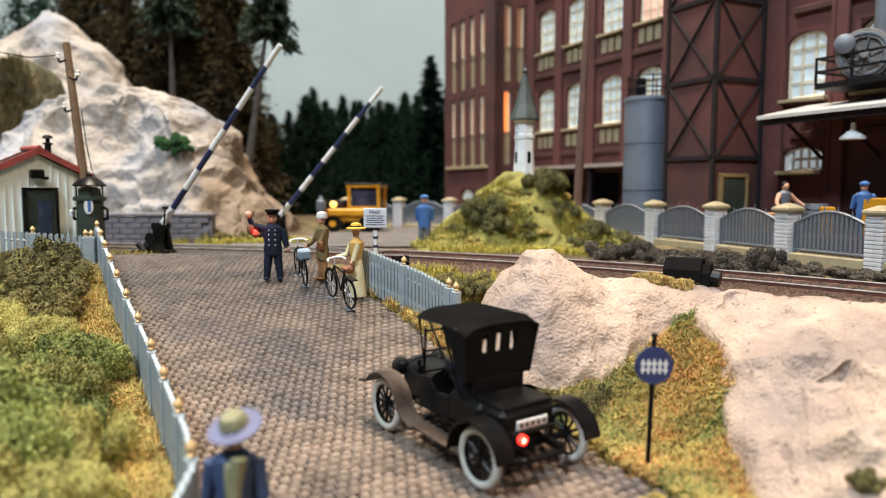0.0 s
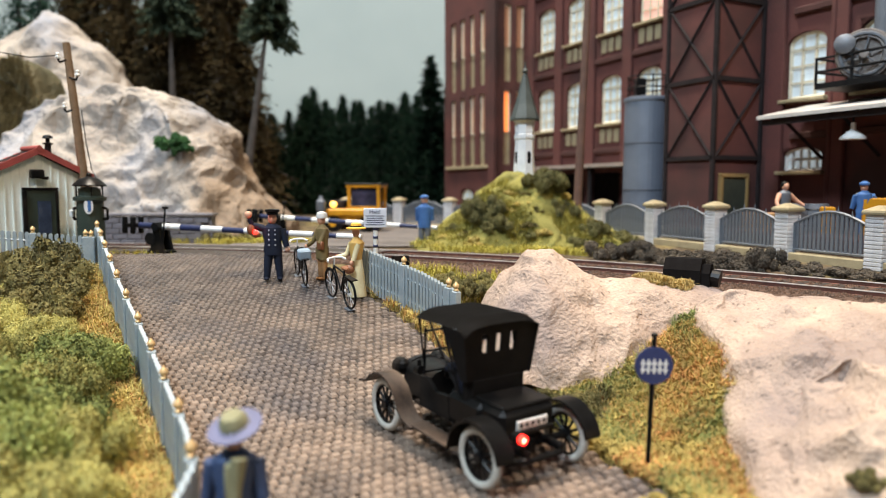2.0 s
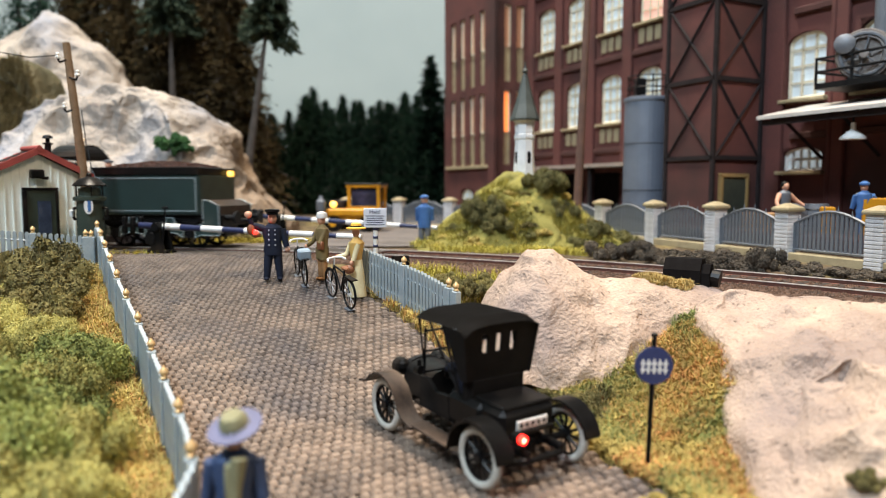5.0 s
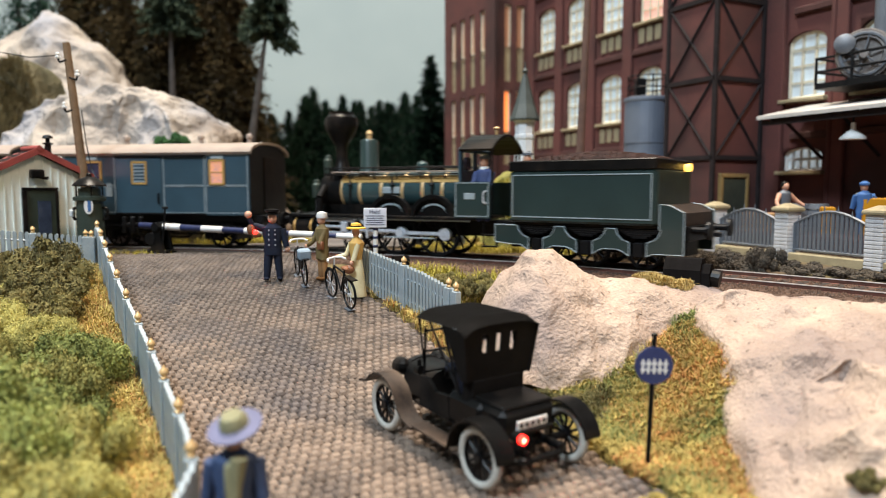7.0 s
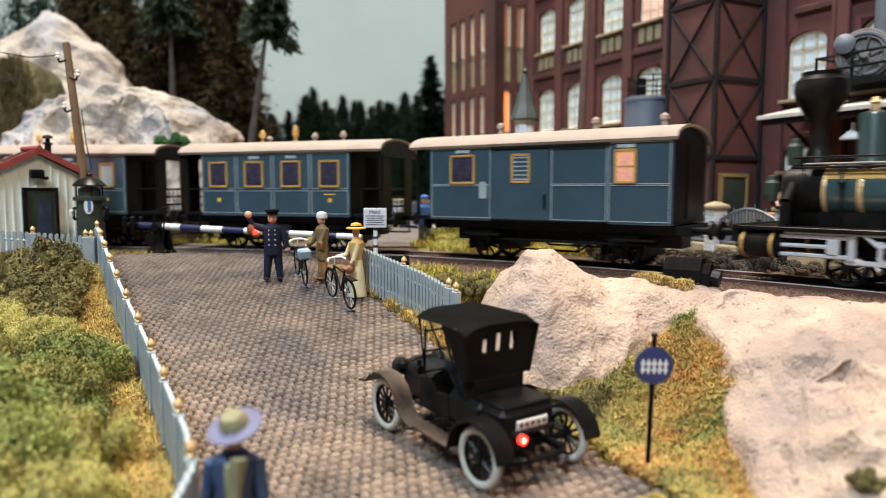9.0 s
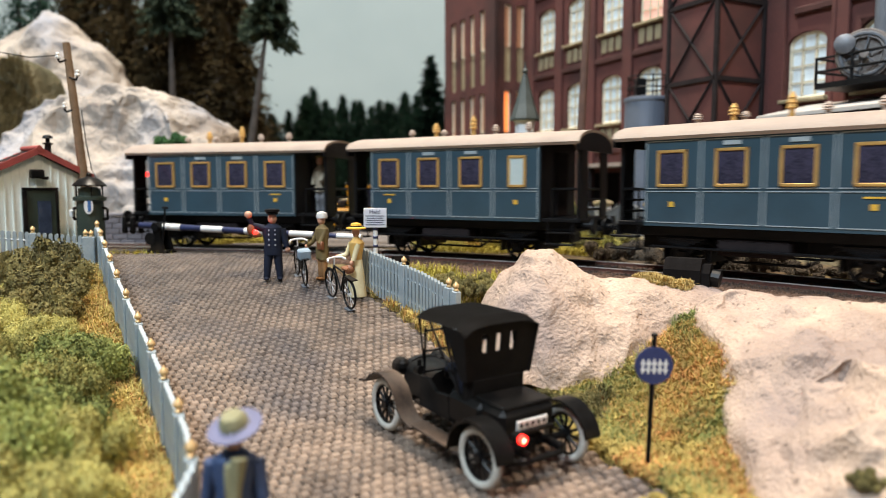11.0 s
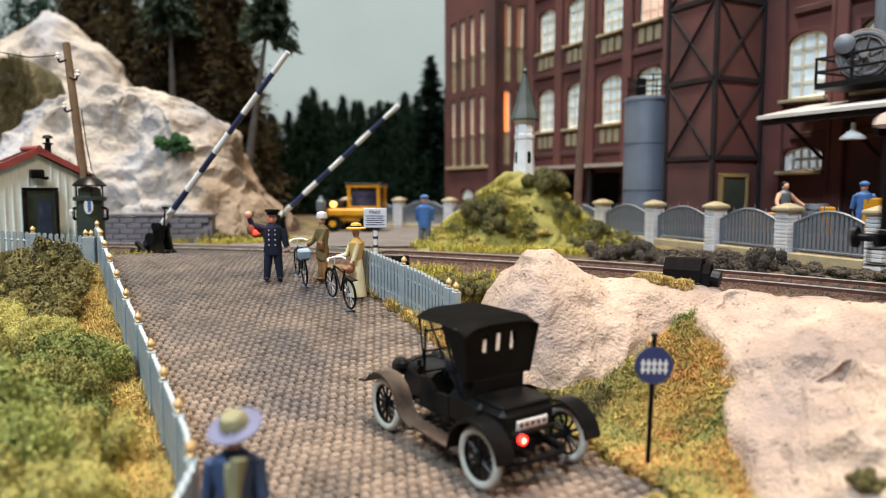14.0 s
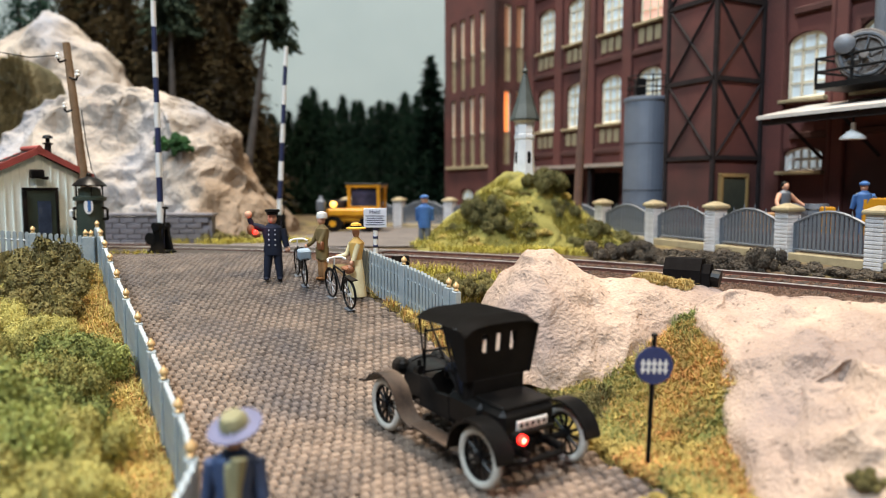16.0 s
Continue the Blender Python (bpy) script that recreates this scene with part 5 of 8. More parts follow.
    for x, y, up in ((-3.95, -0.25, 0.55), (-3.45, -0.2, 1.42)):
        bm = B()
        lathe(bm, [(0.15, 1.35), (0.17, 1.5), (0.17, 1.8), (0.12, 1.87), (0.1, 1.97), (0.03, 2.0)], 14)
        lm = part("lamp", bm, DKGREEN, t, "dark green oil lamp", m=at(x, y, up))
        bm = B()
        tube(bm, [(0, 0, 1.37), (0.1, 0, 1.2), (0.4, 0, 1.15)], 0.04, 6)
        part("bracket", bm, IRON, lm)
    # pipes, plate edges, splasher openings, steps
    for sy in (-1, 1):
        bm = B()
        box(bm, (-0.8, sy * 1.26, 1.28), (7.2, 0.03, 0.07))
        part("plate_edge", bm, BLACK, t, "dark footplate edge")
        bm = B()
        tube(bm, [(-3.3, sy * 0.62, 2.3), (-3.3, sy * 0.95, 1.9), (-3.3, sy * 1.0, 1.2)], 0.13, 10)
        part("steam_pipe", bm, BLACK, t)
        bm = B()
        for z in (0.45, 0.8):
            box(bm, (3.3, sy * 1.2, z), (0.5, 0.26, 0.04))
        rod(bm, (3.08, sy * 1.2, 1.28), (3.08, sy * 1.2, 0.42), 0.03, seg=4)
        rod(bm, (3.52, sy * 1.2, 1.28), (3.52, sy * 1.2, 0.42), 0.03, seg=4)
        part("cab_step", bm, BLACK, t)
        bm = B()
        for z in (1.36, 2.39):
            box(bm, (2.7, sy * 1.255, z), (1.1, 0.015, 0.025))
        for x in (2.15, 3.25):
            box(bm, (x, sy * 1.255, 1.88), (0.025, 0.015, 1.03))
        part("cab_lining", bm, LINING, t)
        bm = B()
        tube(bm, [(3.2, sy * 1.26, 1.75), (3.1, sy * 1.3, 1.8), (3.1, sy * 1.3, 2.1), (3.2, sy * 1.26, 2.15)], 0.028, 6)
        part("grab_rail", bm, CHROME, t)
        bm = B()
        rod(bm, (2.2, sy * 0.62, 3.0), (2.31, sy * 0.62, 3.0), 0.22, seg=16)
        part("cab_window", bm, PANE, t)
    bm = B()
    lathe(bm, [(0.2, 2.75), (0.2, 3.05), (0.12, 3.12), (0.03, 3.16)], 14)
    part("sand_dome", bm, LOCO, t, smooth=True, m=at(0.3, 0, 0))
    bm = B()
    rod(bm, (-4.4, 0, 0.62), (-4.4, 0, 1.0), 0.05, seg=6)
    box(bm, (-4.46, 0, 0.5), (0.08, 2.0, 0.12))
    part("rail_guard", bm, IRON, t)
    buffers(t, -4.4, -1)
    return t


c_a = passenger_coach((), "blue-green passenger coach with gold window frames")
c_b = passenger_coach((3,), "blue-green passenger coach with one bright window", -1)
c_c = passenger_coach((), "blue-green passenger coach behind the baggage van")
van, tend, loco = baggage_van(), tender(), locomotive()
STACK += [(c_c, 3.05, 0, 0), (c_b, -6.37, 0, 0), (c_a, -15.68, 0, 0), (van, 13.4, 0, 0), (loco, 23.15, 0, 0), (tend, 29.8, 0, 0)]
bm = B()
rod(bm, (-3.3, -1.15, 2.75), (-3.2, -1.15, 2.75), 0.085, seg=12)
part("tail_lamp", bm, RED_GLOW, c_a, "glowing red tail lamp")
bm = B()
rod(bm, (-3.2, -1.15, 2.75), (-2.95, -1.15, 2.6), 0.05, seg=6)
part("lamp_bracket", bm, IRON, c_a)

# ---- crossing barriers ----
BARRIERS = []


def barrier(x, y, z, rz, length, label):
    t = thing("crossing_barrier", at(x, y, z, rz=rz), label, "barrier", "barriers of the crossing")
    pz = 0.88
    bm = B()
    for sy in (-0.22, 0.22):
        prism(bm, [(-0.42, 0.0), (-0.3, 0.0), (-0.12, 0.55), (-0.14, 1.02), (0.14, 1.02), (0.16, 0.55), (0.3, 0.0), (0.42, 0.0), (0.4, -0.06), (-0.4, -0.06)], sy - 0.06, sy + 0.06)
    box(bm, (0, 0, 0.0), (0.8, 0.55, 0.08), 0.03)
    part("stand", bm, BLACK, t, "black cast iron stand")
    bm = B()
    rod(bm, (0, -0.34, pz), (0, 0.34, pz), 0.15, seg=12)
    rod(bm, (-0.25, -0.3, 0.45), (-0.25, 0.3, 0.45), 0.22, seg=12)
    part("axle", bm, IRON, t)
    bm = B()
    rod(bm, (0.3, -0.3, 0.3), (0.45, -0.3, 1.5), 0.035, seg=6)
    box(bm, (0.45, -0.3, 1.55), (0.22, 0.1, 0.08), 0.02)
    part("lever", bm, IRON, t, "iron hand lever")
    bm = B()
    rod(bm, (-0.9, 0, 0), (0.15, 0, 0), 0.11, seg=10)
    rod(bm, (0, 0, 0), (length, 0, 0), 0.11, 0.08, seg=12)
    boom = part("boom", bm, NAVY, t, "navy and white striped boom", smooth=True, m=at(0, 0, pz))
    n = 9
    for k in range(n):
        if k % 2 == 0:
            a, b = length * k / n, length * (k + 1) / n
            bm = B()
            ra, rb = 0.118 - 0.03 * a / length, 0.118 - 0.03 * b / length
            rod(bm, (a + 0.12 if k == 0 else a, 0, 0), (b, 0, 0), ra, rb, seg=14)
            part("stripe", bm, WHITE, boom, "white stripe", smooth=True)
    bm = B()
    for sy in (-0.2, 0.2):
        box(bm, (-1.05, sy, 0), (0.16, 0.16, 0.6), 0.03)
        box(bm, (-1.4, sy, 0), (0.16, 0.16, 0.6), 0.03)
    box(bm, (-1.2, 0, 0), (0.5, 0.5, 0.16), 0.03)
    part("counterweight", bm, IRON, boom, "dark counterweight")
    BARRIERS.append((boom, pz))
    return t


barrier(-10.03, 24.5, 0.0, -18, 7.8, "navy and white crossing barrier before the track")
barrier(-7.2, 30.3, 0.08, -18, 7.33, "navy and white crossing barrier beyond the track")


# ---- fences along the road ----
def picket_fence(path, label, height=1.2, pitch=0.3, round_top=False, knob_every=6, wide=0.17):
    """Pickets on two rails, with gilded knobs on the posts. path: places of the fence's foot."""
    t = thing("picket_fence", at(*path[0]), label, "fence", "picket fences")
    o = Vector(path[0])
    bm = B()
    if round_top:
        prism(bm, arch(0.1, height, 0.05, 6), -0.035, 0.035)
    else:
        prism(bm, [(-wide / 2, 0.02), (wide / 2, 0.02), (wide / 2, height - 0.08), (0, height), (-wide / 2, height - 0.08)], -0.035, 0.035)
    picket = mesh_of("picket", bm, FENCE)
    bm = B()
    box(bm, (0, 0, height / 2 - 0.05), (0.2, 0.16, height + 0.05), 0.02)
    post = mesh_of("post", bm, FENCE)
    bm = B()
    lathe(bm, [(0.045, 0), (0.065, 0.03), (0.04, 0.06), (0.075, 0.12), (0.062, 0.17), (0.03, 0.2), (0.02, 0.23)], 12)
    knob = mesh_of("knob", bm, GOLD, True)
    count = 0
    for a, b in zip(path, path[1:]):
        a, b = Vector(a), Vector(b)
        d = b - a
        rz = math.degrees(math.atan2(d.y, d.x))
        n = max(1, round(d.to_2d().length / pitch))
        for z in (0.3, 0.85):
            bm = B()
            rod(bm, a - o + Vector((0, 0, z)), b - o + Vector((0, 0, z)), 0.036, seg=4)
            part("rail", bm, FENCE, t)
        for k in range(n):
            p = a + d * (k / n) - o
            if count % knob_every == 0:
                q = share("post", post, t, at(*p, rz=rz))
                share("knob", knob, q, at(0, 0, height - 0.03))
            else:
                share("picket", picket, t, at(*p, rz=rz))
            count += 1
    q = share("post", post, t, at(*(Vector(path[-1]) - o), rz=rz))
    share("knob", knob, q, at(0, 0, height - 0.03))
    return t


picket_fence([(x, y, road_z(y) - 0.02) for x, y in ((-11.2, 22.3), (-10.4, 20.9), (-9.25, 18.9), (-8.2, 17.1), (-7.1, 15.3), (-6.1, 13.7), (-5.14, 12.1), (-4.1, 10.2), (-3.45, 9.0), (-2.96, 7.9), (-2.75, 6.4))], "blue-grey picket fence with gilded knobs along the road", pitch=0.235, knob_every=7, wide=0.215)
picket_fence([(-14.2, 21.0, -0.12), (-11.25, 22.0, -0.42)], "blue-grey picket fence with rounded tops before the hut", height=1.12, pitch=0.165, round_top=True, knob_every=9)
picket_fence([(-2.28, 19.3, -0.62), (-1.2, 17.9, -0.87), (-0.52, 16.95, -1.03), (0.3, 15.6, -1.30)], "weathered grey picket fence with gilded knobs by the crossing", pitch=0.165, knob_every=13, wide=0.105)

# ---- hut ----
hut = thing("crossing_hut", at(-13.6, 23.3, -0.25, rz=54), "white-green boarded keeper's hut with a red tiled roof", "hut")
HW, EV, PK, DP = 1.68, 2.8, 3.6, 1.0
bm = B()
prism(bm, [(-HW, 0), (HW, 0), (HW, EV), (0, PK), (-HW, EV)], 0.0, DP)
part("wall", bm, CLAP, hut, "pale boarded wall")
bm = B()
box(bm, (0, 0, 0), (0.035, 0.035, 1.0))
batten = mesh_of("batten", bm, CLAP)
for k in range(13):
    x = -HW + 0.12 + k * 0.245
    top = PK - (PK - EV) * abs(x) / HW - 0.03
    ob = share("batten", batten, hut, at(x, -0.015, top / 2) @ Matrix.Diagonal((1, 1, top, 1)))
for sgn in (-1, 1):
    a, b = Vector((0, -0.12, PK + 0.06)), Vector((sgn * (HW + 0.12), -0.12, EV))
    bm = B()
    pts = [(a.x, a.z), (b.x, b.z), (b.x, b.z + 0.1), (a.x, a.z + 0.1)]
    prism(bm, pts, -0.12, DP + 0.05)
    slope = part("roof_slope", bm, TIMBER, hut)
    d = b - a
    ang = math.degrees(math.atan2(d.z, d.x))
    bm = B()
    xs = [(-0.1 + 0.2 * i / 4, 0.05 * math.sin(math.pi * i / 4)) for i in range(5)]
    va = [bm.verts.new((0, x, 0.03 + z)) for x, z in xs]
    vb = [bm.verts.new((0.36, x, 0.0 + z)) for x, z in xs]
    for i in range(4):
        bm.faces.new((va[i], va[i + 1], vb[i + 1], vb[i]))
    tile = mesh_of("tile", bm, TILE)
    for r in range(6):
        for c in range(7):
            p = a + d * (r / 6.0)
            share("tile", tile, slope, at(p.x, -0.06 + c * 0.18, p.z + 0.12, ry=-ang if sgn > 0 else -ang))
    bm = B()
    prism(bm, [(a.x, a.z - 0.04), (b.x, b.z - 0.04), (b.x, b.z + 0.17), (a.x, a.z + 0.2)], -0.17, -0.122)
    part("verge_tiles", bm, TILE, hut, "red verge tiles")
bm = B()
rod(bm, (0, -0.2, PK + 0.22), (0, DP + 0.05, PK + 0.22), 0.09, seg=8)
part("ridge_tile", bm, TILE, hut)
bm = B()
box(bm, (0.0, -0.04, 1.35), (1.0, 0.1, 2.15), 0.02)
hd = part("door", bm, DKGREEN, hut, "dark green door with a blue-grey pane")
bm = B()
box(bm, (0.1, -0.1, 1.5), (0.42, 0.04, 1.1))
part("pane", bm, mat("hut_pane", (0.05, 0.07, 0.12), (0.03, 0.04, 0.07), 0.1, bump=0.0), hd)
bm = B()
box(bm, (-0.52, -0.12, 1.35), (0.14, 0.1, 2.1), 0.02)
box(bm, (0.52, -0.08, 1.35), (0.1, 0.1, 2.1), 0.02)
box(bm, (0, -0.08, 2.45), (1.15, 0.1, 0.1), 0.02)
part("frame", bm, BLACK, hd)
bm = B()
box(bm, (-0.1, -0.12, 2.95), (0.42, 0.22, 0.3), 0.04)
box(bm, (0.15, -0.12, 2.82), (0.2, 0.16, 0.1), 0.02)
part("wall_lamp", bm, BLACK, hut, "small black wall lamp")
bm = B()
lathe(bm, [(0.1, 3.1), (0.1, 3.98), (0.16, 4.0), (0.16, 4.04), (0.07, 4.06), (0.07, 4.18), (0.17, 4.21), (0.13, 4.29), (0.03, 4.33)], 12)
part("chimney", bm, IRON, hut, "black stove pipe", m=at(0.6, 0.55, 0))

# ---- crossing bell ----
bell = thing("crossing_bell", at(-11.75, 23.0, -0.25) @ Matrix.Diagonal((0.82, 0.82, 0.97, 1)), "dark green cylindrical crossing bell with a blue-white shield", "bell post")
bm = B()
lathe(bm, [(0.62, 0), (0.60, 0.1), (0.52, 0.9), (0.50, 2.1), (0.62, 2.15), (0.62, 2.25), (0.42, 2.3), (0.42, 2.55)], 24)
part("drum", bm, DKGREEN, bell, smooth=True)
bm = B()
lathe(bm, [(0.3, 2.28), (0.36, 2.5), (0.3, 2.6)], 16)
part("gong", bm, GREY, bell, smooth=True)
bm = B()
lathe(bm, [(0.62, 2.62), (0.64, 2.66), (0.4, 2.86), (0.12, 2.95), (0.1, 3.05), (0.03, 3.1)], 20)
part("cap", bm, BLACK, bell, smooth=True)
for a in range(4):
    bm = B()
    q = a * math.pi / 2 + 0.6
    rod(bm, (0.48 * math.cos(q), 0.48 * math.sin(q), 2.2), (0.48 * math.cos(q), 0.48 * math.sin(q), 2.66), 0.03, seg=5)
    part("strut", bm, BLACK, bell)
bm = B()
prism(bm, [(0.17 * math.cos(2 * math.pi * k / 16), 0.27 * math.sin(2 * math.pi * k / 16)) for k in range(16)], -0.03, 0.03)
sh = part("shield", bm, WHITE, bell, "white oval shield", m=at(0.2, -0.52, 1.95, rz=20))
bm = B()
prism(bm, [(-0.03, -0.2), (0.09, -0.17), (0.09, 0.17), (-0.03, 0.2)], -0.045, -0.03)
part("stripe", bm, CLOTH_BLUE, sh)
for x in (-0.6, 0.6):
    bm = B()
    tube(bm, [(x * 0.8, 0, 1.9), (x * 1.15, 0, 1.85), (x * 1.15, 0, 1.5), (x * 0.85, 0, 1.5)], 0.05)
    part("bracket", bm, BLACK, bell)
bm = B()
box(bm, (-0.72, -0.1, 1.7), (0.14, 0.14, 0.24), 0.03)
part("insulator", bm, WHITE, bell)

# ---- poles ----
pole = thing("telegraph_pole", at(-12.55, 24.4, -0.25), "leaning brown wooden telegraph pole with insulators", "telegraph pole")
bm = B()
rod(bm, (0.15, 0, 0), (-0.5, 0, 7.5), 0.17, 0.12, seg=12)
part("mast", bm, WOOD, pole, smooth=True)
for z, sgn in ((6.9, -1), (6.3, 1), (5.2, -1)):
    x = 0.15 - 0.65 * z / 7.5
    bm = B()
    tube(bm, [(x, -0.1, z), (x + sgn * 0.25, -0.12, z - 0.08), (x + sgn * 0.3, -0.12, z + 0.05)], 0.035)
    br = part("bracket", bm, IRON, pole)
    bm = B()
    lathe(bm, [(0.06, 0), (0.09, 0.04), (0.05, 0.12), (0.07, 0.16), (0.03, 0.22)], 10)
    part("insulator", bm, WHITE, br, m=at(x + sgn * 0.3, -0.12, z + 0.04))
wire = thing("wire", at(-12.55, 24.4, -0.25), "thin dark telegraph wires from the pole", "wire")
bm = B()
tube(bm, [(-0.75, -0.12, 7.05), (-1.6, -0.3, 6.95), (-2.6, -0.5, 7.1), (-5, -1, 7.6)], 0.018, 4)
part("strand", bm, IRON, wire)
bm = B()
tube(bm, [(-0.02, -0.1, 5.2), (0.25, -0.4, 4.0), (0.6, -0.8, 3.1), (1.1, -1.1, 2.4)], 0.018, 4)
part("strand", bm, IRON, wire)
pole = thing("telegraph_pole", at(5.65, 29.3, -0.1), "tall thin brown wooden mast beside the mound", "telegraph pole")
bm = B()
rod(bm, (0, 0, 0), (0.42, 0, 12.5), 0.2, 0.12, seg=12)
part("mast", bm, mat("red_brown_wood", (0.16, 0.085, 0.06), (0.09, 0.05, 0.04), 0.8, scale=200), pole, smooth=True)

# ---- signs ----
sign = thing("round_crossing_sign", at(3.12, 10.2, road_z(10.2) - 0.05, rx=0, ry=1.5), "round dark blue level crossing sign on a black post", "road sign")
bm = B()
rod(bm, (0, 0, 0), (0, 0, 2.1), 0.035, seg=10)
lathe(bm, [(0.035, 1.9), (0.035, 2.15), (0.055, 2.16), (0.05, 2.2), (0.02, 2.22)], 10)
part("post", bm, BLACK, sign)
bm = B()
prism(bm, [(0.285 * math.cos(2 * math.pi * k / 40), 1.72 + 0.285 * math.sin(2 * math.pi * k / 40)) for k in range(40)], -0.06, -0.02)
disc = part("disc", bm, SIGN_BLUE, sign, "dark blue disc")
for k in range(5):
    bm = B()
    prism(bm, [(-0.018, 1.60), (0.018, 1.60), (0.018, 1.80), (0, 1.83), (-0.018, 1.80)], -0.068, -0.06)
    part("fence_bar", bm, WHITE, disc, "white painted fence bar", m=at(-0.17 + k * 0.085, 0, 0))
for z in (1.66, 1.755):
    bm = B()
    box(bm, (0, -0.064, z), (0.42, 0.007, 0.025))
    part("fence_bar", bm, WHITE, disc)

halt = thing("halt_sign", at(-2.02, 20.6, -0.33), "white notice board on a blue and white striped post", "notice sign")
bm = B()
rod(bm, (0, 0, 0), (0, 0, 1.75), 0.07, seg=12)
hp = part("post", bm, WHITE, halt)
for k in range(5):
    bm = B()
    M = Matrix.Translation((0, 0, 0.3 + k * 0.26)) @ Matrix.Rotation(radians(28), 4, "X")
    bmesh.ops.create_cone(bm, cap_ends=True, segments=14, radius1=0.079, radius2=0.079, depth=0.14, matrix=M)
    part("stripe", bm, SIGN_BLUE, hp, "blue stripe")
bm = B()
box(bm, (0, -0.1, 1.68), (0.68, 0.05, 0.58), 0.01)
bd = part("board", bm, mat("sign_white", (0.72, 0.74, 0.82), (0.62, 0.64, 0.72), 0.5, bump=0.05), halt, "white enamel board")
tx = bpy.data.curves.new("writing", "FONT")
tx.body, tx.size, tx.align_x, tx.extrude = "Halt!", 0.17 * U, "CENTER", 0.004 * U
tx.materials.append(NAVY)
w_ = new("writing", tx)
w_.parent = bd
w_.matrix_basis = at(0, -0.132, 1.80, rx=90)
for k in range(5):
    bm = B()
    box(bm, (0, -0.128, 1.735 - k * 0.065), (0.56 - 0.07 * (k % 2), 0.006, 0.024))
    part("text_line", bm, NAVY, bd)

# ---- dark lamp housings by the track ----
MATT_BLACK = mat("matt_black_paint", (0.012, 0.011, 0.011), (0.007, 0.006, 0.006), 0.95, scale=300, bump=0.2, spec=0.06)


def housing(x, y, z, rz, s, label):
    t = thing("track_lamp", at(x, y, z, rz=rz), label, "track lamp", "lamps by the track")
    bm = B()
    xprism(bm, [(-0.3 * s, 0), (0.3 * s, 0), (0.3 * s, 0.35 * s), (0.14 * s, 0.56 * s), (-0.14 * s, 0.56 * s), (-0.3 * s, 0.35 * s)], -0.5 * s, 0.2 * s)
    part("housing", bm, MATT_BLACK, t)
    bm = B()
    xprism(bm, [(-0.24 * s, 0.02), (0.24 * s, 0.02), (0.24 * s, 0.3 * s), (0.1 * s, 0.46 * s), (-0.1 * s, 0.46 * s), (-0.24 * s, 0.3 * s)], 0.2 * s, 0.36 * s)
    part("collar", bm, MATT_BLACK, t)
    bm = B()
    rod(bm, (0.36 * s, 0, 0.2 * s), (0.52 * s, 0, 0.18 * s), 0.17 * s, seg=14)
    part("lens", bm, BLACK, t)


housing(5.65, 15.5, 0.0, -32, 1.15, "black lamp housing beside the rails")
housing(-1.45, 21.6, -0.30, 200, 0.72, "small black lamp housing beside the fence")


# ---- figures: painted miniatures, one plain shape each ----
def figure(name, m, pieces, label, mats, category="figurine"):
    me = None
    bm = B()
    for kind, mi, *a in pieces:
        before = set(bm.faces)
        if kind == "rod":
            rod(bm, *a, seg=10)
        elif kind == "ball":
            ball(bm, *a)
        elif kind == "box":
            box(bm, *a)
        elif kind == "lathe":
            lathe(bm, *a)
        for f in bm.faces:
            if f not in before:
                f.material_index = mi
    me = mesh_of(name, bm, mats[0], True)
    for k in mats[1:]:
        me.materials.append(k)
    ob = new(name, me)
    ob.matrix_world = m
    return tagged(ob, label, category, "miniature figures")


def body(trunk, legs, skin, coat=0.0, spread=0.14, lean=0.0):
    """Legs, trunk and head of a standing miniature, 2.05 high."""
    p = [("rod", legs, (-spread, 0, 0.06), (-0.11, 0, 0.95), 0.095, 0.145), ("rod", legs, (spread, 0.03, 0.06), (0.11, 0, 0.95), 0.095, 0.145),
         ("ball", legs, (-spread, -0.07, 0.05), 0.1, (0.8, 1.5, 0.55)), ("ball", legs, (spread, -0.05, 0.05), 0.1, (0.8, 1.5, 0.55)),
         ("lathe", trunk, [(0.25, 0.75 - coat), (0.27, 0.9), (0.24, 1.1), (0.30, 1.4), (0.28, 1.55), (0.12, 1.66), (0.07, 1.72)], 14, Matrix.Translation((0, lean, 0)) @ Matrix.Diagonal((1, 0.72, 1, 1))),
         ("ball", skin, (0, lean - 0.02, 1.82), 0.15, (0.9, 1, 1.15))]
    return p


mats = [CLOTH_NAVY, SKIN, BLACK, CHROME, RED_GLOW, LEATHER]
pc = body(0, 0, 1, 0.0, 0.19)
pc += [("rod", 0, (-0.26, 0, 1.52), (-0.56, -0.08, 1.62), 0.11, 0.09), ("rod", 0, (-0.56, -0.08, 1.62), (-0.64, -0.14, 1.82), 0.08, 0.07), ("ball", 1, (-0.66, -0.15, 1.93), 0.11),
       ("rod", 0, (0.27, 0, 1.5), (0.40, 0.0, 0.98), 0.11, 0.085), ("ball", 1, (0.42, 0, 0.9), 0.08),
       ("lathe", 2, [(0.17, 1.93), (0.17, 1.98), (0.22, 2.02), (0.21, 2.08), (0.05, 2.1)], 14), ("box", 2, (0, -0.16, 1.94), (0.24, 0.12, 0.03)),
       ("ball", 5, (-0.60, -0.14, 1.5), 0.1, (1.2, 1, 1.6)), ("ball", 4, (-0.47, -0.2, 1.42), 0.075), ("ball", 5, (-0.45, -0.15, 1.35), 0.09, (1.5, 1, 1))]
pc += [("ball", 3, (sx, -0.215, z), 0.022) for sx in (-0.09, 0.09) for z in (1.05, 1.2, 1.35, 1.48)]
pc += [("lathe", 5, [(0.1, 1.74), (0.15, 1.80), (0.1, 1.84)], 10)]
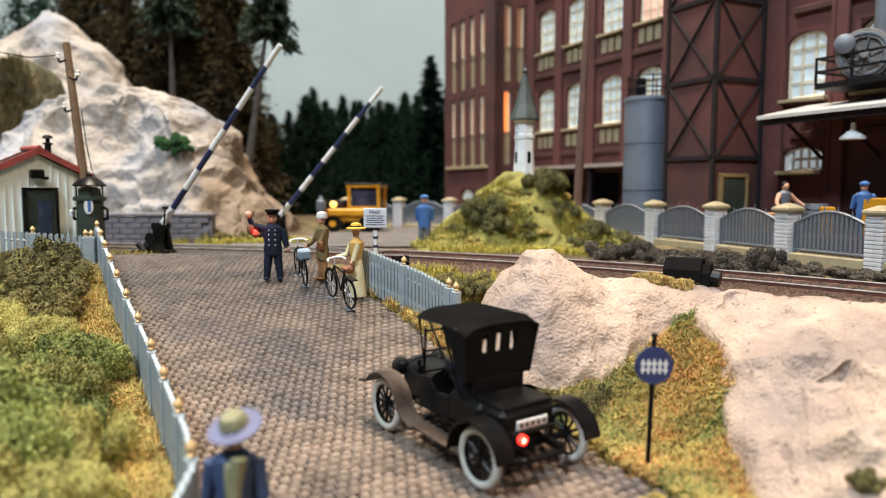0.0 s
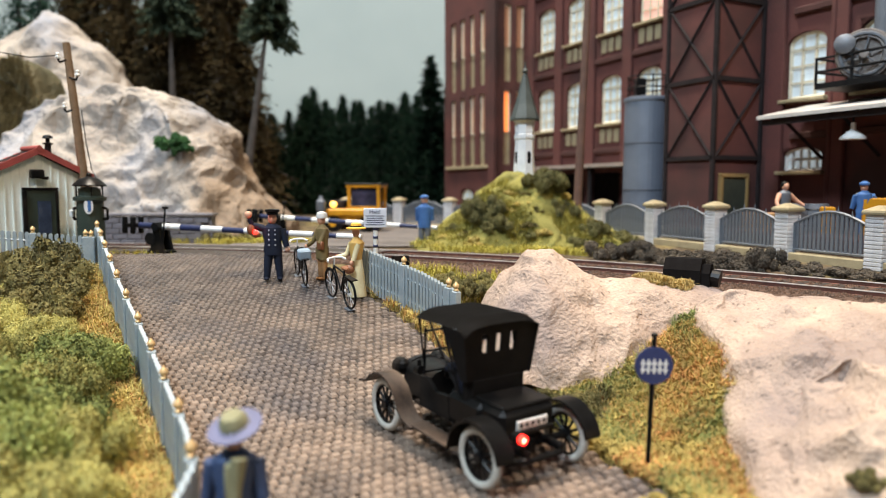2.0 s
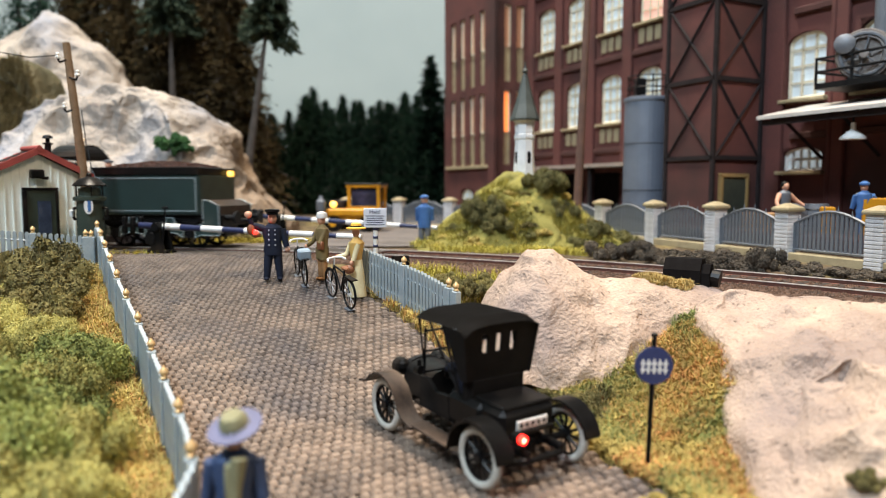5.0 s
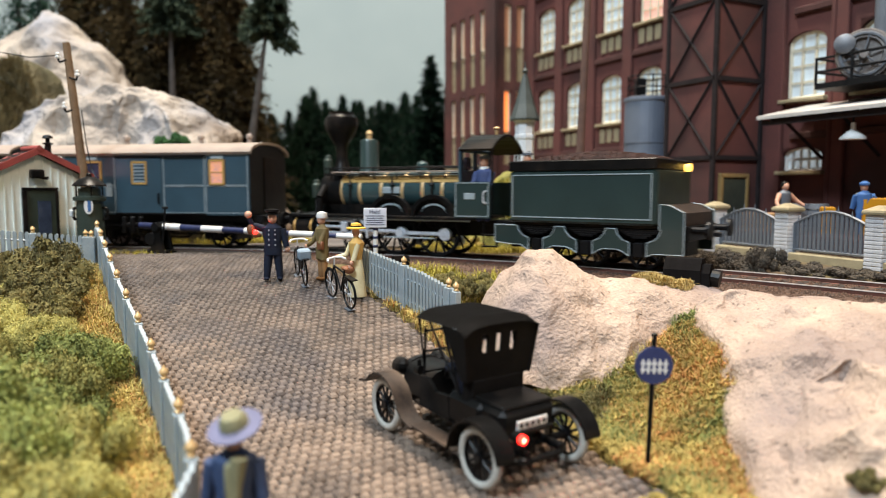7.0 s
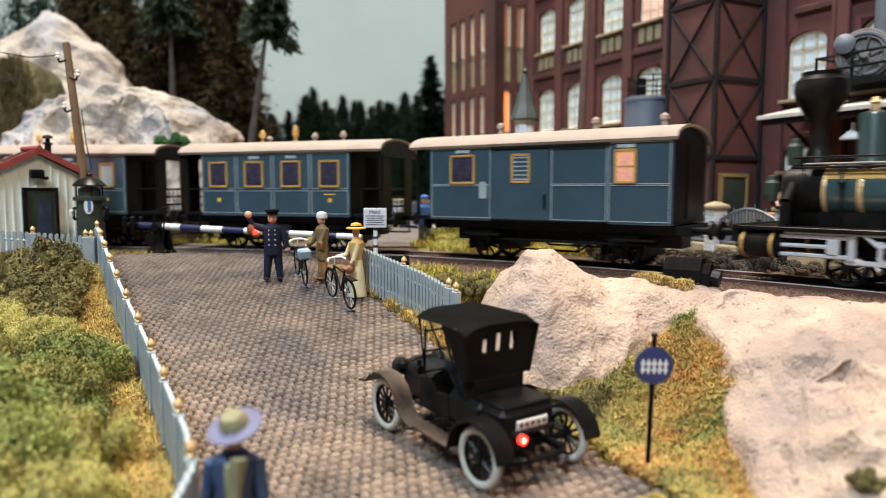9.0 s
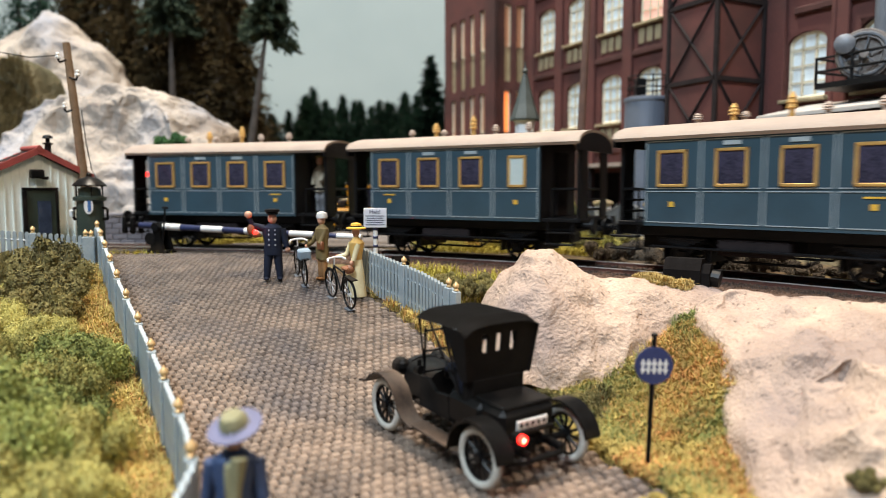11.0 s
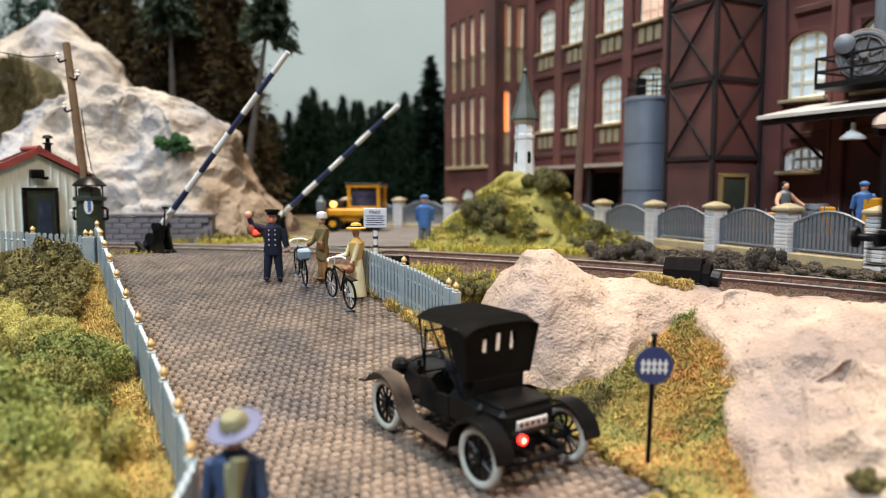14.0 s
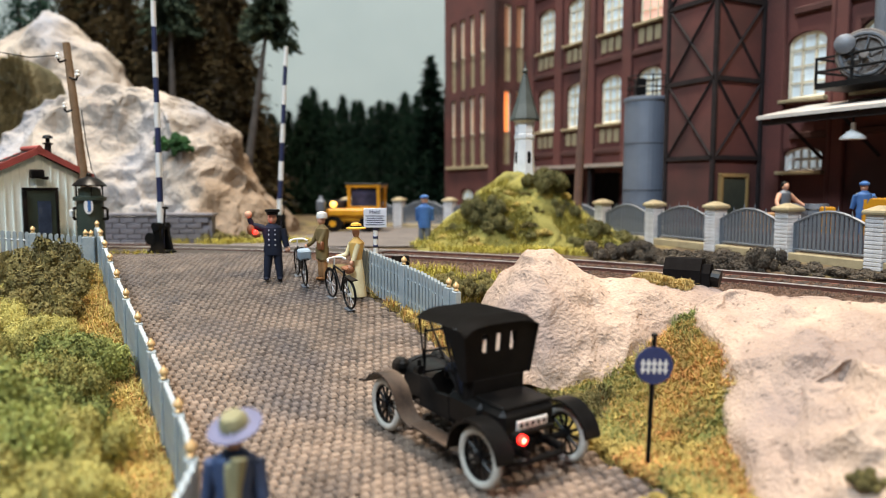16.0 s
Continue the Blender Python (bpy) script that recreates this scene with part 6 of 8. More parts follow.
figure("crossing_keeper_figurine", at(-5.0, 20.2, road_z(20.2) + 0.01, rz=8), pc, "miniature keeper in navy uniform raising an arm with a red lamp", mats)

mats = [CLOTH_KHAKI, SKIN, WHITE, LEATHER, mat("tan_stocking", (0.38, 0.20, 0.08), (0.28, 0.14, 0.05), 0.8)]
pc = body(0, 4, 1, 0.1, 0.09) + [("rod", 0, (-0.2, -0.02, 1.5), (-0.36, -0.15, 1.15), 0.1, 0.08), ("rod", 0, (-0.36, -0.15, 1.15), (-0.52, -0.28, 1.02), 0.07, 0.06), ("ball", 1, (-0.55, -0.3, 1.0), 0.07),
       ("rod", 0, (0.2, 0.0, 1.5), (0.2, -0.2, 1.1), 0.1, 0.08), ("rod", 0, (-0.1, 0, 0.62), (-0.12, 0, 1.0), 0.17, 0.17), ("rod", 0, (0.1, 0, 0.62), (0.12, 0, 1.0), 0.17, 0.17),
       ("lathe", 2, [(0.19, 1.86), (0.2, 1.92), (0.17, 2.02), (0.06, 2.06)], 14), ("box", 3, (0.16, -0.16, 1.05), (0.3, 0.14, 0.26), 0.03)]
figure("cyclist_figurine", at(-3.55, 20.2, road_z(20.2) + 0.01, rz=-50) @ Matrix.Diagonal((0.85, 0.85, 0.98, 1)), pc, "miniature cyclist in khaki with a white cap", mats)

mats = [CLOTH_CREAM, SKIN, HAT_YELLOW, BLACK, LEATHER, mat("yellow_blouse", (0.72, 0.46, 0.14), (0.6, 0.36, 0.1), 0.7)]
pc = [("lathe", 0, [(0.34, 0.02), (0.3, 0.3), (0.25, 0.7), (0.2, 1.0), (0.17, 1.05)], 16), ("lathe", 5, [(0.18, 1.02), (0.24, 1.3), (0.26, 1.48), (0.1, 1.62), (0.07, 1.68)], 14),
      ("ball", 1, (0, -0.02, 1.78), 0.14, (0.9, 1, 1.15)), ("rod", 0, (-0.2, 0, 1.45), (-0.32, -0.12, 1.15), 0.1, 0.075), ("rod", 0, (-0.32, -0.12, 1.15), (-0.56, -0.25, 1.1), 0.07, 0.06), ("ball", 1, (-0.6, -0.27, 1.1), 0.065),
      ("rod", 0, (0.12, -0.14, 1.45), (0.02, -0.3, 1.0), 0.1, 0.08), ("ball", 1, (-0.02, -0.34, 0.95), 0.07), ("ball", 4, (-0.1, -0.38, 0.78), 0.14, (1.4, 0.9, 0.9)),
      ("lathe", 2, [(0.33, 1.86), (0.33, 1.89), (0.2, 1.92), (0.17, 2.0), (0.06, 2.03)], 18), ("lathe", 3, [(0.212, 1.90), (0.205, 1.95)], 16)]
figure("lady_cyclist_figurine", at(-2.36, 18.7, road_z(18.7) + 0.01, rz=-18) @ Matrix.Diagonal((0.8, 0.8, 1, 1)), pc, "miniature lady in cream dress and yellow straw hat", mats)

mats = [mat("walker_blue", (0.05, 0.085, 0.19), (0.03, 0.05, 0.11), 0.7), SKIN, VIOLET, OLIVE, HAT_YELLOW]
pc = body(0, 0, 1) + [("rod", 0, (-0.26, 0, 1.5), (-0.36, 0.05, 1.0), 0.12, 0.09), ("rod", 0, (0.26, 0, 1.5), (0.36, -0.05, 1.0), 0.12, 0.09), ("ball", 1, (-0.37, 0.03, 0.9), 0.08), ("ball", 1, (0.37, -0.1, 0.9), 0.09),
      ("box", 3, (0.02, -0.24, 1.32), (0.2, 0.12, 0.5), 0.04),
      ("lathe", 2, [(0.345, -0.01), (0.35, 0.015), (0.2, 0.04), (0.1, 0.05)], 24, Matrix.Translation((0.02, -0.02, 1.95)) @ Matrix.Rotation(radians(20), 4, "X") @ Matrix.Rotation(radians(-10), 4, "Y")),
      ("lathe", 3, [(0.19, 0.0), (0.18, 0.1), (0.13, 0.17), (0.04, 0.19)], 16, Matrix.Translation((0.02, -0.03, 1.97)) @ Matrix.Rotation(radians(20), 4, "X") @ Matrix.Rotation(radians(-10), 4, "Y")),
      ("rod", 3, (0.1, -0.24, 1.62), (0.06, -0.26, 1.1), 0.11, 0.05)]
figure("walker_figurine", at(-2.37, 7.6, road_z(7.6), rz=6) @ Matrix.Scale(0.89, 4), pc, "miniature walker in navy coat and wide violet hat", mats)

mats = [CLOTH_BLUE, SKIN, GREY]
pc = body(0, 2, 1, 0.05) + [("rod", 0, (-0.26, 0, 1.5), (-0.3, -0.1, 1.0), 0.12, 0.09), ("rod", 0, (0.26, 0, 1.5), (0.3, -0.1, 1.0), 0.12, 0.09), ("lathe", 0, [(0.18, 1.9), (0.18, 1.98), (0.05, 2.04)], 12)]
figure("worker_figurine", at(-0.75, 27.9, -0.06, rz=170), pc, "miniature worker in bright blue jacket on the yard road", mats)
mats = [CLOTH_BLUE, SKIN, OLIVE]
pc = body(0, 0, 1) + [("rod", 0, (-0.26, 0, 1.5), (-0.5, -0.15, 1.2), 0.12, 0.09), ("rod", 0, (0.26, 0, 1.5), (0.36, -0.1, 1.0), 0.12, 0.09), ("box", 2, (0.08, -0.22, 1.3), (0.4, 0.2, 0.6), 0.08), ("lathe", 0, [(0.18, 1.9), (0.19, 1.98), (0.05, 2.06)], 12)]
figure("worker_figurine", at(14.25, 23.4, 0.66, rz=160) @ Matrix.Scale(0.88, 4), pc, "miniature worker in blue overalls with a pack on the ramp", mats)
mats = [GREY, SKIN, BLACK]
pc = body(0, 2, 1) + [("rod", 1, (-0.26, 0, 1.5), (-0.5, -0.1, 1.2), 0.1, 0.08), ("rod", 1, (-0.5, -0.1, 1.2), (-0.55, -0.3, 0.95), 0.08, 0.06), ("rod", 1, (0.26, 0, 1.5), (0.52, -0.1, 1.25), 0.1, 0.08), ("rod", 1, (0.52, -0.1, 1.25), (0.72, -0.3, 1.05), 0.08, 0.06), ("ball", 2, (0, 0.02, 1.88), 0.15)]
figure("worker_figurine", at(12.3, 24.9, 0.66, rz=20) @ Matrix.Scale(0.9, 4), pc, "miniature bare-armed worker in grey vest on the ramp", mats)
# riders of the train
mats = [mat("driver_blue", (0.07, 0.10, 0.24), (0.04, 0.06, 0.15), 0.7, scale=300, bump=0.2), SKIN, GREY, WHITE]
pc = body(0, 0, 1) + [("lathe", 3, [(0.16, 1.6), (0.14, 1.68), (0.08, 1.71)], 10), ("rod", 0, (-0.26, 0, 1.5), (-0.3, -0.2, 1.1), 0.11, 0.09), ("rod", 0, (0.26, 0, 1.5), (0.3, -0.2, 1.1), 0.11, 0.09), ("lathe", 2, [(0.18, 1.93), (0.18, 2.0), (0.05, 2.04)], 12)]
d1 = figure("driver_figurine", at(0, 0), pc, "miniature engine driver in blue shirt and pale cap in the cab", mats)
d2 = copy_thing(d1, at(0, 0))
tagged(d2, "miniature fireman in blue standing on the tender")
mats = [mat("beige_cloth", (0.42, 0.36, 0.26), (0.27, 0.23, 0.17), 0.8, scale=300, bump=0.2), SKIN, CLOTH_KHAKI, mat("grey_cloth", (0.30, 0.31, 0.33), (0.2, 0.2, 0.22), 0.8, scale=300, bump=0.2)]
d3 = figure("guard_figurine", at(0, 0), [("rod", 3, (-0.09, 0, 0.06), (-0.08, 0, 0.95), 0.08, 0.12), ("rod", 3, (0.09, 0.03, 0.06), (0.08, 0, 0.95), 0.08, 0.12), ("lathe", 0, [(0.19, 0.75), (0.2, 0.9), (0.17, 1.1), (0.21, 1.4), (0.2, 1.55), (0.1, 1.66), (0.06, 1.72)], 14), ("ball", 1, (0, -0.02, 1.82), 0.13, (0.9, 1, 1.15)), ("rod", 0, (-0.19, 0, 1.5), (-0.24, -0.1, 1.0), 0.085, 0.07), ("rod", 0, (0.19, 0, 1.5), (0.16, -0.22, 1.1), 0.085, 0.07), ("lathe", 2, [(0.15, 1.93), (0.17, 1.98), (0.05, 2.04)], 12)],
            "miniature guard in beige jacket and grey trousers on the end platform", mats)
STACK += [(d1, 26.2, -0.8, 1.2), (d2, 27.4, -0.2, 1.3), (d3, -12.0, -0.6, 1.36)]


# ---- bicycles ----
def bicycle(m, label, frame_mat, bag=None):
    t = thing("bicycle", m, label, "bicycle", "bicycles at the crossing")
    for x in (0, 1.18):
        bm = B()
        ring_of(bm, (0, 0, 0), 0.37, 0.028, "Y", 28, 6)
        w = part("wheel", bm, BLACK, t, "black tyre", m=at(x, 0, 0.4))
        bm = B()
        for k in range(10):
            a = 2 * math.pi * k / 10
            rod(bm, (0, 0.02 * (-1) ** k, 0), (0.36 * math.cos(a), 0, 0.36 * math.sin(a)), 0.007, seg=4)
        rod(bm, (0, -0.05, 0), (0, 0.05, 0), 0.035, seg=8)
        part("spokes", bm, CHROME, w)
    bm = B()
    tube(bm, [(0, 0, 0.4), (0.28, 0, 0.9), (0.95, 0, 0.95), (0.52, 0, 0.36), (0.28, 0, 0.9)], 0.025)
    tube(bm, [(0, 0, 0.4), (0.52, 0, 0.36)], 0.022)
    tube(bm, [(0.95, 0, 0.95), (1.18, 0, 0.4)], 0.024)
    tube(bm, [(0.28, 0, 0.9), (0.25, 0, 1.02)], 0.022)
    part("frame", bm, frame_mat, t)
    bm = B()
    tube(bm, [(0.92, 0, 0.92), (0.9, 0, 1.16)], 0.022)
    tube(bm, [(0.72, -0.26, 1.14), (0.86, -0.2, 1.17), (0.92, 0, 1.18), (0.86, 0.2, 1.17), (0.72, 0.26, 1.14)], 0.03)
    part("handlebar", bm, WHITE, t, "pale handlebar")
    bm = B()
    ball(bm, (0.22, 0, 1.04), 0.11, (1.4, 0.8, 0.45))
    part("saddle", bm, bag or BLACK, t)
    for x in (0, 1.18):
        bm = B()
        pts = [(x + 0.42 * math.cos(a), 0, 0.4 + 0.42 * math.sin(a)) for a in [math.pi * (0.1 + 0.9 * k / 8) for k in range(9)]]
        tube(bm, pts, 0.022, 4)
        part("mudguard", bm, BLACK, t)
    bm = B()
    box(bm, (-0.12, 0, 0.85), (0.5, 0.16, 0.03))
    part("carrier", bm, BLACK, t)
    bm = B()
    ring_of(bm, (0.52, -0.05, 0.36), 0.09, 0.015, "Y", 12, 4)
    rod(bm, (0.52, -0.12, 0.36), (0.56, -0.14, 0.22), 0.02, seg=4)
    part("crank", bm, CHROME, t)
    for x in (0.0, 1.18):
        bm = B()
        box(bm, (x, 0.0, -0.005), (0.3, 0.2, 0.03), 0.01)
        part("stand", bm, GREY, t, "small grey base plate")
    return t


def on_slope(x, y, rz):
    return at(x, y, road_z(y) + 0.03) @ pose(0, 0, 0, 9, 0, 0) @ pose(0, 0, 0, 0, 0, rz)


bicycle(on_slope(-2.42, 17.7, 122), "black bicycle with brown saddle held by the lady", BLACK, LEATHER)
bk2 = bicycle(on_slope(-3.95, 19.6, 112), "black bicycle with a small pale basket", BLACK)
bm = B()
box(bm, (-0.08, 0, 0.95), (0.34, 0.36, 0.28), 0.04)
part("basket", bm, mat("pale_blue_basket", (0.28, 0.36, 0.44), (0.18, 0.25, 0.32), 0.7), bk2)


# ---- the car ----
car = thing("vintage_car", at(1.22, 10.1, road_z(10.1) + 0.02, rz=125.3) @ pose(0, 0, 0, 0, -2.6, 0), "black vintage open car with folding top and white tyres", "car")
WB, TR, WR = 2.6, 0.86, 0.465
for x in (0, WB):
    for sy in (-1, 1):
        bm = B()
        ring_of(bm, (0, 0, 0), WR - 0.07, 0.072, "Y", 40, 10)
        w = part("wheel", bm, TYRE, car, "pale rubber tyre", smooth=True, m=at(x, sy * TR, WR))
        bm = B()
        ring_of(bm, (0, 0, 0), WR - 0.145, 0.022, "Y", 32, 5, 2.0)
        for k in range(12):
            a = 2 * math.pi * k / 12
            rod(bm, (0, 0, 0), (0.3 * math.cos(a), 0, 0.3 * math.sin(a)), 0.024, seg=5)
        part("rim", bm, BLACK, w, "black spoked rim")
        bm = B()
        rod(bm, (0, -0.07, 0), (0, 0.07, 0), 0.075, seg=14)
        part("hub", bm, IRON, w)
bm = B()
rod(bm, (0, -TR, WR), (0, TR, WR), 0.06)
rod(bm, (WB, -TR, WR), (WB, TR, WR), 0.05)
ball(bm, (0, 0, WR), 0.17)
part("axle", bm, BLACK, car)
bm = B()
for sy in (-0.32, 0.32):
    box(bm, (1.2, sy, 0.52), (3.3, 0.1, 0.12), 0.02)
part("chassis", bm, BLACK, car)
bm = B()
box(bm, (1.2, 0, 0.58), (2.0, 1.15, 0.06), 0.02)
box(bm, (0.78, 0, 0.82), (0.85, 1.22, 0.5), 0.08)
prism(bm, [(1.1, 0.6), (1.95, 0.6), (1.95, 1.1), (1.75, 1.12), (1.5, 0.95), (1.15, 0.98)], -0.62, -0.55)
prism(bm, [(1.1, 0.6), (1.95, 0.6), (1.95, 1.1), (1.75, 1.12), (1.5, 0.95), (1.15, 0.98)], 0.55, 0.62)
part("body", bm, BLACK, car, "black body tub")
bm = B()
xprism(bm, arched(0.42, 0.6, 0.95, 1.14, 8), 1.95, 2.75)
part("bonnet", bm, BLACK, car, "black bonnet", smooth=True)
bm = B()
xprism(bm, arched(0.36, 0.5, 1.0, 1.16, 8), 2.75, 2.86)
part("radiator", bm, IRON, car)
bm = B()
box(bm, (0.30, 0, 0.86), (0.78, 1.10, 0.46), 0.09)
box(bm, (0.30, 0, 1.10), (0.68, 0.98, 0.06), 0.025)
part("luggage_deck", bm, BLACK, car, "black rear deck with a raised lid")
bm = B()
box(bm, (0.78, 0, 1.16), (0.26, 1.16, 0.5), 0.08)
box(bm, (1.02, 0, 1.0), (0.46, 1.05, 0.16), 0.06)
part("seat", bm, FOLD, car, "black padded seat")
# folding top: cambered roof, curtain with three panes, quarters
bm = B()
rows = []
for k in range(13):
    q = k / 12
    x = 0.56 + 1.34 * q
    sag = 0.10 * smooth_step((0.16 - q) / 0.16) + 0.05 * q
    row = []
    for i in range(13):
        a = -1 + i / 6
        row.append(bm.verts.new((x, 0.77 * a, 2.32 - sag - 0.15 * abs(a) ** 4.5 - 0.012 * math.sin(q * 15) ** 2 * (1 - abs(a)))))
    rows.append(row)
for a, b in zip(rows, rows[1:]):
    for i in range(12):
        bm.faces.new((a[i], a[i + 1], b[i + 1], b[i]))
bmesh.ops.solidify(bm, geom=bm.faces[:], thickness=0.05)
part("top", bm, FOLD, car, "black leathercloth top with rounded corners", smooth=True)
bm = holed_plate([-0.74, -0.31, -0.19, -0.01, 0.11, 0.28, 0.40, 0.74], [1.34, 1.76, 2.05, 2.22], [(1, 1), (3, 1), (5, 1)], 0.05)
for v in bm.verts:
    v.co.y *= 0.84 + 0.16 * (v.co.z - 1.34) / 0.88
    if v.co.z > 2.2:
        v.co.z -= 0.10 * abs(v.co.y / 0.74) ** 4
    v.co.x += 0.66 - 0.06 * (v.co.z - 1.34)
part("rear_curtain", bm, FOLD, car, "black rear curtain with three slots")
for sy in (-1, 1):
    bm = B()
    prism(bm, [(0.64, 1.34), (0.80, 1.34), (0.95, 1.7), (1.12, 2.14), (0.60, 2.12)], -0.025, 0.025)
    for v in bm.verts:
        v.co.y += sy * (0.62 + 0.12 * (v.co.z - 1.34) / 0.8)
    part("side_curtain", bm, FOLD, car)
    bm = B()
    tube(bm, [(0.85, sy * 0.62, 1.1), (1.22, sy * 0.70, 2.12)], 0.022)
    tube(bm, [(0.85, sy * 0.62, 1.1), (1.6, sy * 0.70, 2.12)], 0.018)
    tube(bm, [(1.95, sy * 0.52, 1.12), (1.95, sy * 0.66, 2.1)], 0.02)
    part("top_bow", bm, IRON, car)
    # wings
    for x0, long in ((0, 0.62), (WB, 0.62)):
        pts = []
        for k in range(11):
            a = math.pi * (0.02 + 0.9 * k / 10)
            pts.append((x0 + (WR + 0.12) * math.cos(a), WR + (WR + 0.1) * math.sin(a)))
        if x0:
            pts = [(x0 + 0.72, WR + 0.28)] + pts[2:] + [(x0 - 0.75, 0.46), (x0 - 1.0, 0.4)]
        else:
            pts = [(0.62, 0.42)] + pts
        outer = pts
        inner = [(a, b - 0.04) for a, b in reversed(pts)]
        bm = B()
        prism(bm, outer + inner, sy * TR - 0.17, sy * TR + 0.17)
        part("mudguard", bm, BROWN if x0 else BLACK, car, "dusty brown front wing" if x0 else "black rear wing", smooth=True)
    bm = B()
    box(bm, (1.1, sy * 0.82, 0.40), (1.2, 0.32, 0.04), 0.01)
    part("running_board", bm, BROWN, car, "dusty running board")
    bm = B()
    rod(bm, (2.85, sy * 0.4, 1.0), (2.98, sy * 0.4, 1.0), 0.15, seg=16)
    ball(bm, (2.85, sy * 0.4, 1.0), 0.15)
    part("headlight", bm, BLACK, car, "black headlight")
    bm = B()
    rod(bm, (1.98, sy * 0.58, 1.18), (2.1, sy * 0.58, 1.18), 0.08, seg=12)
    rod(bm, (2.04, sy * 0.58, 1.24), (2.04, sy * 0.58, 1.36), 0.04, seg=8)
    part("side_lamp", bm, BLACK, car)
bm = B()
for z in (1.15, 1.5, 1.85):
    rod(bm, (1.97, -0.52, z), (1.97, 0.52, z), 0.022, seg=6)
for y in (-0.52, 0.52):
    rod(bm, (1.97, y, 1.1), (1.97, y, 1.9), 0.022, seg=6)
part("windscreen_frame", bm, IRON, car, "thin dark windscreen frame")
bm = B()
ring_of(bm, (0, 0, 0), 0.2, 0.02, "X", 24, 6)
for k in range(4):
    a = math.pi * k / 2
    rod(bm, (0, 0, 0), (0, 0.2 * math.cos(a), 0.2 * math.sin(a)), 0.015, seg=4)
rod(bm, (0, 0, 0), (0.5, 0, -0.1), 0.02, seg=6)
part("steering_wheel", bm, BLACK, car, m=at(1.45, 0.25, 1.28, ry=-35))
bm = B()
box(bm, (-0.22, 0.08, 0.90), (0.03, 0.60, 0.14), 0.01)
plate = part("plate", bm, WHITE, car, "white rear plate")
for k in range(5):
    bm = B()
    box(bm, (-0.24, -0.14 + k * 0.11, 0.90), (0.01, 0.05, 0.05))
    part("bar", bm, BLACK, plate)
bm = B()
rod(bm, (-0.42, 0.47, 0.80), (-0.49, 0.47, 0.80), 0.07, seg=16)
tl = part("tail_light", bm, RED_GLOW, car, "glowing red tail light")
bm = B()
ball(bm, (-0.485, 0.47, 0.80), 0.034, (0.5, 1, 1))
part("bulb", bm, mat("hot_bulb", (1.0, 0.62, 0.34), (1.0, 0.5, 0.25), 0.3, bump=0.0, glow=7.0), tl)
bm = B()
rod(bm, (-0.3, 0.47, 0.80), (-0.42, 0.47, 0.80), 0.085, seg=14)
box(bm, (-0.26, 0.1, 0.80), (0.06, 0.8, 0.05))
tube(bm, [(-0.1, -0.7, 0.35), (-0.45, -0.3, 0.45), (-0.45, 0.3, 0.45), (-0.1, 0.7, 0.35)], 0.05)
part("lamp_holder", bm, BLACK, car)
pc = [("lathe", 0, [(0.26, 0), (0.28, 0.3), (0.3, 0.5), (0.1, 0.66)], 12), ("ball", 1, (0, 0, 0.8), 0.15), ("lathe", 2, [(0.2, 0.86), (0.2, 0.9), (0.14, 0.93), (0.12, 1.02), (0.03, 1.04)], 12),
      ("rod", 0, (0.25, 0, 0.45), (0.3, 0.35, 0.25), 0.09, 0.07), ("rod", 0, (-0.25, 0, 0.45), (-0.2, 0.4, 0.3), 0.09, 0.07)]
figure("motorist_figurine", at(1.22, 10.1, road_z(10.1) + 0.02, rz=125.3) @ pose(0, 0, 0, 0, -2.6, 0) @ at(0.98, 0.25, 1.06, rz=-90), pc, "miniature motorist in navy sitting in the car", [CLOTH_NAVY, SKIN, GREY])


# ---- factory fence ----
gate_fence = thing("factory_fence", at(0, 0), "grey arched iron fence panels between white brick posts", "fence")
POSTS = [(13.6, 16.4), (12.4, 19.5), (11.3, 22.6), (10.2, 25.8), (8.95, 29.2), (7.5, 32.4), (5.6, 35.4), (3.2, 37.8), (0.4, 39.6), (-2.6, 41.0), (-5.8, 42.0)]
bm = B()
box(bm, (0, 0, 0.8), (0.5, 0.5, 1.6))
core = mesh_of("post", bm, WHITE_BRICK)
bm = B()
box(bm, (0, 0, 0), (0.56, 0.56, 0.105), 0.012)
course = mesh_of("brick_course", bm, WHITE_BRICK)
bm = B()
lathe(bm, [(0.48, 0), (0.5, 0.06), (0.48, 0.12), (0.1, 0.26)], 4, Matrix.Rotation(radians(45), 4, "Z"))
cap = mesh_of("cap", bm, SANDSTONE)
bm = B()
box(bm, (0, 0, 0), (0.1, 0.05, 1.0))
bar = mesh_of("bar", bm, GREY)
bm = B()
rod(bm, (0, 0, 0), (0, 0, 0.18), 0.035, 0.005, seg=5)
spike = mesh_of("spike", bm, GREY)
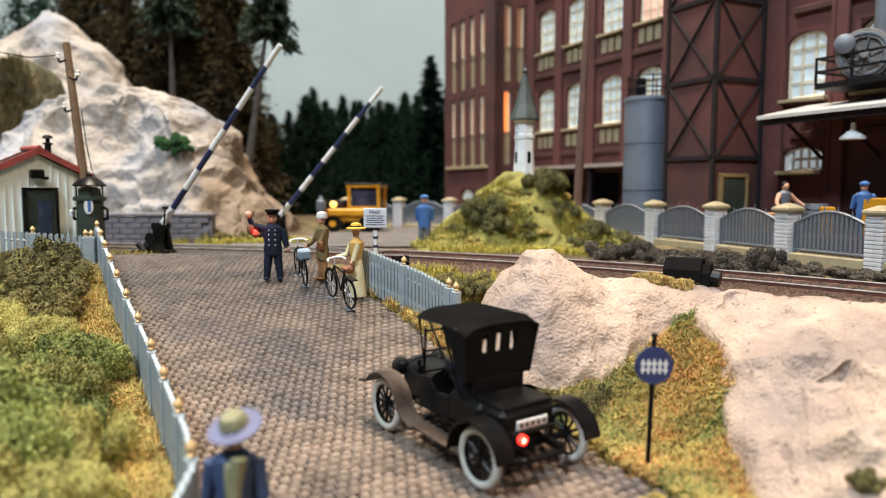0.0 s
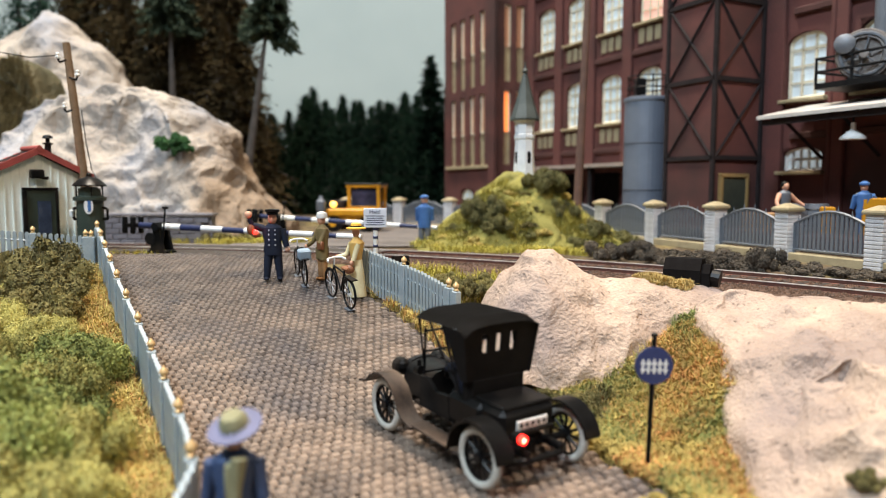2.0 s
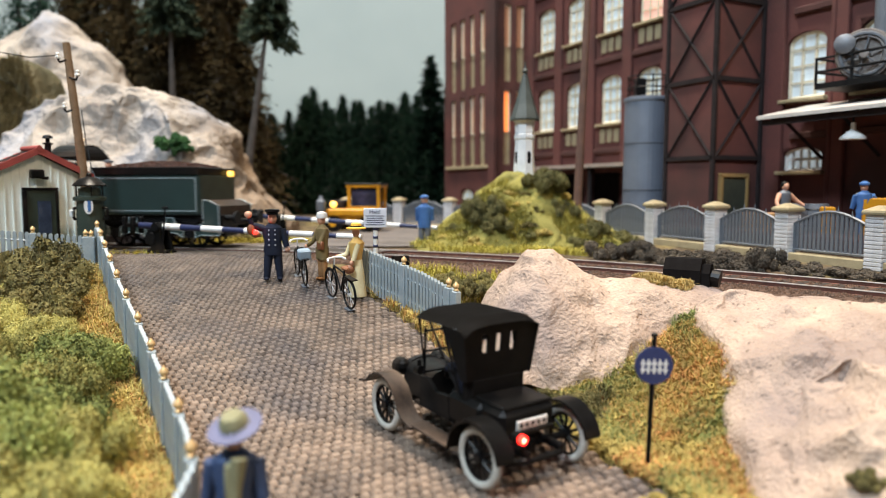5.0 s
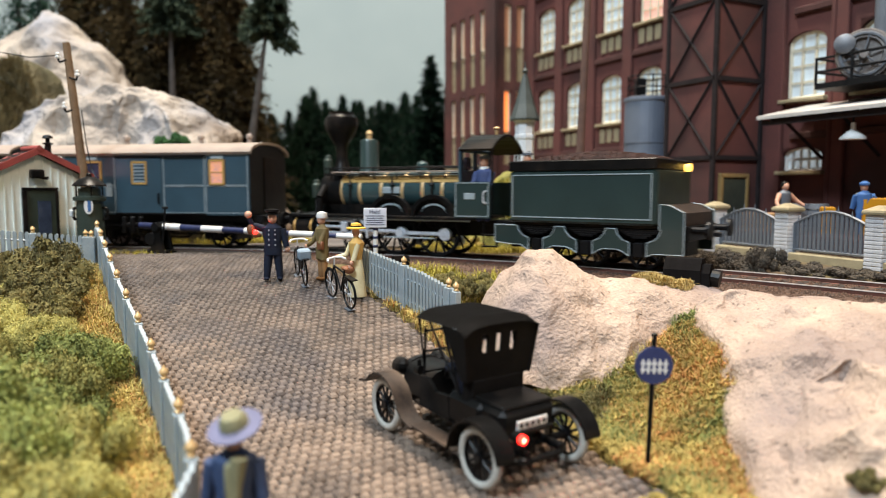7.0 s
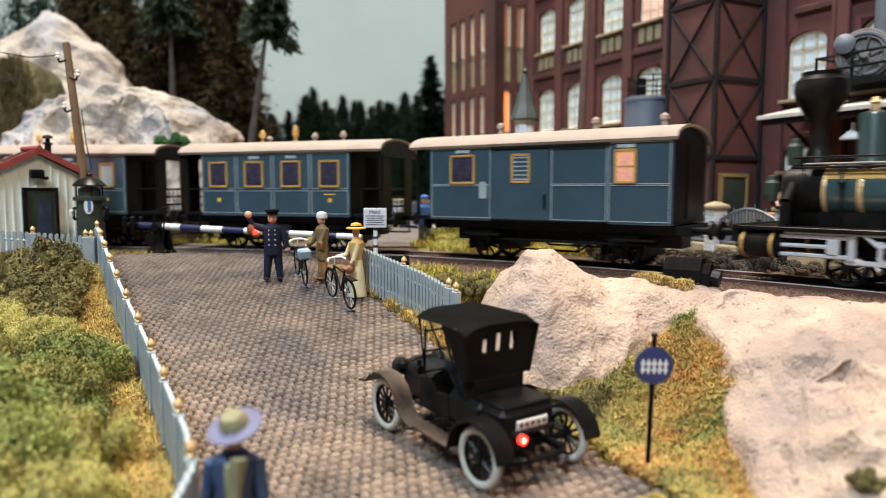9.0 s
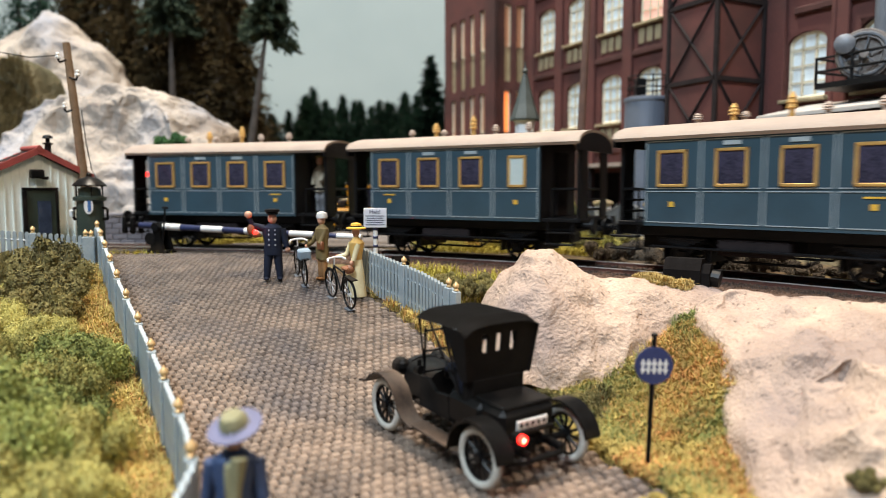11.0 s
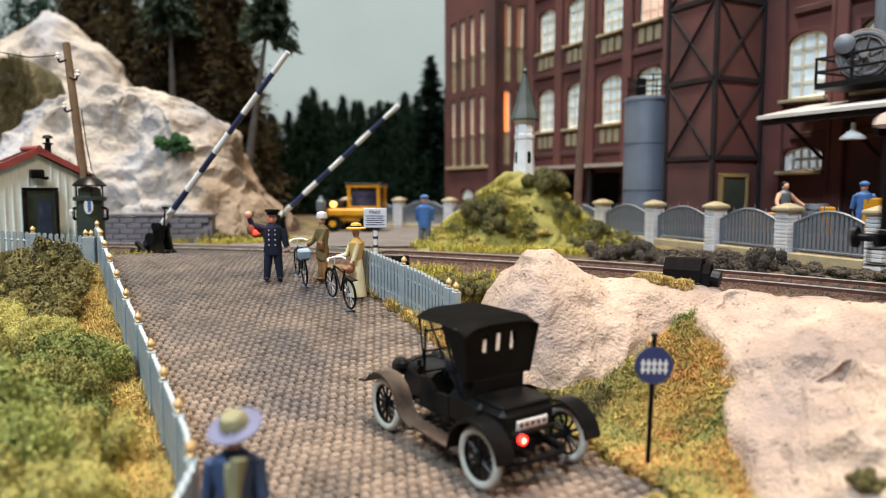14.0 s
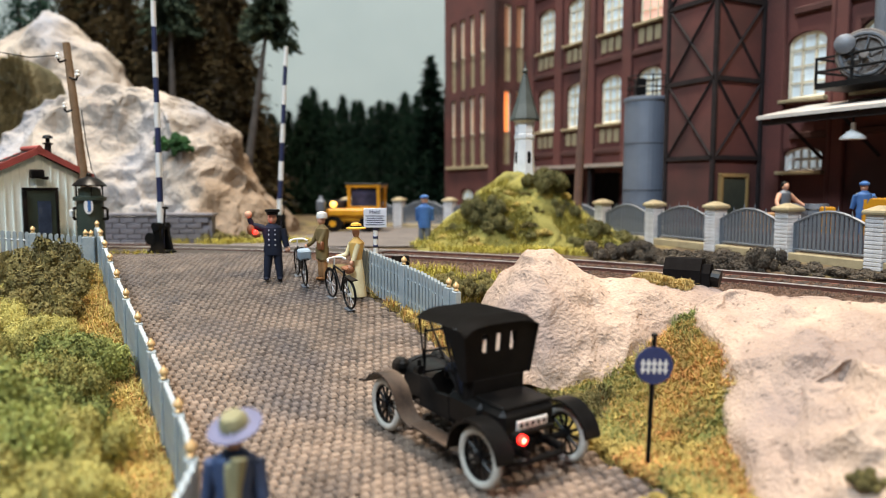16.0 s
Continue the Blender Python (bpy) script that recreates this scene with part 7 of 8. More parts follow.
for i, (px, py) in enumerate(POSTS):
    nxt = POSTS[min(i + 1, len(POSTS) - 1)]
    prv = POSTS[max(i - 1, 0)]
    rz = math.degrees(math.atan2(nxt[1] - prv[1], nxt[0] - prv[0]))
    p = share("post", core, gate_fence, at(px, py, -0.12, rz=rz))
    for k in range(13):
        share("brick_course", course, p, at(0, 0, 0.07 + k * 0.122, rz=0))
    share("cap", cap, p, at(0, 0, 1.6))
    if nxt == (px, py):
        break
    a, b = Vector((px, py)), Vector(nxt)
    d = b - a
    rz = math.degrees(math.atan2(d.y, d.x))
    L = d.length - 0.56
    m = (a + b) / 2
    bm = B()
    box(bm, (0, 0, 0.15), (L, 0.5, 0.3), 0.03)
    pl = part("plinth", bm, SANDSTONE, gate_fence, "pale stone plinth", m=at(m.x, m.y, -0.14, rz=rz))
    bm = B()
    tops = []
    for k in range(13):
        q = k / 12
        tops.append((-L / 2 + L * q, 0, 1.22 + 0.42 * math.sin(math.pi * q)))
    tube(bm, tops, 0.05, 5)
    rod(bm, (-L / 2, 0, 0.4), (L / 2, 0, 0.4), 0.05, seg=5)
    for sx in (-L / 2 + 0.04, L / 2 - 0.04):
        rod(bm, (sx, 0, 0.3), (sx, 0, 1.25), 0.05, seg=5)
    panel = part("iron_panel", bm, GREY, gate_fence, "grey arched iron panel", m=at(m.x, m.y, -0.14, rz=rz))
    n = 17
    for k in range(1, n):
        q = k / n
        h = 0.82 + 0.42 * math.sin(math.pi * q)
        share("bar", bar, panel, at(-L / 2 + L * q, 0, 0.4 + h / 2) @ Matrix.Diagonal((1, 1, h, 1)))
        if k % 3 == 1:
            share("spike", spike, panel, at(-L / 2 + L * q, 0, 0.42 + h))

# ramp, barrels and crates before the factory
FM = at(FX, FY, -0.1, rz=FR)
ramp = thing("loading_ramp", FM, "low dark brick loading ramp before the factory", "ramp")
bm = B()
box(bm, (18.0, -3.2, 0.38), (13, 6.2, 0.76), 0.04)
part("deck", bm, BRICK_DARK, ramp)


def crate(m, s, material, label):
    t = thing("crate", m, label, "crate", "goods on the ramp")
    for z in (0.08, 0.3, 0.52):
        bm = B()
        box(bm, (0, 0, z * s[2] / 0.6), (s[0], s[1], 0.19 * s[2] / 0.6), 0.02)
        part("board", bm, material, t)
    bm = B()
    for sx in (-1, 1):
        box(bm, (sx * s[0] * 0.42, -s[1] / 2 - 0.02, s[2] / 2), (0.1, 0.05, s[2]))
    part("batten", bm, material, t)


CRATE = mat("crate_wood", (0.55, 0.30, 0.13), (0.38, 0.20, 0.08), 0.7, scale=200)
crate(at(11.85, 25.6, 0.66, rz=-20), (1.5, 0.8, 0.65), CRATE, "tan wooden crate on the ramp")
crate(at(14.7, 23.5, 0.66, rz=-20), (0.9, 0.8, 1.2), YELLOW, "tall yellow crate beside the gate")
crate(at(13.3, 23.9, 0.66, rz=-20), (0.4, 0.5, 0.9), YELLOW, "small yellow crate beside the worker")
for x, y in ((13.2, 25.6), (13.75, 25.3)):
    t = thing("barrel", at(x, y, 0.66), "grey-blue barrel standing on the ramp", "barrel", "goods on the ramp")
    bm = B()
    lathe(bm, [(0.36, 0), (0.42, 0.3), (0.43, 0.5), (0.42, 0.7), (0.36, 1.0), (0.3, 1.0)], 18)
    part("staves", bm, GREY, t, smooth=True)
    for z in (0.2, 0.8):
        bm = B()
        ring_of(bm, (0, 0, z), 0.405, 0.02, "Z", 18, 4)
        part("hoop", bm, IRON, t)

# ---- shrine tower on the mound ----
tower = thing("white_turret", at(3.5, 29.9, 2.3), "slim white turret with a green pointed roof on the mound", "turret")
bm = B()
lathe(bm, [(0.56, 0), (0.47, 0.5), (0.42, 1.4), (0.40, 2.0), (0.44, 2.05), (0.44, 2.2), (0.40, 2.24), (0.42, 2.75), (0.5, 2.85)], 8)
part("shaft", bm, mat("white_stone", (0.84, 0.86, 0.88), (0.66, 0.68, 0.70), 0.7, scale=150, bump=0.4), tower)
bm = B()
lathe(bm, [(0.62, 2.82), (0.64, 2.88), (0.42, 3.5), (0.22, 4.3), (0.1, 4.75), (0.06, 4.8), (0.13, 4.9), (0.04, 5.05), (0.02, 5.3)], 8)
part("spire", bm, mat("green_slate", (0.065, 0.08, 0.075), (0.03, 0.04, 0.038), 0.6, scale=150), tower)
for k in range(4):
    bm = B()
    prism(bm, arch(0.16, 0.5, 0.08), -0.03, 0.03)
    part("slit_window", bm, IRON, tower, m=at(0.38 * math.sin(k * 1.57 + 0.4), -0.38 * math.cos(k * 1.57 + 0.4), 1.0, rz=math.degrees(k * 1.57 + 0.4)))

# ---- yellow digger beyond the crossing ----
dig = thing("yellow_loader", at(-4.75, 37.5, -0.05, rz=-8) @ Matrix.Diagonal((1, 1, 0.84, 1)), "yellow construction loader with dark cab and lit headlamp", "loader")
bm = B()
box(bm, (0, 0, 0.95), (2.9, 1.9, 0.75), 0.12)
box(bm, (-0.2, -0.9, 1.2), (2.2, 0.5, 0.5), 0.1)
part("chassis", bm, YELLOW, dig, "yellow chassis")
bm = B()
for sx in (-0.15, 1.45):
    for sy in (-0.75, 0.75):
        box(bm, (sx, sy, 2.05), (0.16, 0.16, 1.5), 0.02)
box(bm, (0.65, 0, 2.85), (1.9, 1.75, 0.16), 0.05)
box(bm, (0.65, -0.78, 1.45), (1.6, 0.1, 0.3), 0.02)
cab = part("cab", bm, YELLOW, dig, "yellow open-sided cab")
bm = B()
box(bm, (0.65, 0, 2.02), (1.4, 1.3, 1.35), 0.05)
part("cab_glass", bm, PANE, cab)
bm = B()
box(bm, (0.65, 0, 3.0), (2.0, 1.8, 0.12), 0.04)
part("cab_top", bm, IRON, cab)
bm = B()
box(bm, (-0.9, 0, 1.6), (0.9, 1.5, 0.75), 0.1)
part("engine_cover", bm, TIMBER, dig, "dark engine cover")
for sx in (-0.95, 0.95):
    for sy in (-0.9, 0.9):
        bm = B()
        rod(bm, (0, -0.22, 0), (0, 0.22, 0), 0.5, seg=20)
        w = part("wheel", bm, BLACK, dig, "black tyre", m=at(sx, sy, 0.5))
        bm = B()
        rod(bm, (0, -0.25, 0), (0, 0.25, 0), 0.2, seg=14)
        part("hub", bm, YELLOW, w)
bm = B()
ball(bm, (-0.95, -0.95, 1.72), 0.2, (1, 0.5, 1), 14)
part("headlamp", bm, WARM_GLOW, dig, "glowing yellow headlamp")
lp = thing("signal_lamp", at(-6.4, 36.2, -0.05), "small grey signal lamp on a post", "signal")
bm = B()
rod(bm, (0, 0, 0), (0, 0, 1.1), 0.08, seg=8)
part("post", bm, IRON, lp)
bm = B()
lathe(bm, [(0.2, 1.0), (0.26, 1.2), (0.26, 1.6), (0.12, 1.75), (0.1, 1.9), (0.03, 1.92)], 14)
part("head", bm, GREY, lp, smooth=True)


# ---- bushes: foam clumps of many small leaves ----
def leaf_mass(name, material, seed, lobes, leaves, size, spread=(1, 1, 0.75)):
    """A crown of many small leaves over several lobes, with an uneven outline; radius about 1."""
    rng = random.Random(seed)
    vs, fs = [], []
    for k in range(lobes):
        a, r = rng.uniform(0, 2 * math.pi), math.sqrt(rng.random()) * 0.8
        c = Vector((r * math.cos(a) * spread[0], r * math.sin(a) * spread[1], rng.uniform(0.1, 0.78) * spread[2] * (1.15 - r * 0.6)))
        R = rng.uniform(0.12, 0.30)
        core = [c + Vector((math.cos(q) * math.cos(e), math.sin(q) * math.cos(e), math.sin(e))) * R * 0.72 for e in (-0.6, 0.4, 1.2) for q in (0, 1.26, 2.51, 3.77, 5.03)]
        b = len(vs)
        vs += [tuple(p * U) for p in core]
        fs += [(b + 5 * r + i, b + 5 * r + (i + 1) % 5, b + 5 * r + 5 + (i + 1) % 5, b + 5 * r + 5 + i) for r in (0, 1) for i in range(5)] + [tuple(b + 10 + i for i in range(5))]
        for _ in range(leaves):
            n = Vector((rng.gauss(0, 1), rng.gauss(0, 1), rng.gauss(0.25, 1))).normalized()
            p = c + n * R * (rng.uniform(0.72, 1.08) + 0.34 * noise.noise(n * 3.6 + Vector((k, seed, 0))))
            if p.z < -0.1:
                continue
            u = n.orthogonal().normalized()
            u.rotate(Matrix.Rotation(rng.uniform(0, 6.28), 3, n))
            w = n.cross(u)
            t = (n * rng.uniform(-0.8, 0.8) + u).normalized()
            s = size * rng.uniform(0.6, 1.3)
            b = len(vs)
            for q in (p - w * s * 0.6, p + t * s, p + w * s * 0.6, p - t * s * 0.7 + n * s * 0.5):
                vs.append(tuple(q * U))
            fs += [(b, b + 1, b + 2), (b, b + 2, b + 3)]
    me = bpy.data.meshes.new(name)
    me.from_pydata(vs, [], fs)
    me.materials.append(material)
    return me


def clumps(name, meshes, places, label, category, group):
    rng = random.Random(len(places) * 7 + 1)
    for x, y, z, s, h in places:
        ob = new(name, rng.choice(meshes))
        ob.matrix_world = at(x, y, z, rz=rng.uniform(0, 360)) @ Matrix.Diagonal((s, s * rng.uniform(0.85, 1.15), h, 1))
        tagged(ob, label, category, group)


green_bush = [leaf_mass("bush", (BUSH, BUSH_GREEN, BUSH)[k % 3], 10 + k, 34, 950, 0.026) for k in range(6)]
dark_bush = [leaf_mass("bush", BUSH_DARK, 20 + k, 22, 560, 0.04) for k in range(3)]
grey_bush = [leaf_mass("shrub", HEATHER, 30 + k, 16, 700, 0.036) for k in range(3)]
mound_bush = [leaf_mass("bush", mat("deep_olive_foam", (0.17, 0.155, 0.05), (0.045, 0.045, 0.016), 0.9, scale=150, bump=0.4, vary=0.5), 45 + k, 24, 520, 0.04) for k in range(2)]
vivid_bush = [leaf_mass("shrub", GREEN, 40, 14, 420, 0.075)]
rng = random.Random(12)
near, mid = [], []
y = 7.2
while y < 21.4:
    lo, hi = -0.70 * y - 0.6, left_edge(y) - 1.0 - 0.02 * y
    x = hi - rng.uniform(0.15, 0.5)
    while x > lo:
        s = rng.choice((0.75, 0.95, 1.1, 1.25)) * rng.uniform(0.85, 1.1) * (1.0 if y < 13 else 0.85)
        z = ground_z(x, y) - 0.08
        lift = 0.35 * smooth_step((hi - x) / 2.0)
        (mid if (y > 15.5 and rng.random() < 0.75) else near).append((x, y + rng.uniform(-0.3, 0.3), z + lift * 0.4, s, s * rng.uniform(0.9, 1.75)))
        x -= s * rng.uniform(1.2, 1.65)
    y += rng.uniform(1.0, 1.3)
clumps("bush", green_bush, near, "olive-green foam bush beside the picket fence", "bush", "bushes by the fence")
clumps("bush", dark_bush, mid, "dark olive foam bush before the hut", "bush", "bushes by the fence")
clumps("bush", mound_bush, [(1.7, 27.2, 0.9, 1.0, 1.5), (2.2, 26.6, 0.5, 0.9, 1.0), (4.1, 28.0, 2.1, 1.0, 1.3), (4.7, 27.6, 0.9, 0.9, 1.2), (5.9, 27.2, 0.3, 0.9, 1.0), (6.9, 27.4, 0.0, 0.9, 0.8), (3.2, 26.6, 0.2, 0.7, 0.7), (0.6, 27.6, 0.4, 0.6, 0.6), (4.9, 26.4, -0.1, 0.8, 0.7)],
       "dark olive bush on the grassy mound", "bush", "bushes on the mound")
def mound_z(x, y):
    h = float(np.interp(x, (-1.2, -0.3, 0.8, 1.7, 2.6, 3.6, 4.7, 5.5, 6.5, 7.8), (-0.1, 0.35, 1.15, 2.1, 2.6, 2.7, 2.35, 1.35, 0.6, -0.1)))
    v = min(0.55, max(0.0, (y - 26.0) / 7.0))
    return -0.3 + (h + 0.3) * math.sin(math.pi * v / 0.55 * 0.5) ** 0.75 if v > 0 else -0.3


turf_bush = [leaf_mass("turf_clump", TURF, 50 + k, 12, 320, 0.075) for k in range(2)]
rng = random.Random(21)
xs_, zs_ = (-1.2, -0.3, 0.8, 1.7, 2.6, 3.6, 4.7, 5.5, 6.5, 7.8), (-0.1, 0.35, 1.15, 2.1, 2.6, 2.7, 2.35, 1.35, 0.6, -0.1)
places = []
for k in range(46):
    x = rng.uniform(-0.4, 7.2)
    v = rng.uniform(0.05, 0.5)
    h = float(np.interp(x, xs_, zs_))
    places.append((x, 26 + 7 * v, -0.3 + (h + 0.3) * math.sin(math.pi * v / 0.55 * 0.5) ** 0.75 - 0.15, rng.uniform(0.3, 0.6), rng.uniform(0.25, 0.45)))
clumps("turf_clump", turf_bush + dark_bush[:1], places, "small yellow-green turf clump on the mound", "grass", "turf clumps on the mound")
clumps("turf_clump", turf_bush, [(3.15, 8.7, -2.1, 0.35, 0.3), (3.5, 8.4, -2.05, 0.3, 0.28), (2.9, 9.1, -2.1, 0.25, 0.2)], "pale yellow moss clump beside the road", "moss", "")
clumps("bush", dark_bush, [(-0.9, 18.9, -0.5, 0.5, 0.45), (-0.2, 18.2, -0.5, 0.6, 0.5), (0.6, 17.4, -0.5, 0.55, 0.6), (1.3, 17.7, -0.45, 0.5, 0.45), (0.2, 19.0, -0.4, 0.5, 0.4), (1.0, 18.6, -0.35, 0.45, 0.4)],
       "low olive bush between fence and track", "bush", "low bushes by the track")
places = []
for k in range(16):
    q = k / 15
    x, y, _ = track(23.0 + q * 13, 2.7 + 0.5 * rng.random())
    places.append((x, y, -0.25, rng.uniform(0.8, 1.2), rng.uniform(0.7, 1.2) * (1.05 if k < 6 else 0.6)))
clumps("shrub", grey_bush, places, "dark grey-brown shrub along the far side of the track", "shrub", "shrubs by the track")
def cliff_face(x, z):
    return min(v.co.y for v in cliff.data.vertices if abs(v.co.x / U - x) < 0.35 and abs(v.co.z / U - z) < 0.35) / U


clumps("shrub", vivid_bush, [(x, cliff_face(x, z) + 0.1, z - 0.3, s_, h_) for x, z, s_, h_ in ((-12.55, 4.35, 0.85, 0.9), (-12.05, 4.1, 0.6, 0.7), (-12.95, 4.45, 0.5, 0.6))], "bright green shrub growing on the cliff", "shrub", "shrubs on the cliff")
clumps("bush", dark_bush, [(-9.9, 30.2, -0.2, 0.9, 0.8), (-8.8, 30.6, -0.2, 0.8, 0.7), (-7.9, 31.4, -0.2, 0.7, 0.7), (-10.8, 30.4, -0.1, 0.6, 0.7)], "dark olive bush at the foot of the cliff", "bush", "bushes at the cliff")
clumps("bush", dark_bush, [(2.0, 13.0, -1.85, 0.5, 0.45), (2.5, 12.7, -1.85, 0.5, 0.38), (1.6, 13.4, -1.8, 0.45, 0.45)], "low dark olive bush at the foot of the boulder", "bush", "bushes by the rocks")
clumps("bush", dark_bush, [(4.15, 7.3, -1.85, 0.22, 0.2), (4.6, 7.4, -1.7, 0.2, 0.18), (3.35, 8.2, -2.05, 0.4, 0.35)], "olive bush tuft below the rock slope", "bush", "bushes by the rocks")


# ---- grass: fibres of two colours ----
def grass(name, material, spots, count, length, label, seed, zf=None):
    """Thin curved blades strewn over round spots (x, y, radius)."""
    rng = random.Random(seed)
    vs, fs = [], []
    area = [r * r for _, _, r in spots]
    for _ in range(count):
        x0, y0, r = rng.choices(spots, area)[0]
        a, q = rng.uniform(0, 6.283), r * math.sqrt(rng.random())
        x, y = x0 + q * math.cos(a), y0 + q * math.sin(a)
        if left_edge(y) + 0.05 < x < right_edge(y) - 0.05 and y < 24:
            continue
        if -2.3 < track_gap(x, y) < 1.9:
            continue
        z = (zf or ground_z)(x, y) - 0.02
        L, d = length * rng.uniform(0.5, 1.3), rng.uniform(0, 6.283)
        w = 0.009 * rng.uniform(0.8, 1.5) * max(1.0, length / 0.28)
        bx, by = math.cos(d), math.sin(d)
        lean = rng.uniform(0.2, 1.0)
        p0 = Vector((x, y, z))
        p1 = p0 + Vector((bx * L * lean * 0.35, by * L * lean * 0.35, L * 0.6))
        p2 = p1 + Vector((bx * L * lean * 0.7, by * L * lean * 0.7, L * (0.5 - 0.6 * lean)))
        sd = Vector((-by, bx, 0)) * w
        b = len(vs)
        for p in (p0 - sd, p0 + sd, p1 + sd, p1 - sd, p2):
            vs.append(tuple(p * U))
        fs += [(b, b + 1, b + 2, b + 3), (b + 3, b + 2, b + 4)]
    me = bpy.data.meshes.new(name)
    me.from_pydata(vs, [], fs)
    me.materials.append(material)
    return tagged(new(name, me), label, "grass", "", "stuff")


bank = [(3.4, 11.2, 1.3), (4.3, 12.2, 1.2), (3.0, 12.6, 0.9), (4.9, 12.9, 0.7), (4.0, 9.6, 0.9), (3.4, 9.0, 0.6), (2.3, 12.8, 0.7), (5.3, 11.8, 0.7), (3.3, 8.2, 0.5), (3.9, 8.4, 0.5), (5.2, 10.6, 0.6), (4.9, 9.6, 0.5), (5.6, 12.6, 0.6)]
grass("dry_grass", TURF, bank, 38000, 0.24, "dry yellow-green grass fibres on the bank", 1)
grass("orange_grass", TURF_ORANGE, [(3.9, 11.6, 0.8), (4.7, 12.8, 0.8), (3.1, 10.2, 0.5), (4.3, 9.8, 0.8), (5.3, 11.8, 0.6), (3.6, 8.6, 0.5), (2.9, 12.4, 0.4), (5.1, 10.3, 0.6), (4.8, 9.2, 0.5)], 22000, 0.22, "orange-brown grass fibres on the bank", 2)
grass("green_grass", mat("green_turf", (0.30, 0.33, 0.10), (0.14, 0.17, 0.05), 0.9, scale=160, bump=0.3, vary=0.6), [(3.0, 11.6, 0.6), (4.4, 11.0, 0.5), (3.6, 12.6, 0.6), (5.0, 13.4, 0.5), (2.3, 12.6, 0.7), (3.5, 9.6, 0.5)], 12000, 0.24, "dull green grass fibres on the bank", 6)
edge = [(left_edge(y) - 0.6, y, 0.65) for y in (7, 7.8, 8.6, 9.4, 10.2, 11, 11.8, 12.6, 13.4, 14.2, 15, 16, 17, 18, 19, 20, 21)]
edge += [(right_edge(y) + 0.35, y, 0.4) for y in (13, 13.7, 14.4, 15.1, 15.8, 16.5, 17.2, 18, 19, 20)]
grass("dry_grass", TURF, edge, 20000, 0.3, "dry yellow grass along the road edges", 3)
grass("orange_grass", TURF_ORANGE, edge, 10000, 0.26, "orange dry grass along the road edges", 4)
far = [(-11.2, 24.0, 1.0), (-10.3, 24.6, 0.8), (-9.6, 29.5, 1.0), (-8, 29.6, 1.1), (-6.6, 29.8, 1.0), (-11.6, 29.2, 0.8), (0.5, 26.0, 1.0), (2.0, 25.7, 1.0), (3.6, 25.3, 1.0), (5.2, 24.6, 1.0), (-0.5, 19.5, 1.0), (0.6, 18.3, 1.0), (1.4, 18.5, 0.9)]
grass("dry_grass", mat("bright_turf", (0.50, 0.42, 0.07), (0.27, 0.25, 0.04), 0.9, scale=160, bump=0.3, vary=0.5), far, 9000, 0.3, "bright yellow-green grass beside the track", 5)


grass("mound_grass", mat("mound_grass", (0.48, 0.42, 0.10), (0.20, 0.20, 0.05), 0.95, scale=160, bump=0.3, vary=0.7), [(x_, 27.6, 1.7) for x_ in (0.4, 1.4, 2.4, 3.4, 4.4, 5.4, 6.4)], 26000, 0.34, "yellow-green grass fibres on the mound", 8, mound_z)


from mathutils.bvhtree import BVHTree


def skin_height(*obs):
    """The height of the topmost of some rock skins at a place, or of the ground."""
    trees_ = [BVHTree.FromPolygons([v.co for v in ob.data.vertices], [p.vertices for p in ob.data.polygons]) for ob in obs]

    def height(x, y):
        zs = [h[0].z / U for h in (t.ray_cast(Vector((x * U, y * U, 0.3)), Vector((0, 0, -1))) for t in trees_) if h[0]]
        return max(zs + [ground_z(x, y)])
    return height


on_rock = skin_height(boulder, slope_far, slope_near)
STRAW = mat("straw", (0.58, 0.43, 0.16), (0.30, 0.22, 0.08), 0.9, scale=160, bump=0.3, vary=0.6)
clumps("bush", dark_bush, [(x, y, on_rock(x, y) - 0.06, r, h) for x, y, r, h in ((4.7, 8.3, 0.28, 0.34), (5.25, 8.2, 0.3, 0.3))], "low dark olive bush before the rock slope", "bush", "bushes by the rocks")
grass("straw_tuft", STRAW, [(4.75, 15.0, 0.3), (5.1, 14.8, 0.3), (4.5, 15.3, 0.25)], 2600, 0.12, "matted straw-coloured grass in the hollow of the boulder", 11, on_rock)
grass("olive_tuft", mat("olive_turf", (0.27, 0.23, 0.09), (0.12, 0.11, 0.04), 0.9, scale=160, bump=0.3, vary=0.6), [(9.3, 14.3, 0.7), (10.2, 13.8, 0.8), (8.9, 14.9, 0.4), (10.8, 14.8, 0.7)], 6000, 0.3, "olive grass on the crest of the rock slope", 12, on_rock)
grass("dark_tuft", mat("dark_turf", (0.20, 0.17, 0.06), (0.07, 0.065, 0.025), 0.9, scale=160, bump=0.3, vary=0.6), [(2.3, 12.35, 0.32), (2.65, 12.15, 0.3), (2.9, 12.5, 0.25)], 4000, 0.3, "dark olive fibres at the foot of the boulder", 13)
grass("hill_grass", mat("hill_grass", (0.30, 0.26, 0.145), (0.14, 0.12, 0.068), 0.95, scale=60, bump=0.3, vary=0.7), [(-27.0, 36.5, 3.0), (-24.5, 36, 2.5), (-22.8, 36.2, 1.8), (-29, 37, 3)], 26000, 0.8, "dull olive grass fibres on the hillside", 14, skin_height(hill))


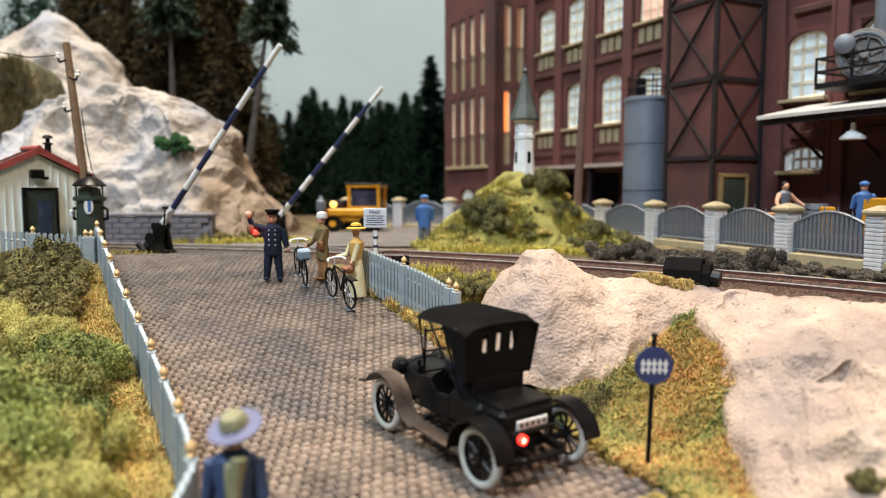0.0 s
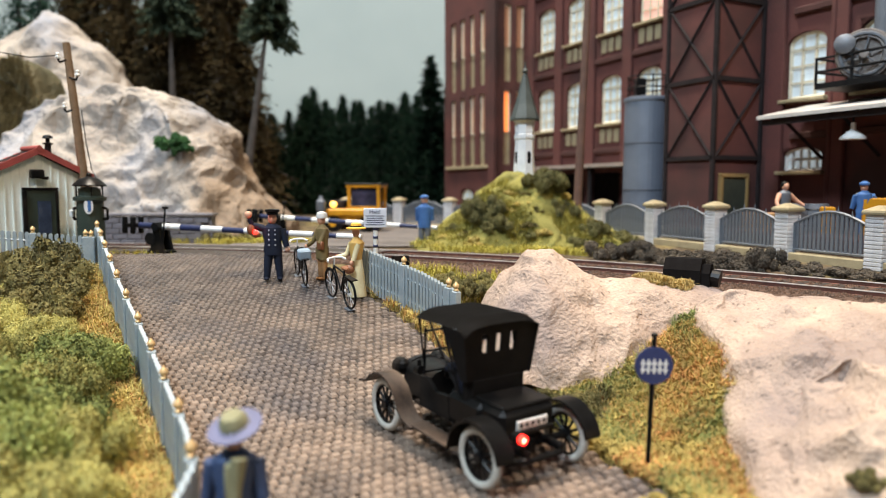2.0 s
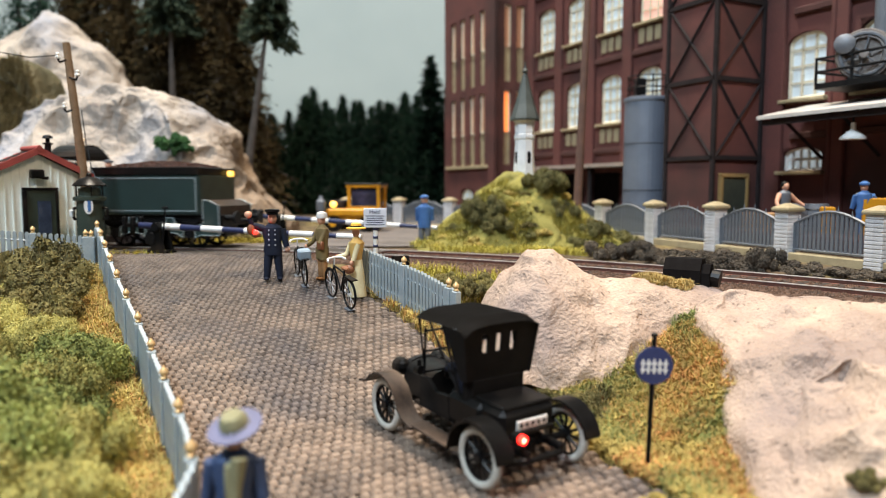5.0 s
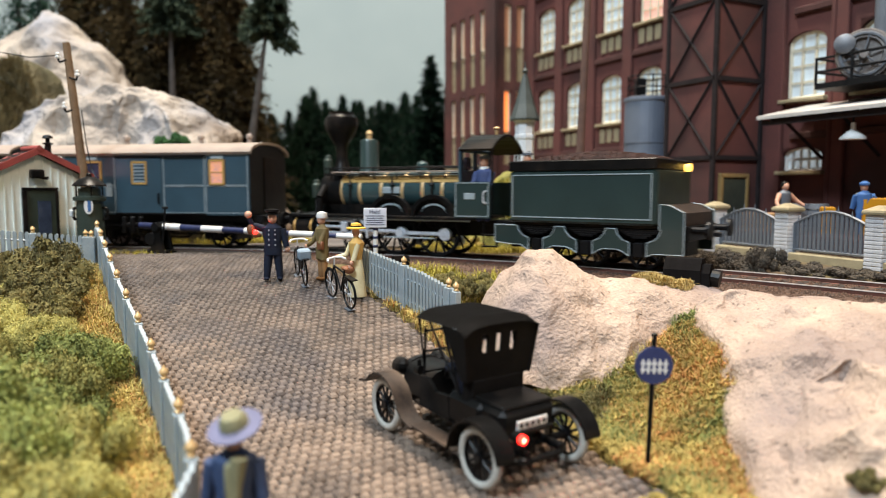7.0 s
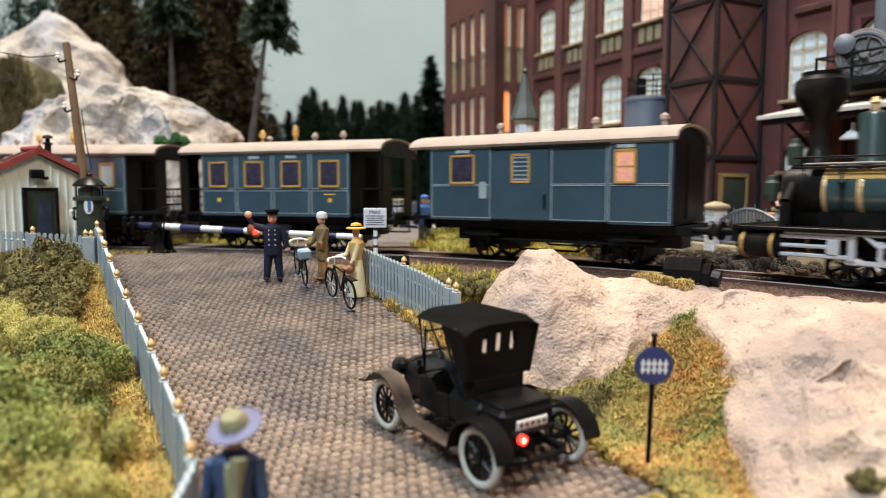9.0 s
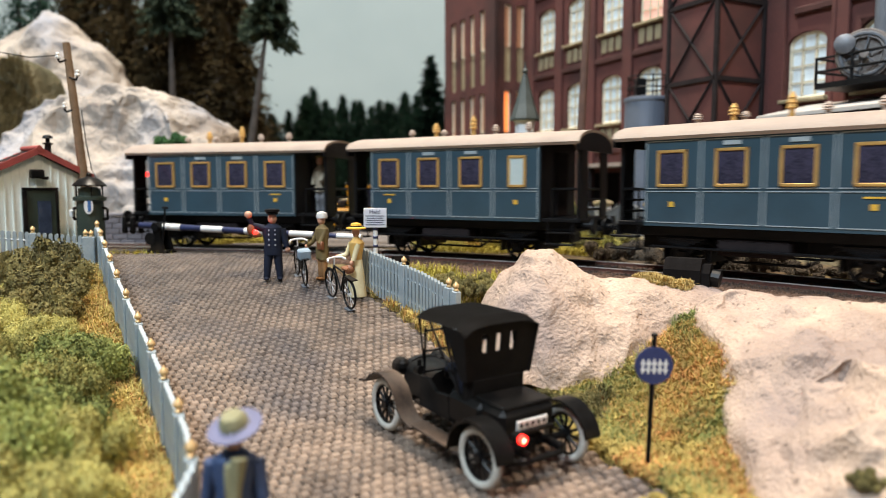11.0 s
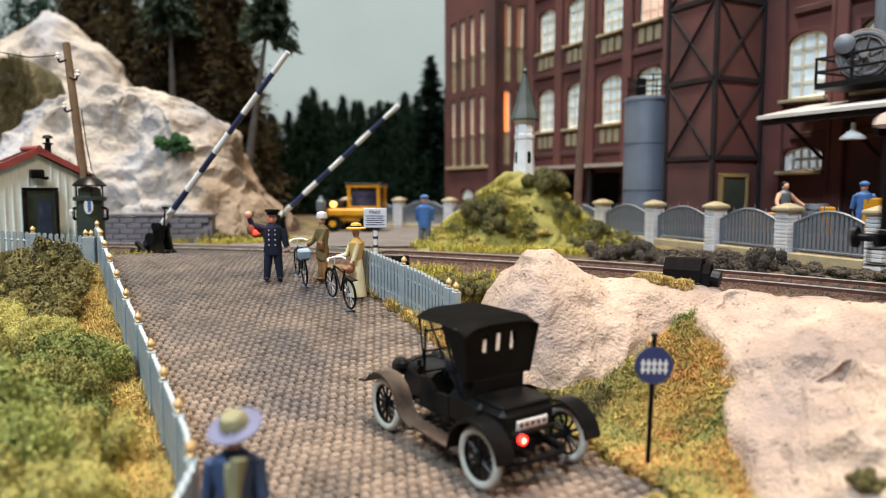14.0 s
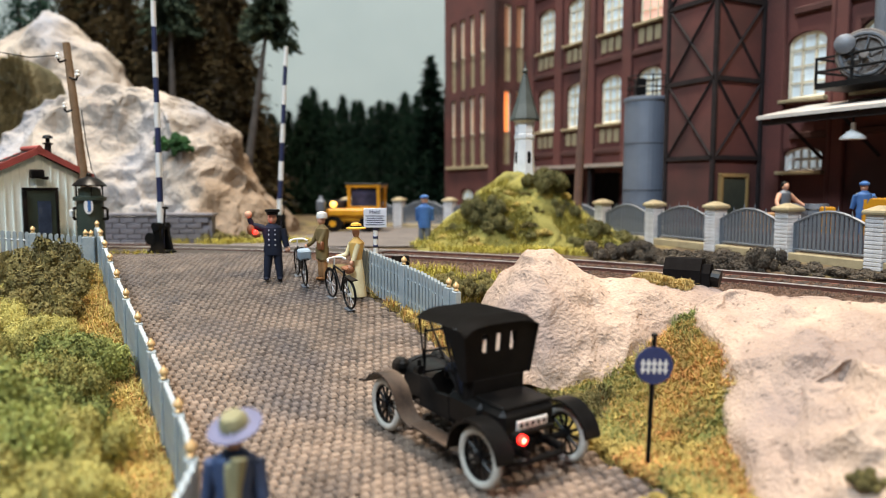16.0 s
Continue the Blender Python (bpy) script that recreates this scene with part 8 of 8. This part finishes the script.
# ---- trees ----
def conifer(name, material, seed, height, radius, layers, bare=0.08, droop=0.35, leaf=0.34, dense=16, taper=0.95):
    """A tapered trunk with whorls of boughs; every bough carries many small needle clumps."""
    rng = random.Random(seed)
    bm = B()
    rod(bm, (0, 0, 0), (0, 0, height * 0.96), height * 0.018 + 0.06, 0.02, seg=8)
    vs, fs = [], []
    for k in range(layers):
        q = k / (layers - 1)
        z = height * (bare + (1 - bare) * q)
        R = radius * (1 - q) ** taper * rng.uniform(0.8, 1.15) + 0.05
        for j in range(rng.randint(6, 9)):
            a = rng.uniform(0, 6.283)
            reach = R * rng.uniform(0.65, 1.1)
            tip = Vector((math.cos(a) * reach, math.sin(a) * reach, z - reach * droop + rng.uniform(-0.2, 0.2)))
            root = Vector((0, 0, z))
            if k % 2 == 0 and j < 4:
                rod(bm, root, tip * 1.0, 0.03, 0.01, seg=3, caps=False)
            for i in range(dense):
                v = (i + 1) / dense
                p = root.lerp(tip, v) + Vector((rng.gauss(0, 0.1), rng.gauss(0, 0.1), rng.gauss(-0.05, 0.12))) * radius * 0.35
                s = leaf * rng.uniform(0.5, 1.2) * (1.15 - 0.5 * v) * (1.15 - 0.8 * q)
                d = Vector((math.cos(a + rng.gauss(0, 0.8)), math.sin(a + rng.gauss(0, 0.8)), rng.uniform(-0.9, 0.3))).normalized()
                sd = d.orthogonal().normalized()
                sd.rotate(Matrix.Rotation(rng.uniform(0, 6.28), 3, d))
                b = len(vs)
                for w in (p - sd * s * 0.28, p + d * s, p + sd * s * 0.28, p - d * s * 0.4):
                    vs.append(tuple(w * U))
                fs += [(b, b + 1, b + 2), (b, b + 2, b + 3)]
    trunk = mesh_of("trunk", bm, BARK)
    me = bpy.data.meshes.new("crown")
    me.from_pydata(vs, [], fs)
    me.materials.append(material)
    t = thing(name, at(0, 0, -50), "", "")
    share("trunk", trunk, t, Matrix.Identity(4))
    share("crown", me, t, Matrix.Identity(4))
    return t


def plant(kinds, places, label, category, group):
    rng = random.Random(len(places))
    used = set()
    for x, y, z, s in places:
        src = rng.choice(kinds)
        m = at(x, y, z, rz=rng.uniform(0, 360))
        ob = src if src not in used else copy_thing(src, m)
        used.add(src)
        ob.matrix_basis = m @ Matrix.Scale(s, 4)
        tagged(ob, label, category, group)
    for src in kinds:
        if src not in used:
            for c in list(src.children):
                bpy.data.objects.remove(c)
            bpy.data.objects.remove(src)


fir = [conifer("fir_tree", NEEDLE, 60 + k, 10, 3.9, 34, 0.03, 0.4, 0.6, 24, 0.72) for k in range(4)]
places = []
rng = random.Random(77)
for k in range(34):
    x = -22 + 23.5 * k / 33
    top = 2.2 + 70 / 1220 * (335 - (226 - 42 * math.exp(-((x + 13.2) / 2.2) ** 2) - 30 * math.exp(-((x + 9) / 1.5) ** 2) - 38 * math.exp(-((x + 4.0) / 2.5) ** 2) - 20 * rng.random()))
    places.append((x + rng.uniform(-0.4, 0.4), 70 + rng.uniform(-2, 2), -0.2, top / 9.8))
for k in range(26):
    x = -26 + 28 * k / 25
    places.append((x, 62 + rng.uniform(-2, 2), -0.2, rng.uniform(0.42, 0.6)))
for k in range(20):
    x = -26 + 30 * k / 19
    places.append((x, 78 + rng.uniform(-2, 2), -0.2, rng.uniform(0.75, 0.95)))
places += [(-2.2, 66, -0.2, 0.95), (0.6, 66, -0.2, 1.2), (-3.4, 67, -0.2, 0.92), (-4.6, 67, -0.2, 0.95), (-12.0, 67, -0.2, 1.02)]
places += [(-24 + 1.3 * k, 66 + 2 * math.sin(k * 2.3), -0.2, 0.62 + 0.1 * math.sin(k * 1.7)) for k in range(19)]
plant(fir, places, "dark green fir in the wood behind the crossing", "fir tree", "firs of the wood")
brown = [conifer("tall_spruce", NEEDLE_BROWN, 70 + k, 20, 4.2, 54, 0.1, 0.6, 0.55, 26) for k in range(3)]
plant(brown, [(-20.0, 54, 0, 1.1), (-15.9, 52, 0, 1.2), (-17.0, 53, 0, 1.15), (-17.6, 55, 0, 1.05), (-22.8, 56, 0, 1.2), (-25.5, 57, 0, 1.1), (-18.9, 56, 0, 1.2), (-21.3, 53, 0, 1.0), (-15.6, 50, 0, 0.72), (-18.6, 51.5, 0, 0.8), (-27.5, 60, 0, 1.25), (-30.0, 61, 0, 1.3), (-24.0, 60, 0, 1.25), (-32.6, 62, 0, 1.25), (-20.2, 60, 0, 1.2), (-17.2, 59, 0, 1.1)], "tall dark brown-green spruce behind the cliff", "spruce tree", "spruces behind the cliff")
green_sp = [conifer("tall_spruce", mat("blue_green_needles", (0.040, 0.085, 0.062), (0.014, 0.032, 0.024), 1.0, scale=60, bump=0.0, vary=0.5, spec=0.05), 80, 20, 3.6, 40, 0.1, 0.45, 0.5, 15)]
plant(green_sp, [(-36, 60, 0, 1.2), (-31.5, 62, 0, 1.15), (-28.5, 63, 0, 1.3), (-40, 58, 0, 1.3), (-37.5, 66, 0, 1.5), (-34, 66, 0, 1.5), (-42.5, 64, 0, 1.5), (-23.5, 66, 0, 1.4), (-20.5, 64, 0, 1.3), (-45, 60, 0, 1.4), (-31, 68, 0, 1.5)], "tall blue-green spruce behind the peak", "spruce tree", "spruces behind the peak")
column = [conifer("cypress", NEEDLE, 95, 14.2, 2.1, 46, 0.02, 0.2, 0.8, 30, 0.4)]
plant(column, [(-1.1, 63.5, -0.2, 1.0)], "tall dark columnar cypress beside the factory", "cypress tree", "")
pine = [conifer("lone_pine", mat("grey_green_needles", (0.055, 0.075, 0.05), (0.022, 0.032, 0.022), 1.0, scale=60, bump=0.0, vary=0.5, spec=0.05), 90, 15, 1.75, 22, 0.735, 0.42, 0.42, 46, 0.6)]
plant(pine, [(-12.95, 44, -0.2, 1.12), (-19.3, 50, -0.2, 1.28)], "grey-green pine with a tall bare trunk", "pine tree", "tall pines")
pine[0].matrix_basis = at(-12.95, 44, -0.2, ry=9.0) @ Matrix.Scale(1.12, 4)



# ---- cobbles, last ----
ru = Vector((-0.505, 0.863)).normalized()
rv = Vector((ru.y, -ru.x))
rng = random.Random(5)
PITCH_A, PITCH_B = 0.205, 0.19
cob = []
for i in range(-10, 180):
    for j in range(-60, 60):
        a = 4.0 + i * PITCH_A
        b = -1.0 + j * PITCH_B + (PITCH_B / 2 if i % 2 else 0) + 0.02 * math.sin(a * 1.3)
        p = ru * a + rv * b
        if 5.5 < p.y < 24.2 and left_edge(p.y) + 0.12 < p.x < right_edge(p.y) - 0.1 and track_gap(p.x, p.y) < -1.35:
            worn = 0.5 + noise.noise(Vector((p.x * 0.5, p.y * 0.4, 4))) + 0.5 * noise.noise(Vector((p.x * 1.6, p.y * 1.4, 9)))
            cob.append((p.x, p.y, rng.uniform(-0.012, 0.012) - 0.034 * max(0.0, min(1.0, worn)) * smooth_step((p.y - 11.0) / 5.0)))


def cobble_verts(h=0.07):
    w, d = PITCH_B * 0.42, PITCH_A * 0.40
    low = [(-w, -d, -0.05), (w, -d, -0.05), (w, d, -0.05), (-w, d, -0.05)]
    midr = [(-w, -d, h * 0.35), (w, -d, h * 0.35), (w, d, h * 0.35), (-w, d, h * 0.35)]
    top = [(-w * 0.62, -d * 0.62, h), (w * 0.62, -d * 0.62, h), (w * 0.62, d * 0.62, h), (-w * 0.62, d * 0.62, h)]
    return low + midr + top


CF = [(8, 9, 10, 11)] + [(4 + k, 4 + (k + 1) % 4, 8 + (k + 1) % 4, 8 + k) for k in range(4)] + [(k, (k + 1) % 4, 4 + (k + 1) % 4, 4 + k) for k in range(4)]
turn = math.degrees(math.atan2(rv.y, rv.x))
stones = []
for k in range(4):
    q = random.Random(k + 50)
    me = bpy.data.meshes.new("cobble")
    me.from_pydata([tuple((c + q.uniform(-0.007, 0.007)) * U for c in v) for v in cobble_verts()], [], CF)
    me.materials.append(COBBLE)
    stones.append(me)
singles = sorted([c for c in cob if 7.2 < c[1] < 10.2], key=lambda c: c[1])[:300]
chosen = set(singles)
for x, y, dz in singles:
    share("cobble", rng.choice(stones), road, at(x, y, road_z(y) - 0.03 + dz, rz=turn))
base_v = np.array(cobble_verts())
ct, sn = math.cos(radians(turn)), math.sin(radians(turn))
vs, fs = [], []
for x, y, dz in cob:
    if (x, y, dz) in chosen:
        continue
    slope = (road_z(y + 0.1) - road_z(y - 0.1)) / 0.2
    v = base_v * (1 + rng.uniform(-0.08, 0.1))
    b = len(vs)
    for vx, vy, vz in v:
        wx, wy = vx * ct - vy * sn, vx * sn + vy * ct
        vs.append(((x + wx + rng.uniform(-0.008, 0.008)) * U, (y + wy + rng.uniform(-0.008, 0.008)) * U, (road_z(y) - 0.03 + dz + vz + wy * slope) * U))
    fs += [tuple(i + b for i in f) for f in CF]
me = bpy.data.meshes.new("cobbles")
me.from_pydata(vs, [], fs)
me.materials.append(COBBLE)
rest = new("cobbles", me)
rest.parent = road
tagged(rest, "grey-brown cobbles worn pale on top", "", "", "stuff")


# ---- everything that moves ----
RUN = ((0.0, -64.0), (2.0, -48.0), (4.2, -30.6), (5.2, -21.0), (6.3, -11.2), (7.0, -6.0), (8.0, 1.45), (9.0, 9.2), (9.2, 10.8), (10.2, 19.0), (11.3, 28.2), (12.0, 34.2), (12.5, 38.4),
       (13.0, 42.5), (13.4, 45.8), (16.0, 67.0))
CLOSED_1, CLOSED_2 = -1.6, -2.6
SWING_1 = ((0.0, 50.4), (0.2, 42.2), (0.4, 26.6), (0.6, 14.6), (0.8, 1.0), (0.95, CLOSED_1), (1.2, CLOSED_1), (6.0, CLOSED_1), (12.6, CLOSED_1), (12.8, 3.0), (13.0, 10.6), (13.2, 18.4), (13.4, 27.5),
           (13.6, 34.0), (13.8, 41.5), (14.0, 47.6), (14.2, 54.6), (14.4, 61.5), (14.5, 64.5), (15.0, 72.5), (15.5, 82.5), (16.0, 90.0))
SWING_2 = ((0.0, 47.5), (0.2, 39.5), (0.4, 25.0), (0.6, 12.0), (0.8, -1.0), (0.95, CLOSED_2), (1.2, CLOSED_2), (6.0, CLOSED_2), (12.7, CLOSED_2), (12.9, -1.0), (13.0, 2.0), (13.2, 9.7), (13.4, 20.0),
           (13.6, 26.5), (13.8, 33.0), (14.0, 39.5), (14.2, 46.5), (14.4, 54.0), (14.5, 57.5), (15.0, 66.5), (15.5, 80.0), (16.0, 86.0))


def run(t):
    """How far the train has come at t seconds."""
    return float(np.mean([np.interp(t + d, [r[0] for r in RUN], [r[1] for r in RUN]) for d in (-0.3, -0.15, 0.0, 0.15, 0.3)])) if 0.4 < t < 15.6 else float(np.interp(t, [r[0] for r in RUN], [r[1] for r in RUN]))


def motions():
    steps = [k * 0.2 for k in range(81)]
    for ob, ahead, side, up in STACK:
        rows = []
        for t in steps:
            x, y, h = track(run(t) + ahead, side)
            rows.append((t, at(x, y, up, rz=h)))
        walk(ob, rows)
    fast = [k / 15 for k in range(241)]
    for ob, p, r in SPINS:
        walk(ob, [(t, at(*p, ry=math.degrees(run(t) / r))) for t in fast])
    for ob, p, crank, r, phase in RODS:
        rows = []
        for t in fast:
            a = run(t) / r + phase
            rows.append((t, at(p[0] + crank * math.cos(a), p[1], p[2] - crank * math.sin(a))))
        walk(ob, rows)
    for (boom, z), swing in zip(BARRIERS, (SWING_1, SWING_2)):
        walk(boom, [(t, at(0, 0, z, ry=-a)) for t, a in swing])


motions()
